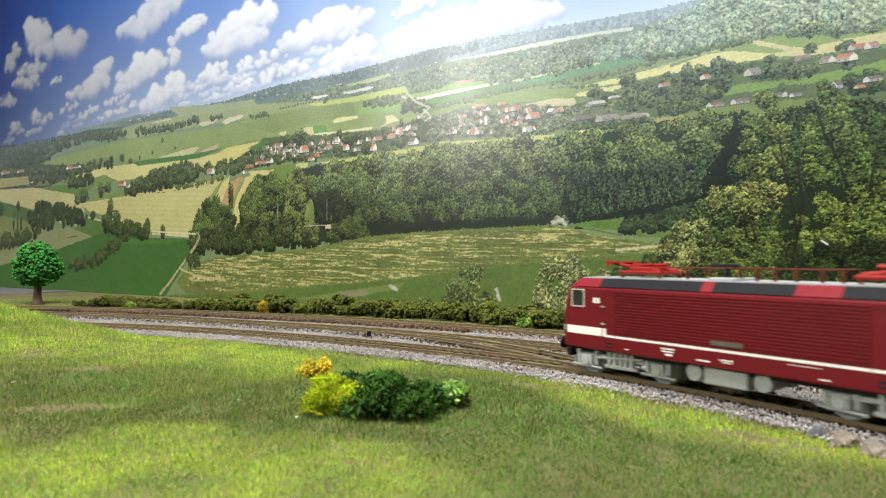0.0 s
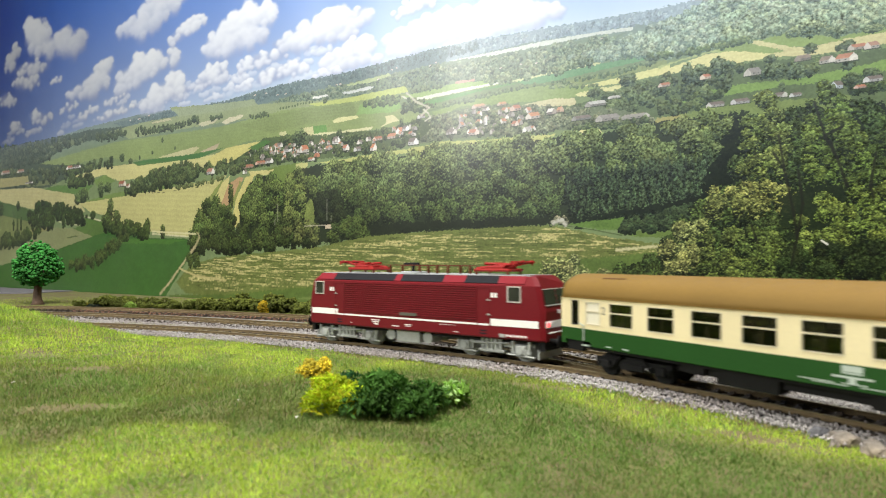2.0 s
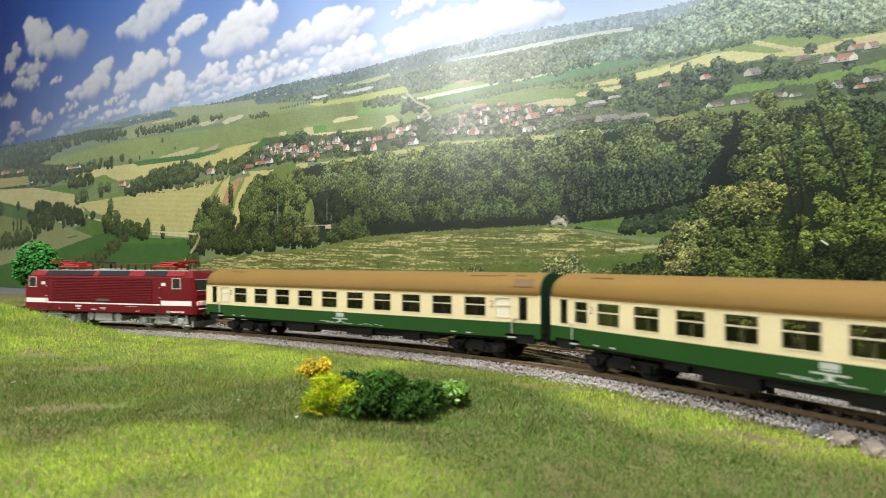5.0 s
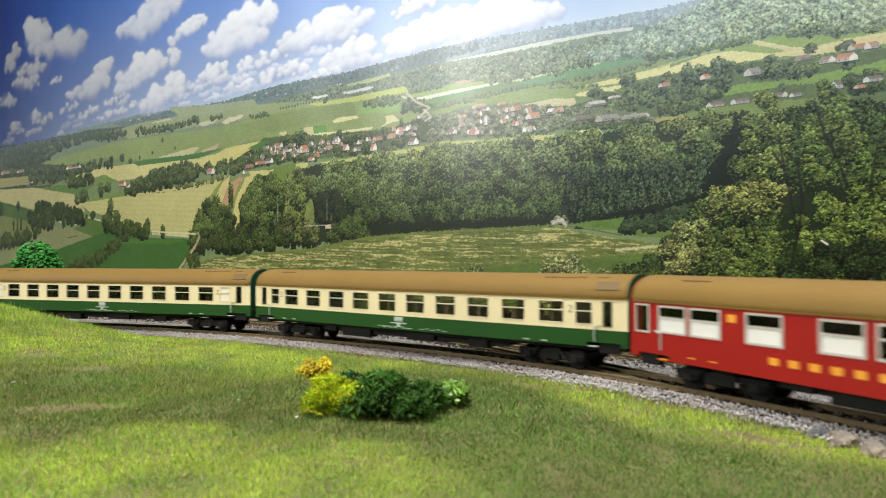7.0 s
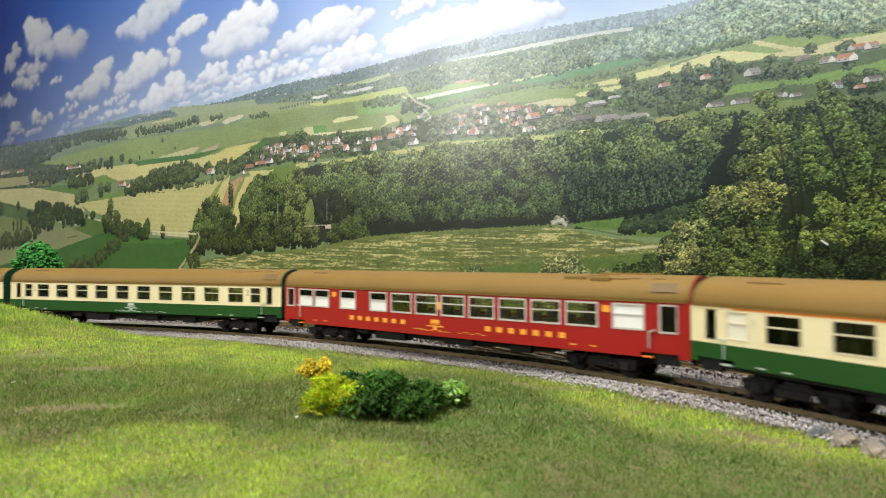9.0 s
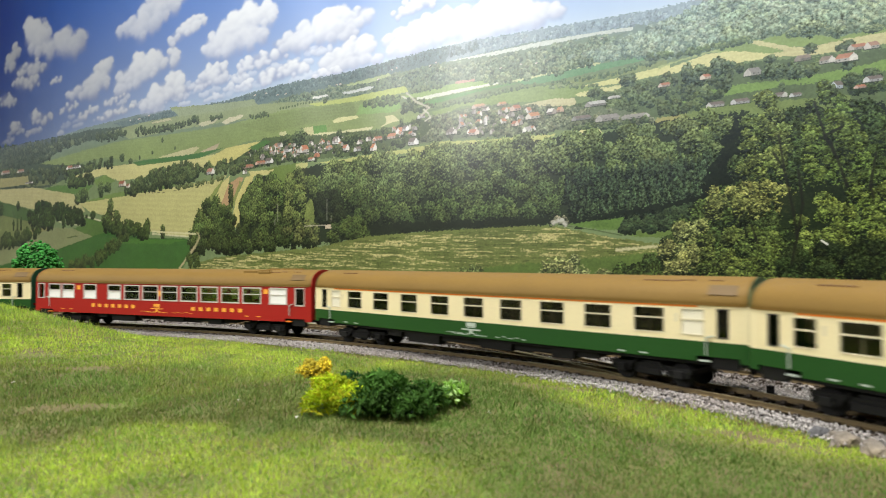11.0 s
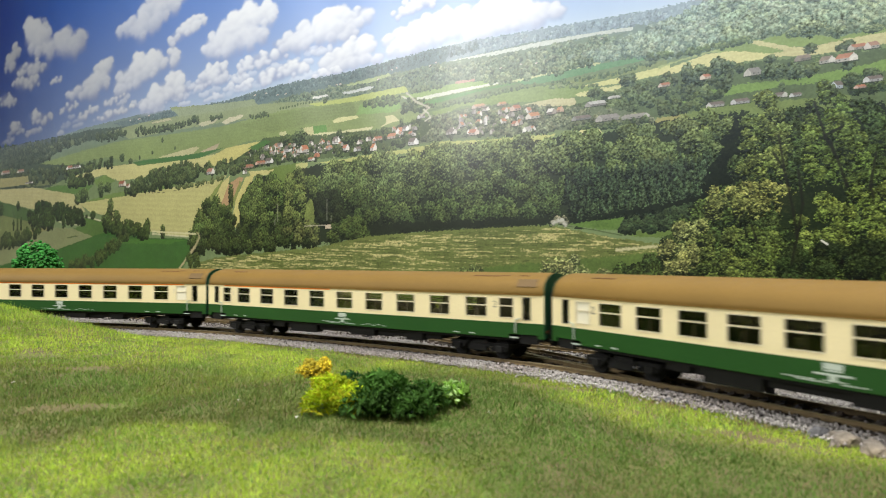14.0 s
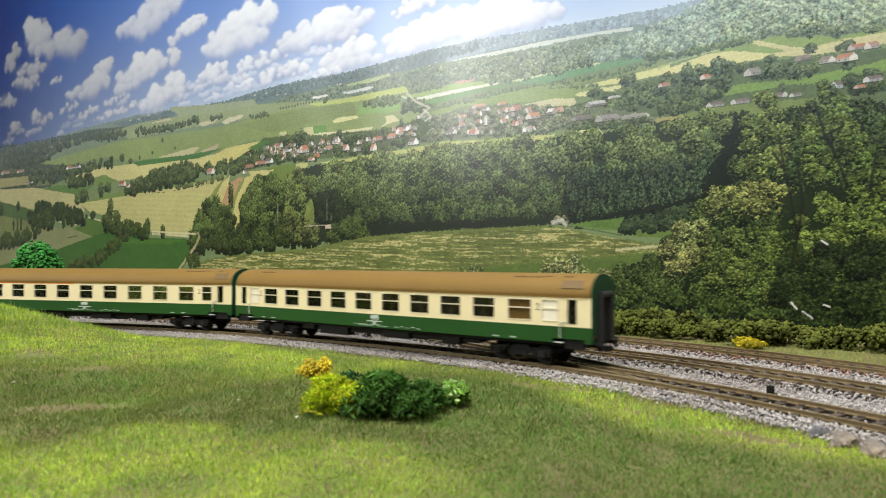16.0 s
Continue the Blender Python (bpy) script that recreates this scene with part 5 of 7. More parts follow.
class Print:
    """A raster of ink colours over the sheet, finer where the sheet comes nearer."""

    def __init__(self):
        steep = 0.5566 / 0.8308
        view = np.concatenate([np.linspace(-0.80, -0.73, 12), np.linspace(-0.722, 0.722, 1460), np.linspace(0.73, 0.90, 16)])
        x = 0.71 * view / (1 + steep * view)
        self.u = x / 0.8308 * 1000
        self.grow = (0.71 - 0.5566 * self.u / 1000) / 1.099
        self.rows = np.concatenate([np.linspace(-8, 34, 20), np.linspace(36, 592, 545), np.linspace(594, 692, 12)])
        top = np.where(self.rows > 593, (self.rows - 593) / 99, 0)[:, None]
        self.U = np.broadcast_to(self.u[None], (len(self.rows), len(self.u))).copy()
        self.V = np.minimum(self.rows, 593)[:, None] * self.grow[None]
        self.V = self.V + (SHEET_TOP - self.V) * top
        self.ink = np.zeros(self.U.shape + (3,), np.float32)
        self.leafy = np.zeros(self.U.shape, np.float32)
        self.rng = np.random.RandomState(7)
        # grain grows with the distance along the sheet, as on the real print
        grow = self.grow
        self.along = np.concatenate([[0], np.cumsum(np.diff(self.u) / ((grow[1:] + grow[:-1]) / 2))])[None] * 0.78 + 500
        self.up = self.V / grow[None] + 900
        fine = 0.55 * self.noise(21, 0.55) + 0.45 * self.noise(22, 0.30)
        self.fine = (fine - 0.5) * 3.0
        self.mid = (0.6 * self.noise(24, 0.10) + 0.4 * self.noise(25, 0.20) - 0.5) * 2.4
        self.broad = (0.6 * self.noise(26, 0.012) + 0.4 * self.noise(27, 0.035) - 0.5) * 2
        # leaf clumps, lit from above
        clump = 0.38 * self.noise(31, 0.15) + 0.36 * self.noise(32, 0.31) + 0.26 * self.noise(33, 0.56)
        slope = np.zeros_like(clump)
        slope[:-2] = clump[:-2] - clump[2:]
        slope[:, 2:] += 0.4 * (clump[:, 2:] - clump[:, :-2])
        self.relief = np.clip(slope / slope.std(), -2.5, 2.5)

    def noise(self, seed, per_step):
        """Smooth noise, 0 to 1, with a period longer than the sheet."""
        table = np.random.RandomState(seed).rand(1031, 641).astype(np.float32)
        x, y = self.along * per_step + 0 * self.up, self.up * per_step + 0 * self.along
        xi, yi = np.floor(x).astype(int), np.floor(y).astype(int)
        fx, fy = smoothstep(x - xi), smoothstep(y - yi)
        x0, x1, y0, y1 = xi % 1031, (xi + 1) % 1031, yi % 641, (yi + 1) % 641
        low, high = table[x0, y0] * (1 - fx) + table[x1, y0] * fx, table[x0, y1] * (1 - fx) + table[x1, y1] * fx
        return (low * (1 - fy) + high * fy).astype(np.float32)

    def window(self, u0, u1, v0, v1):
        a, b = np.searchsorted(self.u, (u0, u1))
        b = max(a, b)
        if a == b:
            return slice(0, 0), slice(0, 0)
        g0, g1 = self.grow[a], self.grow[b - 1]
        lo, hi = min(v0 / g0, v0 / g1), max(v1 / g0, v1 / g1)
        c = np.searchsorted(self.rows, lo)
        d = np.searchsorted(self.rows, hi) if hi < 590 else len(self.rows)
        return slice(c, max(c, d)), slice(a, b)

    def lay(self, w, colour, alpha, leafy=0.0):
        self.ink[w] += (colour - self.ink[w]) * alpha[..., None]
        self.leafy[w] += (leafy - self.leafy[w]) * alpha

    def inside(self, pts, w, wobble):
        U = self.U[w] + wobble * self.mid[w]
        V = self.V[w] + wobble * self.fine[w] * 0.6
        hit = np.zeros(U.shape, bool)
        for (x0, y0), (x1, y1) in zip(pts, pts[1:] + pts[:1]):
            if y0 != y1:
                hit ^= ((y0 > V) != (y1 > V)) & (U < (x1 - x0) * (V - y0) / (y1 - y0) + x0)
        return hit

    def field(self, pts, rgb, wobble=1.5, grain=0.06, furrow=0.0, wave=6.0):
        us, vs = [p[0] for p in pts], [p[1] for p in pts]
        w = self.window(min(us) - 4, max(us) + 4, min(vs) - 4, max(vs) + 4)
        hit = self.inside(pts, w, wobble)
        shade = 1 + grain * self.fine[w] + grain * 1.6 * self.broad[w] + grain * self.mid[w]
        if furrow:
            shade = shade + furrow * np.sin((self.V[w] + 0.06 * self.U[w] + 2.0 * self.mid[w]) * 2 * np.pi / wave)
        self.lay(w, srgb(rgb) * shade[..., None], hit * 0.94, 0.12)

    def blob(self, u, v, r, h, dark, light, cone=False, speck=0.27, leaf=0.0):
        """One tree crown: leaf clumps lit from above, deep gaps between them."""
        w = self.window(u - r * 1.3, u + r * 1.3, v - h * 1.1, v + h * 1.2)
        if self.U[w].size < 2:
            return
        x, y = (self.U[w] - u) / r, (self.V[w] - v) / h
        fine, mid, relief = self.fine[w], self.mid[w], self.relief[w]
        if cone:
            body = np.abs(x) * 1.15 < np.clip((1.0 - y) * 0.5, 0, 1) * (1 + 0.35 * fine)
        else:
            body = x * x + y * y * np.where(y < 0, 0.7, 1.0) < 1 + 0.45 * mid + 0.45 * fine
        lit = 0.35 + 0.50 * y + 0.14 * x + 0.17 * relief + speck * fine + 0.16 * mid
        if leaf:
            lit = lit * (1 - 0.7 * min(leaf, 0.4)) - 0.08 * leaf + leaf * np.clip(fine + 0.45 * relief - 0.12, 0, 1) * 2.2
        lit = np.clip(lit, -0.12, 1.5 if leaf else 1.15)
        self.lay(w, np.maximum(dark + (light - dark) * lit[..., None], dark * 0.45), body * 0.96, min(1.0, h / self.grow[w[1]][0] / 14))

    def tree(self, u, v, r, h, dark, light, leaf=0.1):
        self.blob(u, v, r, h, srgb(dark), srgb(light), False, 0.3, leaf)

    def wood(self, pts, size, dark, light, crowd=1.0, cone=False, speck=0.27, leaf=0.0):
        """Many tree crowns, back to front, over an outline."""
        us, vs = [p[0] for p in pts], [p[1] for p in pts]
        area = abs(sum(a[0] * b[1] - b[0] * a[1] for a, b in zip(pts, pts[1:] + pts[:1]))) / 2
        n = int(crowd * 2.6 * area / (size * size)) + 2
        got = []
        while len(got) < n:
            u, v = self.rng.uniform(min(us), max(us)), self.rng.uniform(min(vs), max(vs))
            hit = False
            for (x0, y0), (x1, y1) in zip(pts, pts[1:] + pts[:1]):
                if (y0 > v) != (y1 > v) and u < (x1 - x0) * (v - y0) / (y1 - y0) + x0:
                    hit = not hit
            if hit:
                got.append((v, u))
        d, l = srgb(dark), srgb(light)
        for v, u in sorted(got, reverse=True):
            k = self.rng.uniform(0.65, 1.35)
            t = self.rng.uniform(0.64, 1.32)
            tone = np.array([t * self.rng.uniform(0.93, 1.1), t, t * self.rng.uniform(0.85, 1.1)], np.float32)
            self.blob(u, v, size * 0.55 * k, size * (0.95 if cone else 0.62) * k, d * t, l * tone, cone, speck, leaf)

    def stroke(self, pts, width, rgb, alpha=0.9):
        for (x0, y0), (x1, y1) in zip(pts[:-1], pts[1:]):
            w = self.window(min(x0, x1) - width, max(x0, x1) + width, min(y0, y1) - width, max(y0, y1) + width)
            U, V = self.U[w], self.V[w]
            t = np.clip(((U - x0) * (x1 - x0) + (V - y0) * (y1 - y0)) / ((x1 - x0) ** 2 + (y1 - y0) ** 2 + 1e-9), 0, 1)
            d = np.hypot(U - x0 - t * (x1 - x0), V - y0 - t * (y1 - y0))
            self.lay(w, np.broadcast_to(srgb(rgb), U.shape + (3,)), np.clip(1.4 - d / width * 2 + 0.5 * self.fine[w], 0, 1) * alpha)

    @staticmethod
    def soften(a, n):
        for axis in (0, 1):
            for _ in range(2):
                c = np.cumsum(np.pad(a, [(n + 1, n) if i == axis else (0, 0) for i in (0, 1)], mode="edge"), axis=axis)
                k = a.shape[axis]
                a = (np.take(c, range(2 * n + 1, 2 * n + 1 + k), axis) - np.take(c, range(0, k), axis)) / (2 * n + 1)
        return a

    def cloud(self, pts, strength=1.0):
        """A heap cloud: billows piled inside an outline, white tops, soft grey undersides that thin out."""
        us, vs = [p[0] for p in pts], [p[1] for p in pts]
        u0, u1, v0, v1 = min(us), max(us), min(vs), max(vs)
        w = self.window(u0 - 34, u1 + 34, v0 - 26, v1 + 26)
        if self.U[w].size < 40:
            return
        body = self.inside(pts, w, 3.0).astype(np.float32)
        wide = self.soften(body, 7)
        U, V, mid, fine = self.U[w], self.V[w], self.mid[w], self.fine[w]
        thick, lit = np.zeros(U.shape, np.float32), np.zeros(U.shape, np.float32)
        spots = np.argwhere(body > 0)
        size = (v1 - v0) * 0.5 + 4
        count = int(14 + 0.010 * len(spots))
        heaps = []
        for i, j in spots[self.rng.randint(0, len(spots), count)] if len(spots) else ():
            heaps.append((V[i, j], U[i, j], max(4.5, size * self.rng.uniform(0.22, 0.50) * (0.45 + 0.75 * wide[i, j]))))
        for v, u, r in sorted(heaps, reverse=True):
            y = (V - v) / r
            d = np.hypot((U - u) / (1.25 * r), y * np.where(y < 0, 0.8, 1.0)) + 0.16 * mid + 0.03 * fine
            puff = np.clip((1.12 - d) / np.where(y > 0, 0.42, 0.85), 0, 1)
            shade = np.clip(0.62 + 0.42 * y - 0.10 * (U - u) / r + 0.12 * mid, 0, 1)
            lit = lit * (1 - puff) + shade * puff
            thick = np.maximum(thick, puff)
        thick = np.clip(np.maximum(thick, np.clip(wide * 1.6 - 0.42 + 0.25 * mid, 0, 1) * 0.85), 0, 1)
        thick, lit = self.soften(thick, 1), self.soften(lit, 1)
        lit = np.clip(0.72 * lit + 0.32 * np.clip((V - v0) / (v1 - v0), 0, 1) + 0.02, 0, 1)
        # Clouds dim towards the sheet's left: lamp falloff put into the ink.
        bright = 0.46 + 0.54 * min(1.0, max(0.0, ((u0 + u1) / 2 + 1100) / 750))
        grey = srgb((146, 160, 204))
        self.lay(w, bright * (grey + (srgb((240, 246, 255)) - grey) * lit[..., None]), smoothstep(thick) * 0.95 * strength)

    def house(self, u, v, wide, high, wall, roof):
        """A gabled house: one gable end in the sun, a side wall in shade under a steep roof, shadow at its foot."""
        left = self.rng.rand() < 0.5
        k = min(0.55, 0.62 * high / wide + 0.12)

        def at(x, y):
            return u + wide * (1 - x if left else x), v + high * y

        shade = tuple(int(c * 0.80) for c in wall)
        self.field([at(-0.1, -0.14), at(1.1, -0.14), at(1.02, 0.05), at(-0.02, 0.05)], (58, 68, 46), 0.1)
        self.field([at(k, 0), at(1, 0), at(1, 0.48), at(k, 0.48)], shade, 0.1, 0.04)
        self.field([at(0, 0), at(k, 0), at(k, 0.48), at(k / 2, 1.0), at(0, 0.48)], wall, 0.1, 0.04)
        self.field([at(k * 1.04, 0.42), at(1.06, 0.42), at(1 - k * 0.35, 1.02), at(k / 2, 1.02)], roof, 0.1, 0.07)
        for i in range(max(1, int(wide / high * 1.6))):
            x = k + 0.12 + i * 0.28
            if x < 0.9:
                self.field([at(x, 0.16), at(x + 0.09, 0.16), at(x + 0.09, 0.34), at(x, 0.34)], (92, 90, 90), 0.0)

    def houses(self, pts, count, size, reds=0.32):
        us, vs = [p[0] for p in pts], [p[1] for p in pts]
        spots = []
        while len(spots) < count:
            u, v = self.rng.uniform(min(us), max(us)), self.rng.uniform(min(vs), max(vs))
            hit = False
            for (x0, y0), (x1, y1) in zip(pts, pts[1:] + pts[:1]):
                if (y0 > v) != (y1 > v) and u < (x1 - x0) * (v - y0) / (y1 - y0) + x0:
                    hit = not hit
            if hit:
                spots.append((v, u))
        for v, u in sorted(spots, reverse=True):
            wall = int(self.rng.choice([228, 212, 190, 165]))
            roof = (192, 132, 100) if self.rng.rand() < reds else (140, 130, 126)
            self.house(u, v, size * self.rng.uniform(0.8, 1.5), size * self.rng.uniform(0.6, 0.95), (wall, wall - 4, wall - 10), roof)
            if self.rng.rand() < 0.8:
                self.blob(u + size * self.rng.uniform(-1, 1), v, size * 0.5, size * 0.5, srgb((62, 76, 52)), srgb((122, 136, 92)))


def srgb(c):
    return INK * (np.array(c, np.float32) / 255) ** 2.2


INK = 0.71
sheet = Print()


def paint_sky():
    skyline = np.interp(sheet.u, *np.array(SKYLINE, float).T)
    up = sheet.V - skyline[None]
    k = np.clip(up / 260, 0, 1)[..., None]
    # Sky inks deepen leftwards, with the lamp's falloff along the wall painted in.
    across = np.clip((sheet.U + 1200) / 1000, 0, 1)[..., None]
    low = srgb((68, 88, 136)) * (1 - across) + srgb((196, 216, 240)) * across
    high = srgb((24, 48, 118)) * (1 - across) + srgb((82, 134, 228)) * across
    sheet.ink[:] = low + (high - low) * k ** 0.55
    land = srgb((118, 138, 132)) + (srgb((120, 142, 92)) - srgb((118, 138, 132))) * np.clip(-up / 60, 0, 1)[..., None]
    land = land * (1 + 0.08 * sheet.mid + 0.07 * sheet.fine)[..., None]
    sheet.ink[:] = np.where((up + 1.2 * sheet.fine < 0)[..., None], land, sheet.ink)


SKYLINE = [(-1294, 304), (-1174, 300), (-917, 296), (-808, 302), (-709, 303), (-602, 302), (-491, 297), (-392, 293), (-328, 297), (-268, 298), (-203, 297), (-142, 295), (-78, 298), (-27, 299), (12, 299), (50, 298), (85, 295), (118, 295), (149, 293), (185, 291), (207, 291), (234, 289), (259, 289), (288, 289), (320, 289), (426, 285)]
paint_sky()

cl = sheet.cloud
# small clouds low over the horizon
for i in range(60):
    at = sheet.rng.uniform(-1150, -150)
    base = float(np.interp(at, *np.array(SKYLINE, float).T))
    a, b, up = sheet.rng.uniform(10, 34), sheet.rng.uniform(3, 8), sheet.rng.uniform(1, 34)
    cl([(at - a, base + up), (at - a * 0.3, base + up + b), (at + a * 0.4, base + up + b * 1.3), (at + a, base + up + b * 0.3), (at + a * 0.2, base + up - b * 0.5)], sheet.rng.uniform(0.35, 0.75))
# heap clouds
cl([(-1049, 551), (-1013, 548), (-988, 527), (-957, 514), (-940, 494), (-921, 499), (-880, 491), (-832, 485), (-811, 470), (-842, 453), (-875, 457), (-920, 473), (-955, 465), (-992, 475), (-1037, 487), (-1048, 515)])
cl([(-1101, 520), (-1080, 509), (-1095, 488), (-1116, 470), (-1149, 461), (-1156, 481), (-1134, 501)])
cl([(-1127, 457), (-1081, 468), (-1004, 465), (-979, 453), (-931, 445), (-948, 434), (-991, 434), (-1054, 440)])
cl([(-1127, 439), (-1067, 442), (-991, 432), (-981, 414), (-1028, 408), (-1067, 409), (-1115, 431)])
cl([(-954, 405), (-931, 415), (-892, 415), (-892, 405), (-931, 402)])
cl([(-1177, 413), (-1137, 416), (-1098, 404), (-1098, 386), (-1142, 383), (-1176, 400)])
cl([(-1141, 342), (-1108, 355), (-1073, 341), (-1078, 326), (-1124, 332)])
cl([(-1045, 360), (-1002, 364), (-975, 345), (-946, 350), (-929, 334), (-977, 328), (-1019, 336)])
cl([(-896, 372), (-862, 380), (-809, 388), (-789, 398), (-769, 412), (-726, 415), (-699, 400), (-733, 383), (-721, 369), (-758, 359), (-809, 359), (-851, 362), (-891, 368)])
cl([(-911, 337), (-884, 356), (-851, 359), (-830, 351), (-838, 342), (-884, 341)])
cl([(-710, 369), (-682, 383), (-652, 395), (-624, 407), (-610, 392), (-590, 403), (-562, 393), (-550, 381), (-538, 394), (-519, 396), (-498, 379), (-510, 372), (-541, 374), (-570, 370), (-599, 359), (-620, 353), (-664, 350), (-704, 352)])
cl([(-554, 406), (-530, 416), (-510, 432), (-485, 436), (-448, 436), (-440, 427), (-462, 417), (-499, 412), (-504, 404), (-530, 402)])
cl([(-459, 377), (-448, 389), (-431, 398), (-400, 406), (-390, 414), (-360, 414), (-351, 424), (-323, 419), (-300, 419), (-290, 405), (-269, 399), (-281, 389), (-310, 392), (-329, 393), (-306, 380), (-304, 368), (-328, 370), (-341, 365), (-373, 370), (-399, 363), (-434, 369)])
cl([(-465, 341), (-433, 352), (-399, 353), (-382, 348), (-390, 337), (-376, 328), (-399, 325), (-433, 322), (-462, 328)])
cl([(-372, 336), (-353, 348), (-328, 348), (-314, 352), (-269, 344), (-251, 337), (-269, 331), (-292, 332), (-304, 328), (-334, 330), (-359, 329)])
cl([(-325, 317), (-310, 324), (-280, 324), (-246, 325), (-216, 320), (-219, 311), (-235, 306), (-263, 305), (-294, 303), (-322, 306)])
cl([(-294, 353), (-280, 365), (-252, 362), (-235, 370), (-208, 369), (-198, 374), (-177, 386), (-162, 383), (-147, 370), (-128, 376), (-110, 371), (-101, 360), (-110, 354), (-124, 354), (-152, 354), (-131, 344), (-147, 340), (-182, 344), (-208, 343), (-230, 343), (-263, 344)])
cl([(-201, 311), (-187, 319), (-172, 326), (-152, 329), (-138, 337), (-110, 331), (-107, 315), (-123, 314), (-105, 307), (-78, 304), (-91, 299), (-123, 301), (-152, 301), (-172, 300)])
cl([(-215, 297), (-192, 307), (-162, 303), (-150, 297), (-182, 296)])
cl([(-82, 352), (-69, 357), (-56, 364), (-11, 362), (-7, 350), (-19, 349), (-31, 348), (-52, 348), (-69, 348)])
cl([(-87, 324), (-65, 328), (-44, 331), (-19, 340), (5, 338), (35, 334), (53, 338), (71, 340), (85, 334), (108, 325), (95, 323), (124, 316), (140, 315), (149, 306), (143, 301), (118, 300), (85, 302), (50, 302), (12, 304), (-19, 304), (-52, 303), (-82, 306)])
cl([(-616, 314), (-594, 335), (-577, 344), (-553, 344), (-540, 354), (-519, 354), (-497, 345), (-497, 332), (-469, 324), (-491, 317), (-521, 315), (-553, 314), (-585, 308), (-610, 306)])
cl([(-767, 316), (-728, 323), (-681, 323), (-636, 322), (-645, 312), (-681, 311), (-718, 305), (-751, 304)])
cl([(-764, 332), (-738, 343), (-700, 349), (-669, 345), (-700, 335), (-732, 330)])
cl([(-840, 325), (-798, 336), (-778, 342), (-788, 327), (-808, 317)])
cl([(-368, 308), (-340, 317), (-325, 318), (-330, 308), (-353, 304)])
cl([(-715, 462), (-693, 465), (-665, 467), (-621, 470), (-611, 487), (-601, 502), (-470, 471), (-515, 463), (-545, 455), (-577, 446), (-600, 436), (-621, 435), (-642, 443), (-683, 455), (-711, 453)], 0.9)
cl([(-979, 545), (-955, 538), (-954, 522), (-974, 526)], 0.5)

fd, wd = sheet.field, sheet.wood
# far ridge and haze bands
fd([(-709, 298), (-491, 297), (-392, 293), (-268, 298), (-142, 295), (-27, 299), (50, 298), (50, 282), (-3, 281), (-69, 280), (-162, 280), (-268, 277), (-392, 278), (-490, 282), (-654, 281)], (98, 120, 120), 3, 0.1)
fd([(12, 299), (50, 298), (118, 295), (185, 291), (234, 289), (288, 289), (307, 277), (234, 278), (179, 279), (118, 283), (50, 282), (5, 280)], (140, 160, 172), 3, 0.08)
wd([(-663, 298), (-491, 295), (-392, 292), (-268, 296), (-142, 294), (-27, 297), (50, 296), (50, 287), (-27, 288), (-142, 285), (-268, 284), (-392, 283), (-636, 285)], 3.9, (84, 106, 108), (108, 130, 130), 0.5)
wd([(50, 296), (118, 292), (185, 288), (259, 286), (279, 283), (234, 278), (179, 280), (118, 285), (50, 284)], 3.4, (132, 152, 164), (150, 170, 180), 0.5)
fd([(5, 281), (64, 281), (124, 281), (185, 279), (219, 277), (217, 274), (179, 276), (124, 276), (64, 277)], (208, 216, 206), 1, 0.04)
fd([(-292, 277), (-203, 280), (-123, 280), (-35, 281), (12, 281), (64, 277), (124, 276), (179, 275), (212, 272), (173, 257), (124, 257), (64, 257), (12, 256), (-52, 258), (-123, 261), (-203, 263), (-268, 266)], (118, 138, 104), 3, 0.1)
wd([(-292, 277), (-203, 280), (-123, 280), (-35, 281), (12, 278), (12, 256), (-52, 260), (-123, 264), (-203, 268), (-268, 269)], 4.3, (76, 98, 82), (124, 142, 112), 0.55)
wd([(-11, 276), (64, 274), (124, 274), (179, 273), (207, 271), (173, 252), (124, 254), (85, 251), (57, 252), (12, 260)], 4.8, (86, 106, 78), (142, 158, 120), 0.8)
fd([(-150, 279), (-105, 281), (-78, 282), (-76, 279), (-105, 276), (-147, 277)], (168, 186, 128))
fd([(-208, 272), (-182, 272), (-180, 269), (-207, 269)], (226, 228, 226))
fd([(-157, 270), (-114, 271), (-103, 270), (-109, 267), (-152, 267)], (206, 212, 214))
fd([(18, 256), (42, 255), (44, 253), (18, 253)], (196, 150, 130))
sheet.house(-162, 281, 4, 1.6, (222, 220, 214), (206, 180, 160))
sheet.house(-168, 281, 4, 1.6, (222, 220, 214), (206, 180, 160))
sheet.house(-98, 277, 4, 1.5, (222, 220, 214), (206, 180, 160))
sheet.house(-76, 285, 3, 1.5, (222, 220, 214), (206, 180, 160))
sheet.house(-69, 286, 3, 1.5, (222, 220, 214), (206, 180, 160))
sheet.house(-19, 280, 3, 1.4, (222, 220, 214), (206, 180, 160))
sheet.house(-11, 282, 3, 1.4, (222, 220, 214), (206, 180, 160))
sheet.house(74, 261, 3, 1.3, (222, 220, 214), (206, 180, 160))
sheet.house(98, 261, 3, 1.3, (222, 220, 214), (206, 180, 160))
sheet.house(116, 259, 3, 1.3, (222, 220, 214), (206, 180, 160))
sheet.house(186, 271, 3, 1.2, (222, 220, 214), (206, 180, 160))
sheet.house(-303, 290, 4, 1.8, (222, 220, 214), (206, 180, 160))
sheet.house(-328, 291, 5, 1.8, (222, 220, 214), (206, 180, 160))
sheet.house(-263, 283, 5, 1.7, (222, 220, 214), (206, 180, 160))
sheet.house(-280, 284, 5, 1.7, (222, 220, 214), (206, 180, 160))
sheet.house(-627, 294, 7, 2.1, (222, 220, 214), (206, 180, 160))
sheet.house(-598, 296, 6, 2.1, (222, 220, 214), (206, 180, 160))
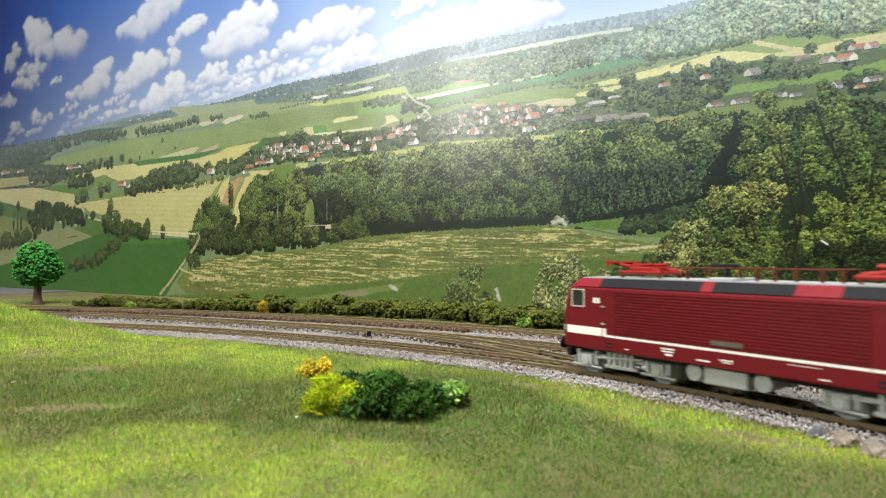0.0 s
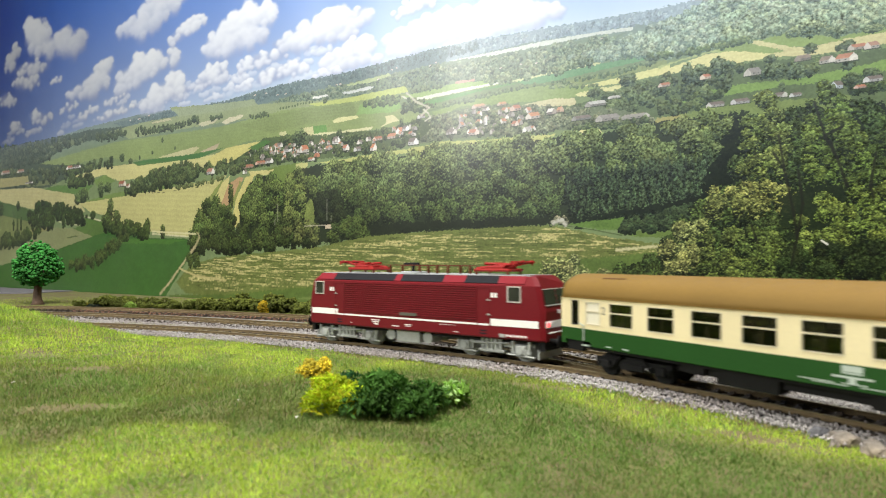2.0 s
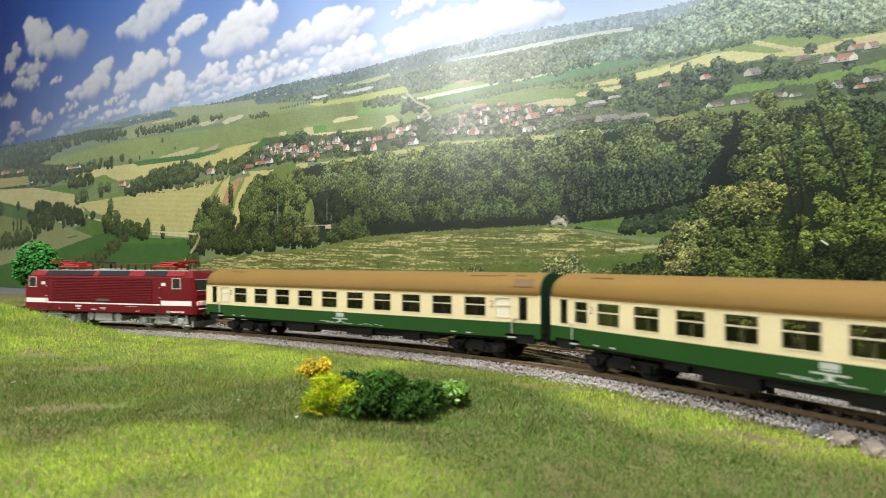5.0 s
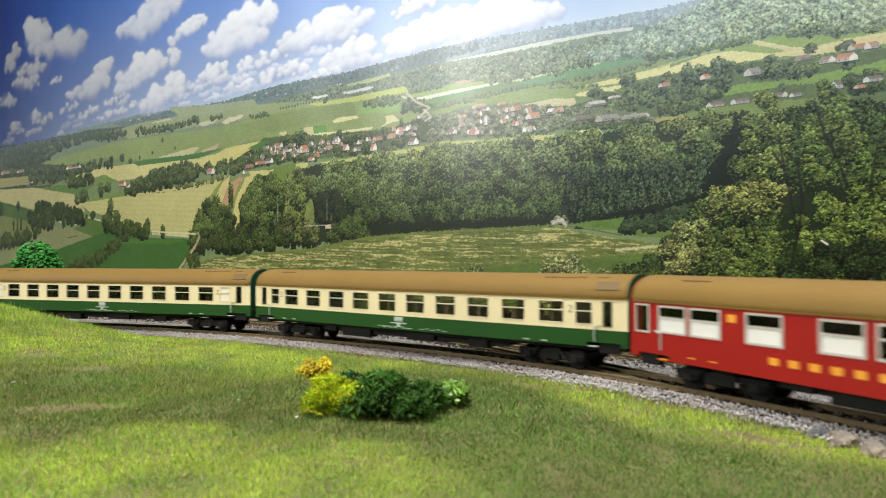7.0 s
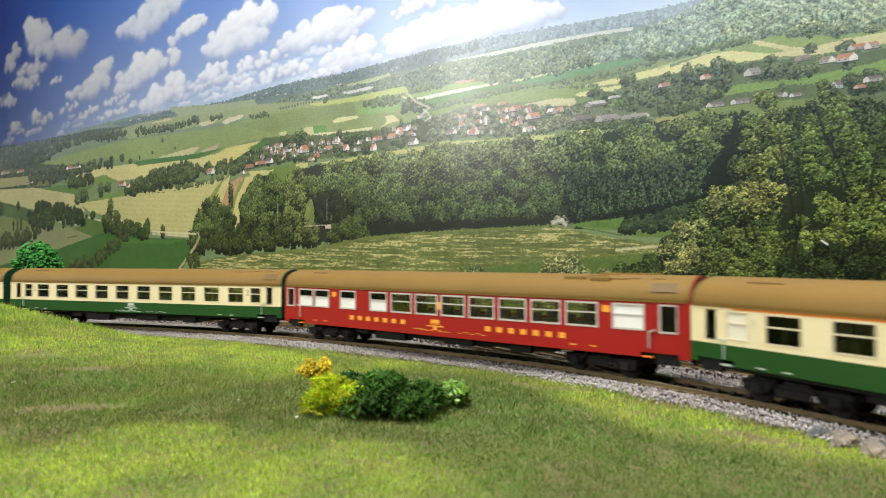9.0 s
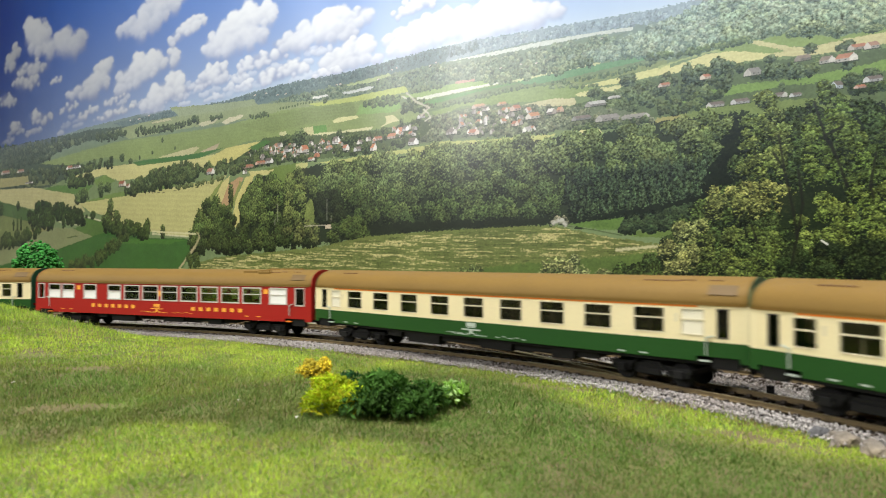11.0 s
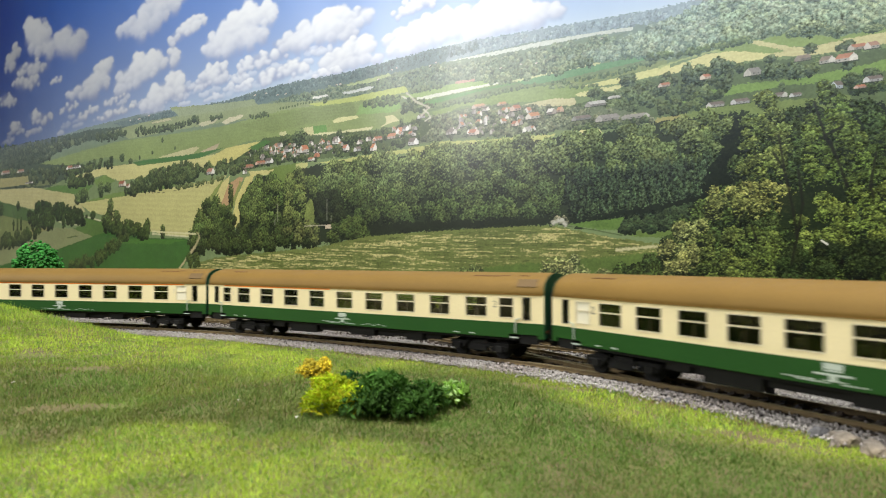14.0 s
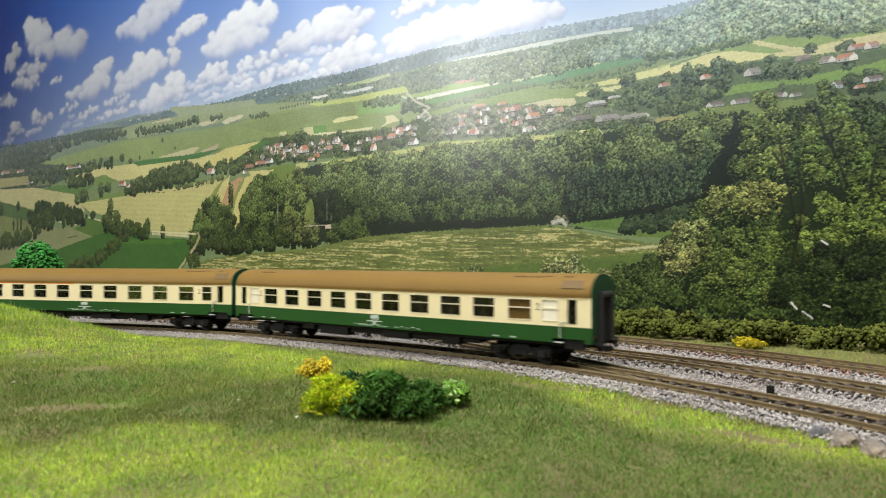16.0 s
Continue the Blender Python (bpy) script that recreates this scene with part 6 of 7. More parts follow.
sheet.house(-654, 295, 7, 2.1, (222, 220, 214), (206, 180, 160))
# dark wooded plain
fd([(-1294, 304), (-1174, 300), (-917, 296), (-787, 297), (-619, 283), (-653, 274), (-807, 276), (-894, 269), (-975, 250), (-806, 232), (-848, 216), (-938, 200), (-1171, 196), (-1291, 203)], (72, 88, 70), 3, 0.14)
fd([(-1174, 300), (-1013, 296), (-894, 293), (-872, 285), (-1013, 289), (-1173, 292)], (84, 98, 104), 3, 0.06)
fd([(-963, 279), (-894, 285), (-807, 284), (-807, 276), (-894, 272)], (120, 134, 96))
fd([(-1062, 217), (-915, 212), (-915, 203), (-1036, 206)], (116, 128, 84))
# broad light fields of the middle distance
fd([(-718, 285), (-602, 288), (-490, 285), (-392, 281), (-322, 278), (-203, 266), (-123, 261), (-203, 256), (-291, 257), (-392, 262), (-536, 264), (-653, 264)], (146, 160, 110), 2, 0.06)
fd([(-987, 249), (-828, 259), (-690, 264), (-536, 259), (-392, 256), (-268, 262), (-142, 258), (-105, 257), (-52, 253), (-69, 239), (-19, 222), (-78, 216), (-142, 217), (-213, 219), (-340, 227), (-391, 220), (-536, 220), (-671, 228), (-727, 240), (-871, 237)], (136, 156, 88), 2, 0.06, 0.03, 5)
fd([(-365, 253), (-246, 259), (-137, 256), (-133, 238), (-203, 238), (-291, 233)], (128, 146, 84), 2, 0.06, 0.04, 4)
fd([(-537, 303), (-392, 290), (-328, 286), (-322, 277), (-392, 278), (-506, 284)], (150, 164, 122), 1.5, 0.05)
fd([(-401, 262), (-385, 267), (-350, 267), (-359, 262), (-392, 258)], (208, 202, 168))
fd([(-461, 268), (-426, 269), (-402, 272), (-419, 264), (-454, 262)], (198, 194, 158))
fd([(-588, 285), (-536, 285), (-529, 282), (-585, 282)], (196, 190, 150))
fd([(-219, 264), (-142, 262), (-56, 263), (-50, 255), (-123, 255), (-203, 259)], (182, 196, 94), 1, 0.05)
fd([(-125, 250), (-69, 251), (-60, 238), (-73, 234), (-133, 238)], (130, 170, 84), 1, 0.05)
fd([(-174, 236), (-162, 239), (-131, 237), (-128, 234), (-170, 232)], (218, 216, 152), 1, 0.04)
fd([(-85, 230), (-73, 231), (-64, 222), (-78, 221), (-94, 217), (-83, 223)], (212, 206, 152), 1, 0.04)
fd([(-224, 224), (-162, 221), (-103, 220), (-109, 216), (-162, 218), (-202, 219)], (216, 212, 164), 1, 0.04)
fd([(-275, 232), (-259, 232), (-256, 221), (-268, 225)], (208, 206, 152))
fd([(-230, 233), (-210, 232), (-207, 219), (-218, 221)], (204, 200, 142))
fd([(-209, 233), (-185, 232), (-183, 223), (-207, 222)], (98, 150, 60))
fd([(-59, 251), (-19, 252), (12, 254), (85, 249), (83, 244), (12, 243), (-35, 241)], (148, 178, 98), 1, 0.05)
fd([(-49, 246), (12, 247), (88, 247), (86, 245), (12, 243), (-44, 242)], (216, 220, 206), 1, 0.03)
fd([(-35, 239), (12, 242), (85, 243), (108, 242), (57, 241), (12, 237), (-23, 234)], (102, 154, 82), 1, 0.05)
fd([(-15, 226), (50, 234), (111, 237), (170, 229), (186, 221), (155, 218), (124, 219), (85, 222), (27, 227), (5, 221), (-11, 215)], (138, 162, 90), 1.5, 0.05, 0.03, 4)
fd([(93, 245), (149, 246), (184, 247), (235, 247), (229, 243), (173, 240), (137, 237), (105, 239)], (106, 156, 104), 1, 0.05)
fd([(88, 246), (149, 248), (193, 249), (184, 247), (149, 246), (93, 244)], (202, 208, 150))
fd([(149, 236), (207, 238), (249, 240), (249, 235), (207, 232), (161, 230)], (136, 152, 92), 1, 0.06)
fd([(167, 228), (207, 231), (252, 235), (252, 228), (218, 225), (184, 225)], (216, 216, 142), 1, 0.04)
fd([(159, 221), (184, 223), (213, 223), (201, 219), (173, 217), (162, 218)], (216, 214, 150))
fd([(99, 218), (137, 220), (158, 217), (162, 210), (124, 212)], (202, 196, 152))
# fields of the far slope
fd([(241, 235), (274, 239), (306, 242), (326, 243), (350, 232), (324, 230), (288, 239), (259, 236), (241, 232)], (168, 184, 118), 1, 0.05)
fd([(302, 244), (324, 243), (338, 233), (346, 228), (326, 230), (293, 239)], (136, 162, 86), 1, 0.06)
fd([(239, 229), (283, 238), (306, 237), (350, 225), (328, 226), (297, 226), (274, 226), (241, 226)], (218, 214, 146), 1, 0.04, 0.03, 3)
fd([(324, 243), (350, 244), (381, 234), (417, 235), (417, 229), (389, 230), (366, 230), (350, 232)], (134, 160, 76), 1, 0.07)
fd([(315, 243), (326, 242), (350, 232), (364, 229), (389, 231), (417, 231), (416, 222), (389, 222), (370, 222), (350, 224), (331, 229), (346, 229)], (204, 198, 142), 1, 0.05, 0.03, 4)
# wooded hill
fd([(149, 259), (185, 261), (207, 267), (234, 272), (259, 277), (288, 287), (307, 297), (417, 269), (417, 234), (381, 235), (350, 245), (324, 244), (297, 242), (259, 241), (228, 247), (196, 248)], (92, 114, 84), 3, 0.1)
wd([(149, 260), (185, 261), (207, 266), (229, 268), (228, 248), (196, 249)], 4.4, (108, 130, 116), (156, 176, 150), 1.1, speck=0.15)
wd([(207, 267), (234, 272), (259, 276), (288, 286), (307, 292), (315, 250), (297, 244), (259, 243), (212, 252)], 5.6, (104, 128, 110), (164, 184, 156), 1.1, speck=0.15)
wd([(288, 286), (307, 294), (417, 267), (417, 238), (381, 238), (350, 248), (324, 246), (302, 244)], 7.0, (92, 114, 84), (156, 176, 136), 1.1, speck=0.18)
wd([(228, 248), (259, 245), (297, 246), (324, 247), (324, 244), (297, 242), (259, 241)], 3.5, (60, 80, 48), (120, 142, 84), 1)
sheet.tree(363, 245, 11.6, 6.9, (58, 80, 46), (150, 166, 112))
sheet.tree(353, 244, 7.0, 4.2, (58, 80, 46), (150, 166, 112))
sheet.tree(382, 239, 7.9, 4.1, (58, 80, 46), (150, 166, 112))
sheet.tree(406, 236, 7.2, 3.1, (58, 80, 46), (150, 166, 112))
# village on the slope
fd([(152, 208), (184, 215), (212, 221), (244, 226), (283, 227), (306, 226), (349, 222), (416, 219), (416, 166), (369, 172), (328, 181), (283, 184), (244, 187), (184, 186), (149, 188)], (88, 106, 68), 3, 0.12)
fd([(271, 204), (306, 207), (349, 205), (389, 207), (416, 210), (416, 201), (389, 198), (349, 200), (306, 199), (259, 197)], (122, 156, 72), 2, 0.08)
fd([(241, 186), (283, 189), (319, 190), (357, 187), (389, 186), (398, 175), (385, 172), (349, 174), (306, 182), (259, 180)], (120, 140, 74), 2, 0.07)
wd([(155, 209), (184, 213), (218, 221), (249, 225), (249, 204), (218, 197), (173, 198)], 7.0, (50, 66, 42), (108, 126, 78), 0.75)
wd([(244, 223), (283, 225), (306, 225), (306, 209), (269, 202), (244, 204)], 6.6, (46, 62, 38), (106, 124, 76), 0.6)
wd([(241, 202), (278, 204), (306, 200), (278, 192), (241, 189)], 6.1, (46, 62, 38), (100, 118, 66), 0.8)
wd([(306, 224), (349, 219), (374, 216), (362, 206), (324, 210)], 5.7, (46, 62, 38), (104, 122, 72), 0.7)
wd([(385, 200), (416, 201), (416, 186), (389, 188)], 5.8, (40, 56, 34), (92, 112, 60), 0.7)
sheet.tree(267, 224, 5.7, 8.7, (46, 62, 40), (104, 122, 76))
sheet.tree(278, 221, 6.9, 9.1, (46, 62, 40), (104, 122, 76))
sheet.tree(293, 226, 6.8, 8.0, (46, 62, 40), (104, 122, 76))
sheet.tree(334, 225, 4.8, 3.3, (46, 62, 40), (104, 122, 76))
sheet.tree(336, 214, 10.7, 6.7, (46, 62, 40), (104, 122, 76))
sheet.tree(364, 228, 5.2, 4.2, (46, 62, 40), (104, 122, 76))
sheet.tree(389, 226, 5.6, 4.5, (46, 62, 40), (104, 122, 76))
sheet.tree(383, 225, 2.8, 2.7, (46, 62, 40), (104, 122, 76))
sheet.tree(343, 200, 2.4, 4.3, (46, 62, 40), (104, 122, 76))
sheet.tree(285, 202, 4.4, 5.0, (46, 62, 40), (104, 122, 76))
sheet.tree(212, 228, 8.8, 5.9, (46, 62, 40), (104, 122, 76))
sheet.tree(237, 243, 6.6, 3.7, (46, 62, 40), (104, 122, 76))
sheet.tree(180, 220, 7.6, 4.4, (46, 62, 40), (104, 122, 76))
sheet.tree(390, 213, 5.6, 6.3, (46, 62, 40), (104, 122, 76))
sheet.tree(391, 199, 5.6, 4.9, (46, 62, 40), (104, 122, 76))
sheet.tree(404, 201, 6.6, 4.0, (46, 62, 40), (104, 122, 76))
sheet.tree(353, 211, 7.0, 7.5, (46, 62, 40), (104, 122, 76))
sheet.house(314, 213, 13, 6.3, (188, 186, 182), (150, 146, 144))
sheet.house(381, 213, 15, 6.3, (216, 214, 208), (186, 128, 100))
sheet.house(370, 214, 11, 5.5, (206, 204, 200), (150, 134, 124))
sheet.house(352, 219, 12, 4.7, (150, 142, 134), (150, 134, 124))
sheet.house(389, 221, 13, 4.5, (190, 184, 176), (186, 120, 92))
sheet.house(400, 220, 10, 5.3, (206, 200, 196), (172, 128, 110))
sheet.house(283, 190, 15, 4.5, (196, 196, 196), (128, 116, 112))
sheet.house(303, 190, 15, 4.4, (190, 192, 198), (128, 116, 112))
sheet.house(337, 191, 10, 4.3, (190, 190, 186), (128, 116, 112))
sheet.house(348, 190, 9, 3.3, (196, 200, 206), (128, 116, 112))
sheet.house(377, 192, 9, 5.9, (190, 206, 222), (128, 116, 112))
sheet.house(393, 190, 8, 2.7, (200, 170, 160), (186, 120, 92))
sheet.house(399, 194, 13, 4.4, (206, 208, 212), (128, 116, 112))
sheet.house(278, 216, 9, 4.5, (220, 206, 190), (186, 120, 92))
sheet.house(241, 215, 11, 3.7, (206, 190, 180), (186, 120, 92))
# village in the valley
fd([(-78, 191), (-19, 222), (5, 221), (50, 225), (98, 219), (149, 209), (184, 205), (228, 193), (239, 183), (196, 184), (149, 186), (84, 187), (12, 191), (-44, 191)], (108, 120, 92), 3, 0.12)
wd([(-69, 195), (-19, 219), (50, 223), (98, 216), (149, 208), (228, 192), (239, 184), (149, 188), (84, 188), (12, 193)], 5.4, (74, 86, 66), (138, 148, 112), 0.65)
sheet.houses([(-11, 204), (50, 220), (101, 216), (124, 186), (57, 191), (12, 193)], 34, 6.2, 0.5)
sheet.house(105, 202, 16, 6.5, (214, 206, 196), (206, 142, 100))
sheet.house(129, 204, 11, 5.8, (160, 150, 144), (232, 230, 226))
sheet.house(140, 205, 8, 5.2, (200, 170, 150), (206, 150, 112))
sheet.house(87, 213, 12, 6.0, (206, 180, 164), (186, 120, 92))
sheet.house(71, 221, 11, 3.7, (200, 180, 160), (206, 150, 110))
sheet.house(88, 197, 9, 5.4, (220, 200, 186), (186, 120, 92))
sheet.house(101, 189, 11, 5.4, (236, 236, 232), (180, 178, 176))
sheet.house(35, 193, 14, 6.3, (216, 200, 190), (186, 120, 92))
sheet.house(39, 222, 17, 4.4, (200, 180, 166), (206, 160, 124))
sheet.house(170, 206, 21, 5.0, (150, 148, 146), (196, 196, 196))
sheet.house(193, 211, 12, 2.7, (206, 206, 204), (190, 190, 190))
sheet.house(181, 190, 23, 6.1, (170, 168, 166), (150, 146, 144))
sheet.house(156, 194, 20, 4.5, (150, 150, 150), (128, 116, 112))
sheet.house(207, 189, 26, 4.3, (186, 184, 180), (160, 156, 152))
sheet.house(55, 202, 4, 9.9, (216, 216, 214), (200, 200, 200))
sheet.house(5, 197, 15, 5.8, (206, 200, 196), (128, 116, 112))
wd([(155, 190), (184, 189), (233, 189), (233, 185), (184, 183), (155, 185)], 4.9, (50, 66, 42), (108, 126, 78), 0.7)
fd([(-398, 197), (-352, 218), (-303, 227), (-257, 227), (-202, 220), (-162, 218), (-114, 215), (-69, 215), (-34, 222), (-17, 209), (-34, 194), (-87, 190), (-162, 186), (-224, 191), (-291, 188), (-365, 183)], (80, 98, 58), 3, 0.12)
sheet.houses([(-378, 190), (-327, 211), (-202, 211), (-78, 209), (-35, 214), (-39, 198), (-105, 193), (-202, 191), (-303, 191)], 46, 7.4, 0.4)
wd([(-398, 197), (-340, 217), (-246, 221), (-142, 213), (-69, 213), (-34, 220), (-21, 209), (-35, 196), (-87, 193), (-162, 189), (-291, 191), (-365, 186)], 7.4, (42, 56, 34), (98, 116, 64), 0.42)
sheet.tree(-261, 220, 9.7, 7.0, (44, 60, 36), (100, 118, 66))
sheet.tree(-232, 220, 13.4, 11.5, (44, 60, 36), (100, 118, 66))
sheet.tree(-162, 218, 5.5, 5.8, (44, 60, 36), (100, 118, 66))
sheet.tree(-114, 194, 10.6, 9.9, (44, 60, 36), (100, 118, 66))
sheet.tree(-142, 209, 16.2, 7.2, (44, 60, 36), (100, 118, 66))
sheet.tree(-78, 186, 13.7, 6.2, (44, 60, 36), (100, 118, 66))
sheet.tree(-55, 237, 7.6, 6.7, (44, 60, 36), (100, 118, 66))
sheet.tree(-39, 236, 7.5, 5.3, (44, 60, 36), (100, 118, 66))
sheet.tree(-60, 219, 3.4, 6.8, (44, 60, 36), (100, 118, 66))
sheet.tree(-23, 234, 6.6, 3.9, (44, 60, 36), (100, 118, 66))
sheet.tree(-123, 211, 12.4, 5.7, (44, 60, 36), (100, 118, 66))
sheet.house(-310, 209, 12, 6.4, (216, 214, 208), (128, 116, 112))
sheet.house(-293, 204, 14, 7.1, (226, 214, 206), (196, 132, 102))
sheet.house(-279, 211, 13, 6.3, (216, 214, 208), (128, 116, 112))
sheet.house(-263, 203, 15, 8.6, (226, 226, 226), (128, 116, 112))
sheet.house(-248, 197, 16, 6.9, (210, 206, 200), (150, 112, 92))
sheet.house(-234, 199, 17, 9.9, (230, 226, 214), (208, 128, 88))
sheet.house(-202, 196, 12, 6.0, (220, 214, 208), (128, 116, 112))
sheet.house(-188, 200, 12, 6.7, (238, 238, 236), (128, 116, 112))
sheet.house(-174, 205, 14, 9.5, (240, 240, 238), (128, 116, 112))
sheet.house(-156, 195, 12, 7.3, (236, 230, 226), (190, 124, 98))
sheet.house(-137, 192, 13, 5.7, (206, 206, 206), (128, 116, 112))
sheet.house(-109, 190, 11, 8.4, (240, 234, 226), (210, 134, 92))
sheet.house(-105, 202, 15, 4.9, (220, 200, 186), (186, 120, 92))
sheet.house(-82, 202, 19, 6.2, (226, 206, 192), (208, 140, 104))
sheet.house(-69, 205, 12, 8.9, (238, 230, 226), (214, 140, 100))
sheet.house(-59, 209, 10, 6.1, (236, 236, 236), (128, 116, 112))
sheet.house(-50, 191, 15, 8.1, (240, 240, 240), (128, 116, 112))
sheet.house(-37, 221, 12, 4.7, (214, 214, 216), (128, 116, 112))
sheet.house(-303, 191, 17, 7.2, (240, 240, 238), (128, 116, 112))
sheet.house(-325, 191, 22, 4.9, (214, 180, 160), (186, 120, 92))
sheet.house(-352, 188, 23, 4.9, (206, 170, 150), (186, 120, 92))
sheet.house(-206, 191, 10, 5.3, (200, 130, 90), (180, 110, 80))
sheet.house(-218, 187, 13, 4.5, (216, 214, 208), (186, 120, 92))
sheet.house(-352, 180, 10, 5.8, (240, 240, 236), (128, 116, 112))
sheet.houses([(-327, 199), (-303, 213), (-202, 208), (-78, 207), (-39, 211), (-44, 198), (-105, 195), (-202, 194), (-291, 193)], 34, 6.3, 0.35)
sheet.stroke([(-59, 251), (-39, 240), (-21, 226), (-17, 220), (-25, 217)], 2.0, (206, 202, 186))
sheet.stroke([(-19, 228), (35, 233), (85, 235), (124, 236)], 1.6, (96, 116, 74), 0.7)
wd([(-123, 252), (-87, 254), (-65, 252), (-59, 246), (-78, 244), (-114, 245)], 4.8, (56, 74, 46), (104, 124, 72), 0.9)
wd([(-59, 246), (-27, 245), (-25, 233), (-47, 233)], 6.0, (52, 70, 44), (104, 122, 74), 0.9)
wd([(-52, 257), (-19, 257), (5, 256), (-11, 252), (-45, 253)], 4.0, (86, 106, 74), (128, 146, 104), 0.9)
wd([(-19, 235), (35, 235), (98, 239), (124, 237), (98, 237), (42, 231), (-11, 230)], 3.1, (84, 104, 68), (124, 142, 98), 0.7)
wd([(134, 237), (149, 237), (196, 237), (239, 242), (239, 239), (196, 234), (149, 234)], 3.0, (80, 102, 70), (120, 140, 96), 0.8)
wd([(124, 236), (184, 228), (184, 225), (137, 231)], 2.8, (96, 116, 80), (140, 156, 110), 0.6)
wd([(149, 250), (167, 258), (176, 250), (155, 246)], 6.2, (84, 104, 74), (136, 152, 110), 1)
wd([(118, 252), (149, 253), (149, 246), (124, 247)], 5.8, (90, 110, 78), (140, 156, 114), 0.9)
wd([(57, 253), (118, 255), (118, 247), (64, 248)], 6.0, (96, 116, 84), (146, 162, 120), 0.9)
# pale fields below the village
fd([(-202, 183), (-123, 185), (-52, 187), (5, 190), (49, 186), (84, 185), (140, 183), (130, 175), (84, 176), (12, 180), (-69, 182), (-142, 178)], (192, 196, 112), 1.5, 0.05)
fd([(42, 182), (98, 183), (111, 179), (71, 178)], (140, 166, 82))
fd([(151, 184), (184, 183), (189, 176), (161, 176)], (210, 208, 142))
fd([(239, 187), (264, 186), (264, 182), (238, 182)], (160, 156, 92))
fd([(-303, 184), (-245, 186), (-229, 186), (-245, 155), (-268, 156), (-279, 173)], (112, 136, 58))
fd([(-339, 183), (-285, 181), (-291, 175), (-333, 175)], (206, 198, 124))
fd([(-239, 185), (-218, 185), (-223, 172), (-239, 173)], (196, 196, 122))
# hedgerows and fields of the left-hand valley
wd([(-1172, 253), (-1012, 240), (-807, 234), (-848, 213), (-1011, 210), (-1171, 215)], 10.4, (48, 62, 42), (98, 112, 74), 0.5)
wd([(-1263, 305), (-917, 292), (-654, 283), (-807, 278), (-894, 272), (-963, 253), (-1172, 255), (-1262, 260)], 8.0, (52, 66, 52), (92, 106, 80), 0.6)
wd([(-636, 281), (-536, 273), (-464, 277), (-461, 270), (-536, 266), (-627, 269)], 6.4, (50, 64, 42), (96, 112, 70), 0.9)
wd([(-340, 266), (-294, 263), (-291, 258), (-334, 260)], 4.0, (60, 76, 48), (104, 120, 74), 0.8)
wd([(-767, 282), (-662, 279), (-671, 272), (-757, 271)], 7.1, (54, 68, 46), (94, 110, 70), 0.9)
wd([(-433, 273), (-402, 274), (-398, 270), (-430, 269)], 4.3, (60, 76, 50), (100, 118, 74), 0.9)
sheet.tree(-271, 265, 1.6, 1.7, (70, 90, 50), (100, 120, 70))
sheet.tree(-265, 265, 1.6, 1.7, (70, 90, 50), (100, 120, 70))
sheet.tree(-259, 265, 1.6, 1.7, (70, 90, 50), (100, 120, 70))
sheet.tree(-254, 265, 1.5, 1.7, (70, 90, 50), (100, 120, 70))
sheet.tree(-248, 265, 1.5, 1.7, (70, 90, 50), (100, 120, 70))
sheet.tree(-242, 265, 1.5, 1.7, (70, 90, 50), (100, 120, 70))
sheet.tree(-237, 266, 1.5, 1.7, (70, 90, 50), (100, 120, 70))
sheet.tree(-231, 266, 1.5, 1.7, (70, 90, 50), (100, 120, 70))
sheet.tree(-226, 266, 1.5, 1.7, (70, 90, 50), (100, 120, 70))
sheet.tree(-221, 266, 1.5, 1.7, (70, 90, 50), (100, 120, 70))
sheet.tree(-215, 266, 1.5, 1.7, (70, 90, 50), (100, 120, 70))
sheet.tree(-210, 266, 1.5, 1.7, (70, 90, 50), (100, 120, 70))
sheet.tree(-471, 278, 5.5, 4.4, (50, 68, 42), (96, 114, 66))
sheet.tree(-555, 252, 3.5, 3.7, (50, 68, 42), (96, 114, 66))
sheet.tree(-621, 229, 2.4, 3.8, (50, 68, 42), (96, 114, 66))
sheet.tree(-584, 234, 3.5, 2.8, (50, 68, 42), (96, 114, 66))
sheet.tree(-520, 235, 2.3, 2.7, (50, 68, 42), (96, 114, 66))
sheet.tree(-678, 235, 8.7, 6.9, (50, 68, 42), (96, 114, 66))
sheet.tree(-649, 226, 6.1, 4.9, (50, 68, 42), (96, 114, 66))
sheet.tree(-187, 264, 3.7, 3.0, (50, 68, 42), (96, 114, 66))
fd([(-853, 214), (-746, 222), (-635, 220), (-490, 213), (-365, 218), (-317, 224), (-359, 214), (-391, 203), (-460, 193), (-535, 199), (-600, 193), (-688, 194), (-746, 209), (-785, 204)], (206, 200, 128), 1.5, 0.05, 0.03, 6)
fd([(-642, 223), (-536, 222), (-460, 221), (-398, 223), (-457, 213), (-536, 214), (-626, 215)], (66, 118, 54), 1, 0.06)
fd([(-568, 224), (-468, 232), (-458, 229), (-475, 221), (-536, 222)], (200, 194, 144))
fd([(-455, 223), (-405, 232), (-416, 223), (-446, 222)], (192, 172, 144))
fd([(-438, 209), (-391, 222), (-313, 224), (-350, 209), (-378, 200), (-418, 197)], (206, 198, 114), 1, 0.05, 0.03, 5)
fd([(-340, 217), (-303, 225), (-291, 221), (-321, 212)], (74, 120, 52))
fd([(-775, 200), (-736, 209), (-698, 194), (-761, 188)], (112, 142, 62))
fd([(-1172, 233), (-1037, 229), (-1031, 211), (-1171, 213)], (164, 160, 102))
fd([(-1005, 193), (-915, 201), (-775, 192), (-801, 180), (-914, 181)], (94, 132, 58), 1, 0.08)
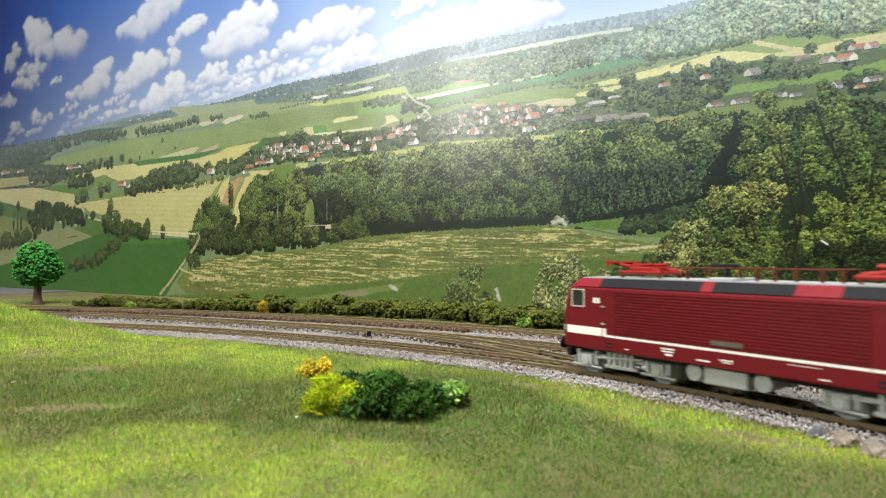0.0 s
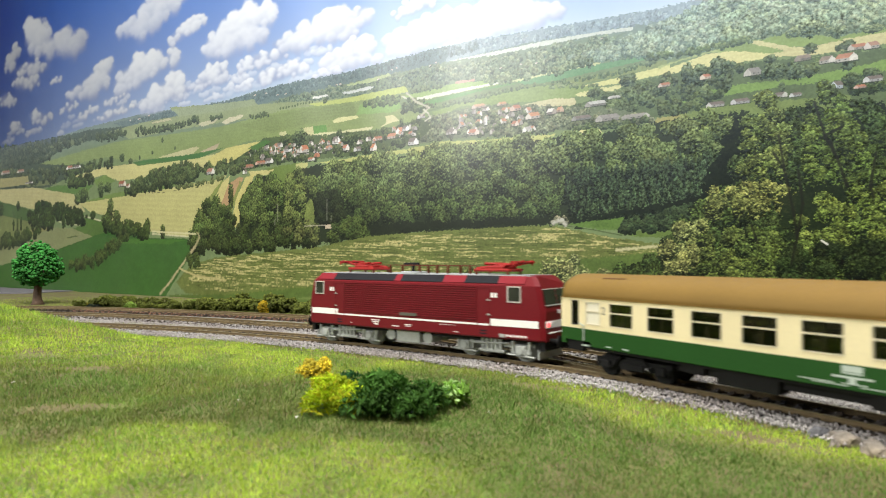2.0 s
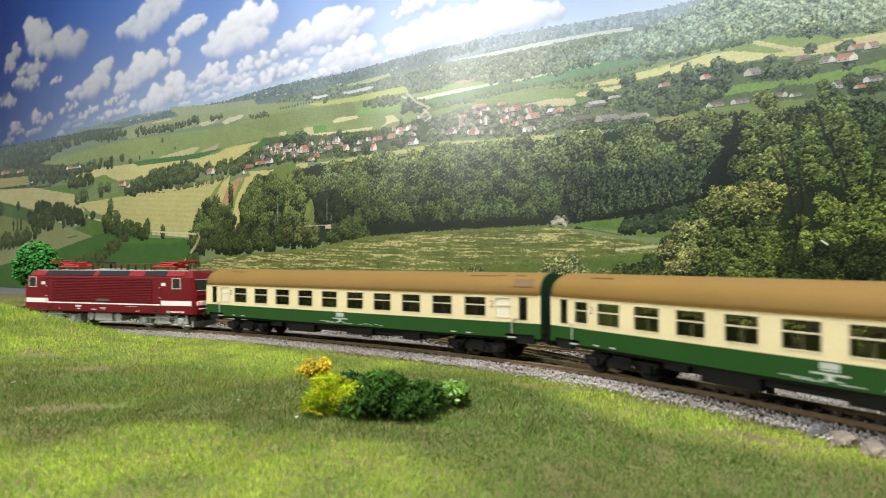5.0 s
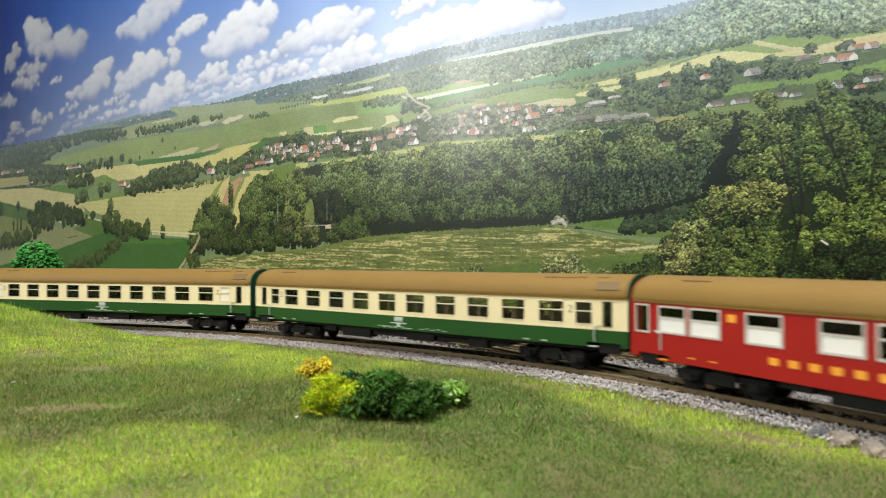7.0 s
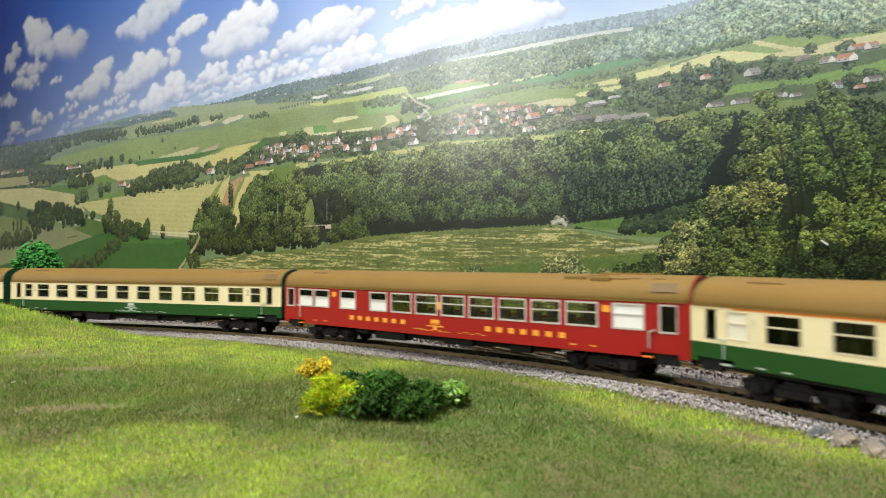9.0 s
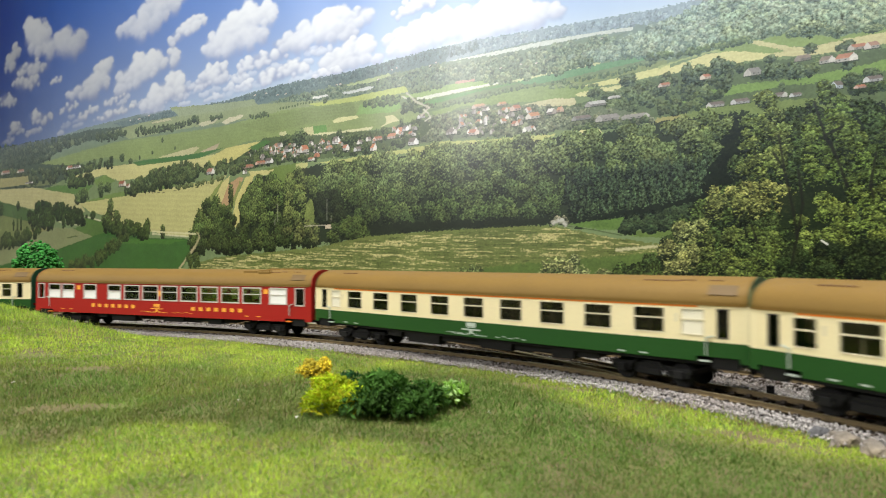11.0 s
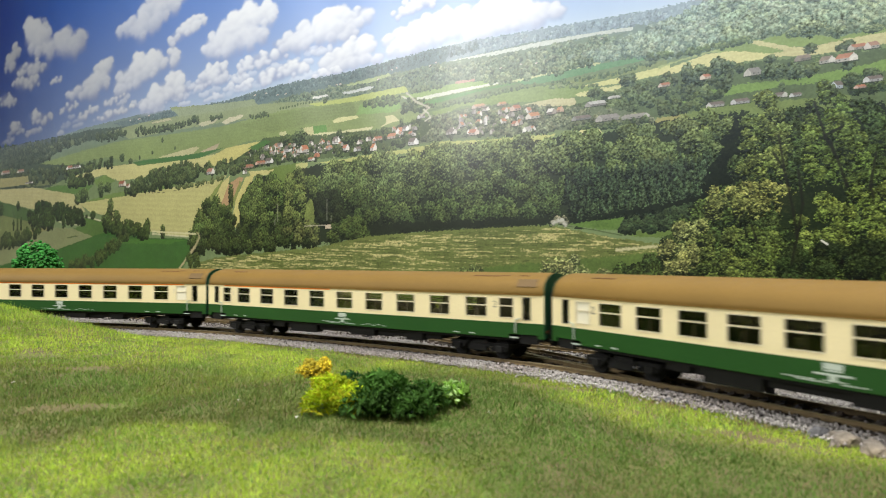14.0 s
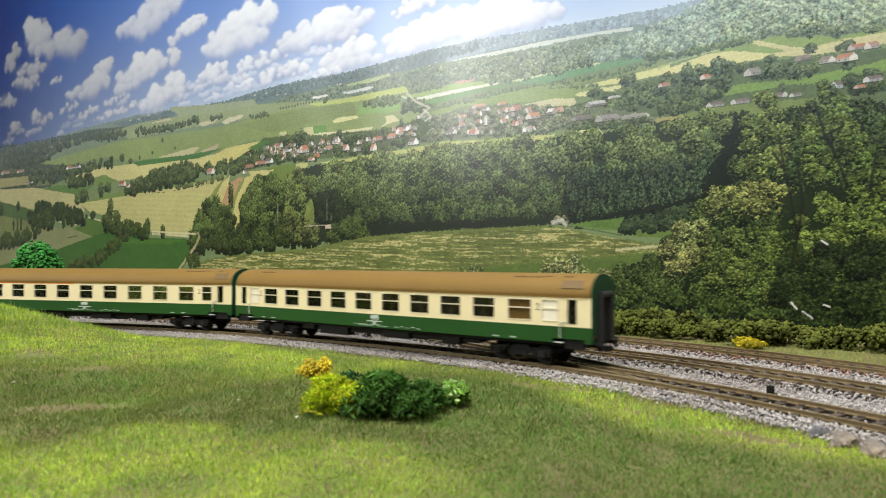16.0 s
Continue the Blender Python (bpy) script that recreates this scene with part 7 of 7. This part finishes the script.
fd([(-1171, 209), (-1011, 203), (-848, 180), (-822, 162), (-805, 145), (-914, 138), (-1010, 158), (-1171, 182)], (190, 184, 124), 1.5, 0.06, 0.03, 7)
fd([(-816, 162), (-726, 172), (-634, 176), (-489, 178), (-535, 172), (-679, 163)], (116, 144, 66))
fd([(-826, 161), (-670, 166), (-520, 172), (-418, 176), (-388, 182), (-407, 164), (-429, 143), (-457, 123), (-474, 106), (-478, 91), (-550, 96), (-616, 107), (-706, 119), (-725, 133), (-788, 144)], (194, 190, 118), 1.5, 0.05, 0.045, 8)
fd([(-443, 140), (-423, 158), (-394, 180), (-401, 162), (-420, 144)], (134, 150, 72))
fd([(-423, 142), (-399, 172), (-380, 180), (-391, 152), (-404, 136)], (206, 196, 122))
fd([(-407, 133), (-385, 167), (-358, 177), (-349, 174), (-370, 150), (-385, 128)], (188, 150, 106))
fd([(-385, 127), (-370, 150), (-359, 170), (-354, 168), (-367, 144), (-377, 123)], (140, 150, 74))
fd([(-380, 101), (-367, 144), (-346, 174), (-324, 179), (-338, 159), (-357, 132), (-359, 102)], (208, 198, 116))
wd([(-882, 229), (-807, 234), (-708, 235), (-708, 223), (-806, 221), (-870, 217)], 10.5, (44, 58, 36), (92, 108, 60), 1)
wd([(-870, 215), (-775, 212), (-769, 193), (-866, 197)], 11.7, (36, 50, 28), (84, 102, 54), 1.1)
wd([(-679, 178), (-600, 197), (-559, 203), (-490, 205), (-457, 208), (-453, 190), (-489, 181), (-567, 176), (-661, 166)], 11.1, (36, 50, 30), (90, 108, 58), 1.2)
wd([(-467, 196), (-432, 202), (-375, 204), (-391, 190), (-418, 187)], 6.9, (44, 58, 36), (100, 116, 66), 0.8)
wd([(-402, 191), (-352, 195), (-339, 189), (-378, 182)], 6.7, (48, 62, 38), (104, 120, 68), 0.8)
wd([(-520, 173), (-446, 177), (-394, 181), (-396, 177), (-446, 171), (-516, 169)], 4.4, (70, 84, 46), (120, 132, 76), 0.8)
sheet.tree(-810, 176, 18.5, 12.7, (44, 62, 32), (104, 124, 66))
sheet.tree(-835, 170, 10.7, 9.6, (44, 62, 32), (104, 124, 66))
sheet.tree(-749, 183, 10.3, 13.3, (44, 62, 32), (104, 124, 66))
sheet.tree(-590, 198, 4.7, 7.6, (44, 62, 32), (104, 124, 66))
sheet.tree(-726, 186, 12.7, 9.1, (44, 62, 32), (104, 124, 66))
sheet.house(-688, 184, 25, 9.0, (226, 214, 202), (170, 96, 70))
sheet.house(-663, 180, 14, 6.9, (220, 210, 200), (160, 96, 76))
sheet.house(-439, 186, 20, 8.7, (232, 230, 226), (190, 132, 110))
sheet.house(-875, 229, 22, 6.5, (226, 222, 220), (186, 120, 92))
sheet.house(-849, 229, 26, 5.4, (232, 232, 232), (128, 116, 112))
sheet.house(-1166, 241, 39, 7.4, (206, 196, 186), (170, 120, 100))
sheet.house(-1089, 239, 32, 6.0, (216, 206, 196), (176, 126, 104))
sheet.house(-1049, 213, 36, 3.5, (226, 226, 224), (128, 116, 112))
sheet.stroke([(-641, 164), (-634, 164)], 1.7, (84, 80, 48), 0.9)
sheet.stroke([(-554, 165), (-548, 165)], 1.7, (84, 80, 48), 0.9)
sheet.stroke([(-569, 166), (-562, 166)], 1.7, (84, 80, 48), 0.9)
sheet.stroke([(-523, 166), (-516, 166)], 1.6, (84, 80, 48), 0.9)
sheet.stroke([(-510, 167), (-504, 168)], 1.6, (84, 80, 48), 0.9)
sheet.stroke([(-466, 168), (-460, 168)], 1.6, (84, 80, 48), 0.9)
fd([(-1171, 183), (-1061, 165), (-990, 150), (-1029, 133), (-1170, 152)], (76, 106, 54))
fd([(-1170, 153), (-1022, 133), (-1004, 110), (-1168, 70)], (122, 134, 76), 1.5, 0.08)
fd([(-1113, 97), (-1009, 119), (-913, 120), (-1008, 105)], (150, 146, 86))
fd([(-1044, 87), (-1009, 108), (-913, 118), (-784, 112), (-767, 98), (-825, 85), (-959, 69), (-1225, 33), (-1226, 79)], (138, 146, 96), 1.5, 0.06)
fd([(-872, 98), (-846, 101), (-829, 100), (-864, 95)], (90, 106, 56))
fd([(-805, 133), (-697, 118), (-709, 98), (-767, 96), (-851, 114), (-809, 120)], (84, 118, 48), 1.5, 0.08)
fd([(-935, 70), (-764, 100), (-684, 112), (-616, 92), (-488, 88), (-471, 72), (-495, 45), (-549, -10), (-1223, -35), (-1225, 36)], (60, 106, 40), 1.5, 0.08)
fd([(-724, 93), (-488, 86), (-534, 80), (-687, 84)], (78, 124, 46))
sheet.stroke([(-805, 136), (-729, 122)], 2.6, (214, 208, 164))
sheet.stroke([(-902, 129), (-825, 120)], 2.8, (190, 190, 140))
sheet.stroke([(-582, 98), (-477, 91)], 2.8, (216, 210, 166))
wd([(-1005, 170), (-914, 163), (-813, 144), (-809, 126), (-847, 125), (-937, 144), (-1005, 151)], 13.2, (26, 40, 18), (62, 82, 38), 1.8)
wd([(-1035, 150), (-925, 143), (-922, 119), (-1029, 126)], 12.6, (26, 40, 18), (70, 92, 40), 1.2)
sheet.tree(-1082, 171, 9.0, 10.7, (30, 46, 22), (74, 96, 44))
sheet.tree(-1162, 165, 9.3, 13.6, (30, 46, 22), (74, 96, 44))
sheet.tree(-1105, 131, 4.5, 13.3, (30, 46, 22), (74, 96, 44))
sheet.tree(-1086, 130, 4.5, 14.4, (30, 46, 22), (74, 96, 44))
sheet.tree(-1068, 132, 4.5, 14.2, (30, 46, 22), (74, 96, 44))
sheet.tree(-884, 128, 6.8, 12.0, (30, 46, 22), (74, 96, 44))
sheet.tree(-776, 137, 9.1, 7.3, (30, 46, 22), (74, 96, 44))
sheet.tree(-799, 136, 5.3, 4.2, (30, 46, 22), (74, 96, 44))
wd([(-1169, 106), (-1060, 113), (-984, 125), (-984, 111), (-1046, 96), (-1168, 81)], 13.1, (36, 52, 26), (80, 98, 48), 1.4)
sheet.tree(-716, 143, 11.3, 20.2, (28, 44, 18), (92, 112, 52))
sheet.tree(-729, 123, 16.5, 16.2, (28, 44, 18), (92, 112, 52))
sheet.tree(-695, 126, 13.7, 18.0, (28, 44, 18), (92, 112, 52))
sheet.tree(-660, 113, 17.2, 13.7, (28, 44, 18), (92, 112, 52))
sheet.tree(-625, 108, 12.0, 11.6, (28, 44, 18), (92, 112, 52))
sheet.tree(-596, 113, 8.3, 14.2, (28, 44, 18), (92, 112, 52))
sheet.tree(-553, 101, 6.9, 11.1, (28, 44, 18), (92, 112, 52))
wd([(-748, 116), (-687, 119), (-596, 111), (-596, 94), (-706, 100)], 11.8, (28, 44, 18), (78, 98, 44), 1.5)
wd([(-867, 45), (-773, 64), (-705, 89), (-678, 102), (-651, 93), (-696, 74), (-763, 49), (-845, 35)], 11.3, (40, 56, 26), (84, 102, 48), 1.4)
# the great wood
fd([(-359, 102), (-359, 134), (-339, 164), (-320, 173), (-279, 174), (-265, 159), (-245, 176), (-206, 181), (-142, 179), (-69, 179), (-3, 182), (35, 183), (84, 181), (124, 178), (149, 181), (195, 179), (233, 183), (283, 182), (319, 183), (323, 132), (287, 112), (282, 104), (206, 96), (149, 90), (-52, 87), (-123, 81), (-202, 75), (-359, 71)], (30, 42, 22), 4, 0.15)
wd([(-202, 176), (-123, 179), (-19, 182), (42, 181), (149, 177), (207, 176), (283, 180), (319, 179), (319, 162), (259, 158), (149, 155), (12, 151), (-161, 149), (-206, 152)], 15.8, (40, 54, 30), (122, 140, 78), 1)
wd([(-202, 159), (-69, 164), (49, 164), (149, 161), (259, 163), (319, 164), (319, 133), (258, 137), (149, 135), (49, 126), (-69, 123), (-161, 120), (-202, 129)], 14.7, (36, 50, 28), (106, 126, 70), 0.9)
wd([(-161, 135), (-19, 140), (84, 136), (149, 129), (149, 106), (57, 101), (-52, 98), (-152, 109)], 16.7, (26, 38, 20), (88, 108, 56), 0.9)
wd([(-206, 141), (-157, 142), (-153, 104), (-206, 103)], 11.8, (20, 28, 14), (52, 64, 34), 1)
fd([(-109, 98), (-52, 100), (57, 99), (149, 98), (149, 91), (57, 91), (-52, 88), (-109, 86)], (32, 40, 24), 5, 0.2)
wd([(149, 141), (206, 144), (283, 146), (319, 145), (287, 112), (282, 105), (206, 97), (155, 93)], 7.9, (22, 34, 22), (76, 98, 64), 1.6, True, speck=0.35)
fd([(149, 95), (206, 102), (283, 113), (282, 105), (206, 96), (149, 91)], (26, 36, 20), 5, 0.2)
sheet.tree(46, 170, 13.2, 13.7, (38, 54, 30), (126, 144, 80))
sheet.tree(88, 160, 13.5, 15.6, (38, 54, 30), (126, 144, 80))
sheet.tree(124, 160, 13.1, 14.0, (38, 54, 30), (126, 144, 80))
sheet.tree(161, 167, 12.7, 12.4, (38, 54, 30), (126, 144, 80))
sheet.tree(215, 161, 11.4, 11.8, (38, 54, 30), (126, 144, 80))
sheet.tree(-44, 162, 15.0, 16.0, (38, 54, 30), (126, 144, 80))
sheet.tree(-3, 165, 13.8, 14.2, (38, 54, 30), (126, 144, 80))
sheet.tree(-100, 173, 15.7, 13.9, (38, 54, 30), (126, 144, 80))
sheet.tree(299, 169, 12.4, 10.9, (38, 54, 30), (126, 144, 80))
sheet.tree(271, 162, 11.4, 9.2, (38, 54, 30), (126, 144, 80))
wd([(-354, 106), (-354, 132), (-337, 161), (-320, 171), (-279, 171), (-268, 156), (-267, 103)], 17.7, (28, 42, 18), (98, 118, 56), 1.3)
wd([(-262, 103), (-262, 159), (-245, 173), (-218, 174), (-206, 152), (-206, 103)], 16.8, (30, 44, 20), (110, 126, 62), 1.2)
fd([(-225, 104), (-218, 134), (-210, 137), (-206, 103)], (124, 140, 66), 3, 0.2)
wd([(-473, 72), (-474, 97), (-459, 116), (-445, 135), (-426, 142), (-401, 133), (-375, 123), (-367, 100), (-364, 73)], 18.9, (28, 42, 18), (92, 112, 52), 1.4)
sheet.tree(-379, 151, 6.3, 20.1, (34, 50, 22), (90, 108, 50))
sheet.tree(-386, 126, 9.5, 10.1, (34, 50, 22), (90, 108, 50))
wd([(-471, 72), (-445, 96), (-358, 101), (-267, 100), (-202, 96), (-202, 78), (-339, 71)], 12.2, (24, 36, 16), (76, 92, 44), 1.5)
wd([(-262, 100), (-245, 108), (-202, 99), (-202, 81), (-256, 78)], 10.7, (30, 42, 20), (112, 122, 64), 0.9)
fd([(-187, 100), (-171, 101), (-169, 96), (-186, 95)], (206, 188, 162), 0.5)
sheet.stroke([(-223, 100), (-186, 100)], 1.5, (200, 190, 170), 0.6)
wd([(-181, 80), (-171, 98), (-142, 112), (-123, 108), (-112, 97), (-114, 84)], 12.9, (26, 38, 18), (82, 100, 46), 1.4)
sheet.stroke([(-277, 132), (-276, 108)], 1.3, (150, 150, 136), 0.6)
sheet.stroke([(-183, 134), (-183, 106)], 1.2, (150, 150, 136), 0.6)
sheet.stroke([(-282, 111), (-282, 103)], 1.3, (150, 150, 136), 0.6)
sheet.stroke([(-176, 112), (-176, 105)], 1.2, (150, 150, 136), 0.6)
fd([(149, 90), (178, 93), (209, 95), (202, 83), (184, 84)], (98, 132, 54), 1.5, 0.12)
fd([(202, 80), (241, 83), (282, 88), (258, 75), (222, 76)], (104, 130, 56), 1.5, 0.12)
sheet.stroke([(149, 89), (178, 84), (206, 78)], 1.4, (60, 78, 38), 0.7)
wd([(203, 82), (211, 92), (242, 98), (285, 109), (285, 89), (241, 82)], 5.2, (22, 34, 20), (68, 88, 54), 1.6)
wd([(131, 92), (139, 97), (150, 98), (152, 91)], 3.4, (56, 66, 42), (156, 156, 128), 1)
# mown field with rows of straw
def straw_field():
    fd([(-479, 46), (-417, 58), (-202, 71), (-113, 84), (-3, 88), (98, 90), (142, 89), (195, 76), (258, 67), (258, 62), (148, 53), (70, 47), (-69, 29), (-244, 15), (-389, 1), (-488, 1), (-515, 19)], (112, 124, 58), 2, 0.12)
    pts = [(-473, 44), (-417, 56), (-202, 68), (-113, 80), (-3, 86), (98, 88), (142, 87), (195, 76), (243, 67), (238, 62), (148, 56), (70, 49), (-69, 32), (-244, 18), (-389, 8), (-488, 14)]
    us, vs = [p[0] for p in pts], [p[1] for p in pts]
    w = sheet.window(min(us), max(us), min(vs), max(vs))
    hit = sheet.inside(pts, w, 2)
    U, V = sheet.U[w], sheet.V[w]
    rise = V + 0.03 * U + 1.6 * sheet.broad[w]
    swath = value_noise(U / 16 + 40, rise + 900, 31, 0.62) + 0.7 * value_noise(U / 7 + 90, rise + 300, 33, 1.1) - 0.85
    patch = value_noise(U / 60 + 40, V + 900, 34, 0.12) - 0.5
    tuft = 0.55 * sheet.fine[w] + 0.12 * sheet.relief[w]
    dark = hit * np.clip(-2.2 * swath + tuft - 0.25, 0, 1) * 0.65
    sheet.lay(w, np.broadcast_to(srgb((66, 80, 34)), U.shape + (3,)), dark, 0.5)
    pale = hit * np.clip(2.4 * swath + 1.1 * tuft + 0.9 * patch - 0.12, 0, 1) * 0.85
    sheet.lay(w, np.broadcast_to(srgb((206, 196, 126)), U.shape + (3,)), pale, 0.5)


straw_field()
fd([(-533, -2), (-389, 3), (-244, 16), (-69, 30), (70, 48), (148, 54), (248, 62), (277, 49), (277, -26), (-533, -73)], (92, 116, 48), 2, 0.12)
fd([(-244, 1), (-123, 19), (-52, 28), (-69, 19), (-161, 4)], (118, 138, 70))
fd([(-161, 14), (-113, 17), (-112, 10), (-151, 6)], (142, 138, 106))
sheet.stroke([(-468, 74), (-488, 57), (-506, 41), (-533, 18), (-559, -1)], 4.5, (190, 176, 130))
sheet.stroke([(-468, 74), (-456, 90), (-462, 97)], 3.5, (170, 160, 116))
sheet.stroke([(-506, 41), (-466, 30), (-390, 24)], 3.5, (196, 184, 120))
sheet.stroke([(-582, 102), (-466, 95)], 2.7, (214, 208, 160))
sheet.stroke([(201, 64), (240, 67)], 2.7, (206, 200, 150))
sheet.stroke([(-52, 254), (-39, 242), (-19, 232), (-31, 224)], 2.7, (206, 200, 178), 0.7)
# scrub of the foreground of the photograph
wd([(-488, 62), (-459, 67), (-456, 46), (-479, 44)], 7.1, (40, 56, 24), (84, 100, 46), 1.0)
wd([(-11, 3), (12, 42), (49, 48), (74, 45), (70, 3)], 13.8, (54, 70, 34), (122, 136, 76), 0.35, leaf=0.4)
wd([(-52, -2), (-35, 25), (-19, 22), (-15, -4)], 11.9, (52, 68, 32), (116, 130, 70), 0.3, leaf=0.3)
wd([(111, -4), (123, 37), (148, 57), (178, 53), (195, 33), (206, -5)], 14.8, (52, 66, 34), (150, 156, 96), 0.8, leaf=0.5)
for pts in ([(-78, 23), (-67, 19)], [(70, 23), (73, 12)], [(136, 92), (146, 95), (149, 90)]):
    sheet.stroke(pts, 3.9, (196, 196, 182))
# the big trees
fd([(243, 59), (263, 85), (306, 178), (421, 176), (419, -32), (183, -56), (200, 44)], (20, 29, 14), 5, 0.2)
DK, LT = (24, 35, 17), (96, 116, 52)
wd([(306, 168), (357, 176), (421, 176), (420, 72), (305, 84)], 13.8, (20, 32, 16), (72, 92, 44), 0.9, leaf=0.25)
wd([(238, 59), (258, 83), (287, 113), (319, 122), (349, 125), (421, 140), (419, -23), (183, -45), (200, 44)], 14.3, DK, (80, 100, 44), 0.9, leaf=0.26)
wd([(243, 65), (263, 83), (282, 87), (282, 50), (248, 44)], 12.3, (46, 58, 28), (146, 154, 84), 0.9, leaf=0.34)
wd([(283, 112), (306, 118), (345, 114), (347, 99), (287, 97)], 11.7, (44, 55, 25), (146, 152, 74), 0.9, leaf=0.34)
fd([(340, 109), (369, 119), (388, 113), (384, 82), (364, 68), (344, 73)], (30, 42, 20), 6, 0.2)
wd([(314, 174), (326, 196), (339, 194), (346, 161), (349, 127), (311, 127)], 8.6, (34, 48, 22), (120, 138, 66), 0.8, leaf=0.3)
wd([(358, 170), (366, 198), (381, 195), (393, 155), (410, 116), (361, 115)], 9.1, (28, 42, 18), (100, 122, 52), 0.8, leaf=0.26)
wd([(344, 83), (369, 105), (410, 116), (421, 111), (420, 46), (348, 45)], 10.9, (30, 45, 18), (114, 134, 54), 0.7, leaf=0.3)
wd([(278, 75), (340, 83), (340, 26), (282, 24)], 10.8, (30, 42, 20), (106, 124, 54), 0.7, leaf=0.3)
wd([(340, 64), (420, 63), (420, -6), (339, -12)], 12.7, (16, 25, 12), (56, 72, 34), 0.7, leaf=0.3)
for pts in ([(340, 159), (344, 130), (349, 102), (353, 73)], [(354, 129), (357, 101), (353, 73)], [(377, 150), (384, 127), (388, 113)], [(366, 184), (373, 155), (379, 141)], [(319, 84), (323, 69)], [(353, 73), (348, 50)], [(407, 138), (403, 112), (405, 103)], [(344, 130), (336, 145)], [(373, 155), (385, 161)]):
    sheet.stroke(pts, 2.0, (30, 27, 19), 0.85)
for pts in ([(370, 70), (374, 67)], [(348, 19), (352, 14)], [(356, 12), (363, 7)], [(371, 18), (375, 17)]):
    sheet.stroke(pts, 1.4, (230, 230, 222))


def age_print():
    """The print's own far-off haze, thickened rightwards as painted lamp glare, and inks a little faded."""
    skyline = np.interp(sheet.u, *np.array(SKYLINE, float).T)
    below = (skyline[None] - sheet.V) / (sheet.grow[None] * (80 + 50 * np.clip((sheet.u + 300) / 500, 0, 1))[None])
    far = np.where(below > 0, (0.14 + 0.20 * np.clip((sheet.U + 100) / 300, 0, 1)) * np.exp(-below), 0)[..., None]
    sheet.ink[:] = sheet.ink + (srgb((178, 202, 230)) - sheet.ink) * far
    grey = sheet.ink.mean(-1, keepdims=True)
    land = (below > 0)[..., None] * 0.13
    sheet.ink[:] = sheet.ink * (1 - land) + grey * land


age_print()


def hang_backdrop():
    n, m = len(sheet.u), len(sheet.rows)
    u, v = sheet.U.ravel() / 1000, sheet.V.ravel() / 1000
    x, y = WALL_O.x + WALL_U.x * u, WALL_O.y + WALL_U.y * u
    ripple = 0.0007 * np.sin(u * 19 + 0.6) + 0.0004 * np.sin(u * 47 + 2 * v)
    x, y = x - 0.5566 * ripple, y - 0.8308 * ripple
    idx = np.arange(n * m).reshape(m, n)
    faces = np.stack([idx[:-1, :-1], idx[:-1, 1:], idx[1:, 1:], idx[1:, :-1]], -1).reshape(-1, 4)
    mat = bpy.data.materials.new("satin_photo_print")
    mat.use_nodes = True
    nd, lk = nodes_of(mat)
    ink = nd.new("ShaderNodeVertexColor")
    ink.layer_name = "ink"
    b = nd["Principled BSDF"]
    b.inputs["Roughness"].default_value, b.inputs["Specular IOR Level"].default_value = 0.28, 0.33
    # leaf-scale grain of the photograph, finer than the raster, strongest on foliage
    co, grain, span, k, mul = nd.new("ShaderNodeTexCoord"), nd.new("ShaderNodeTexNoise"), nd.new("ShaderNodeMapRange"), nd.new("ShaderNodeMath"), nd.new("ShaderNodeVectorMath")
    grain.inputs["Scale"].default_value, grain.inputs["Detail"].default_value = 420, 2
    span.inputs["From Min"].default_value, span.inputs["From Max"].default_value = 0.3, 0.7
    span.inputs["To Min"].default_value, span.inputs["To Max"].default_value = -0.75, 0.75
    k.operation, mul.operation = "MULTIPLY_ADD", "SCALE"
    k.inputs[2].default_value = 1.0
    lk.new(co.outputs["Object"], grain.inputs["Vector"]), lk.new(grain.outputs["Fac"], span.inputs["Value"])
    lk.new(span.outputs[0], k.inputs[0]), lk.new(ink.outputs[1], k.inputs[1])
    lk.new(ink.outputs[0], mul.inputs[0]), lk.new(k.outputs[0], mul.inputs["Scale"]), lk.new(mul.outputs[0], b.inputs["Base Color"])
    ob = mesh_from_arrays("backdrop", np.stack([x, y, v], -1), faces, mat, smooth=True)
    layer = ob.data.color_attributes.new("ink", "FLOAT_COLOR", "POINT")
    rgba = np.concatenate([np.clip(sheet.ink.reshape(-1, 3), 0, 0.9), np.clip(sheet.leafy.reshape(-1, 1), 0, 1)], 1).astype(np.float32)
    layer.data.foreach_set("color", rgba.ravel())
    bk = bmesh.new()
    c = [WALL_O + WALL_U * uu + Vector((0.5566, 0.8308, 0)) * d for uu, d in ((-1.5, 0.004), (0.66, 0.004), (0.66, 0.022), (-1.5, 0.022))]
    loft(bk, [[(*p.xy, -0.022) for p in c], [(*p.xy, 0.70) for p in c]])
    part("backing_board", bk, PLYWOOD, ob, scale=1)
    return structure(ob, "satin photo print of a summer valley under heap clouds", "backdrop")


hang_backdrop()

motions()
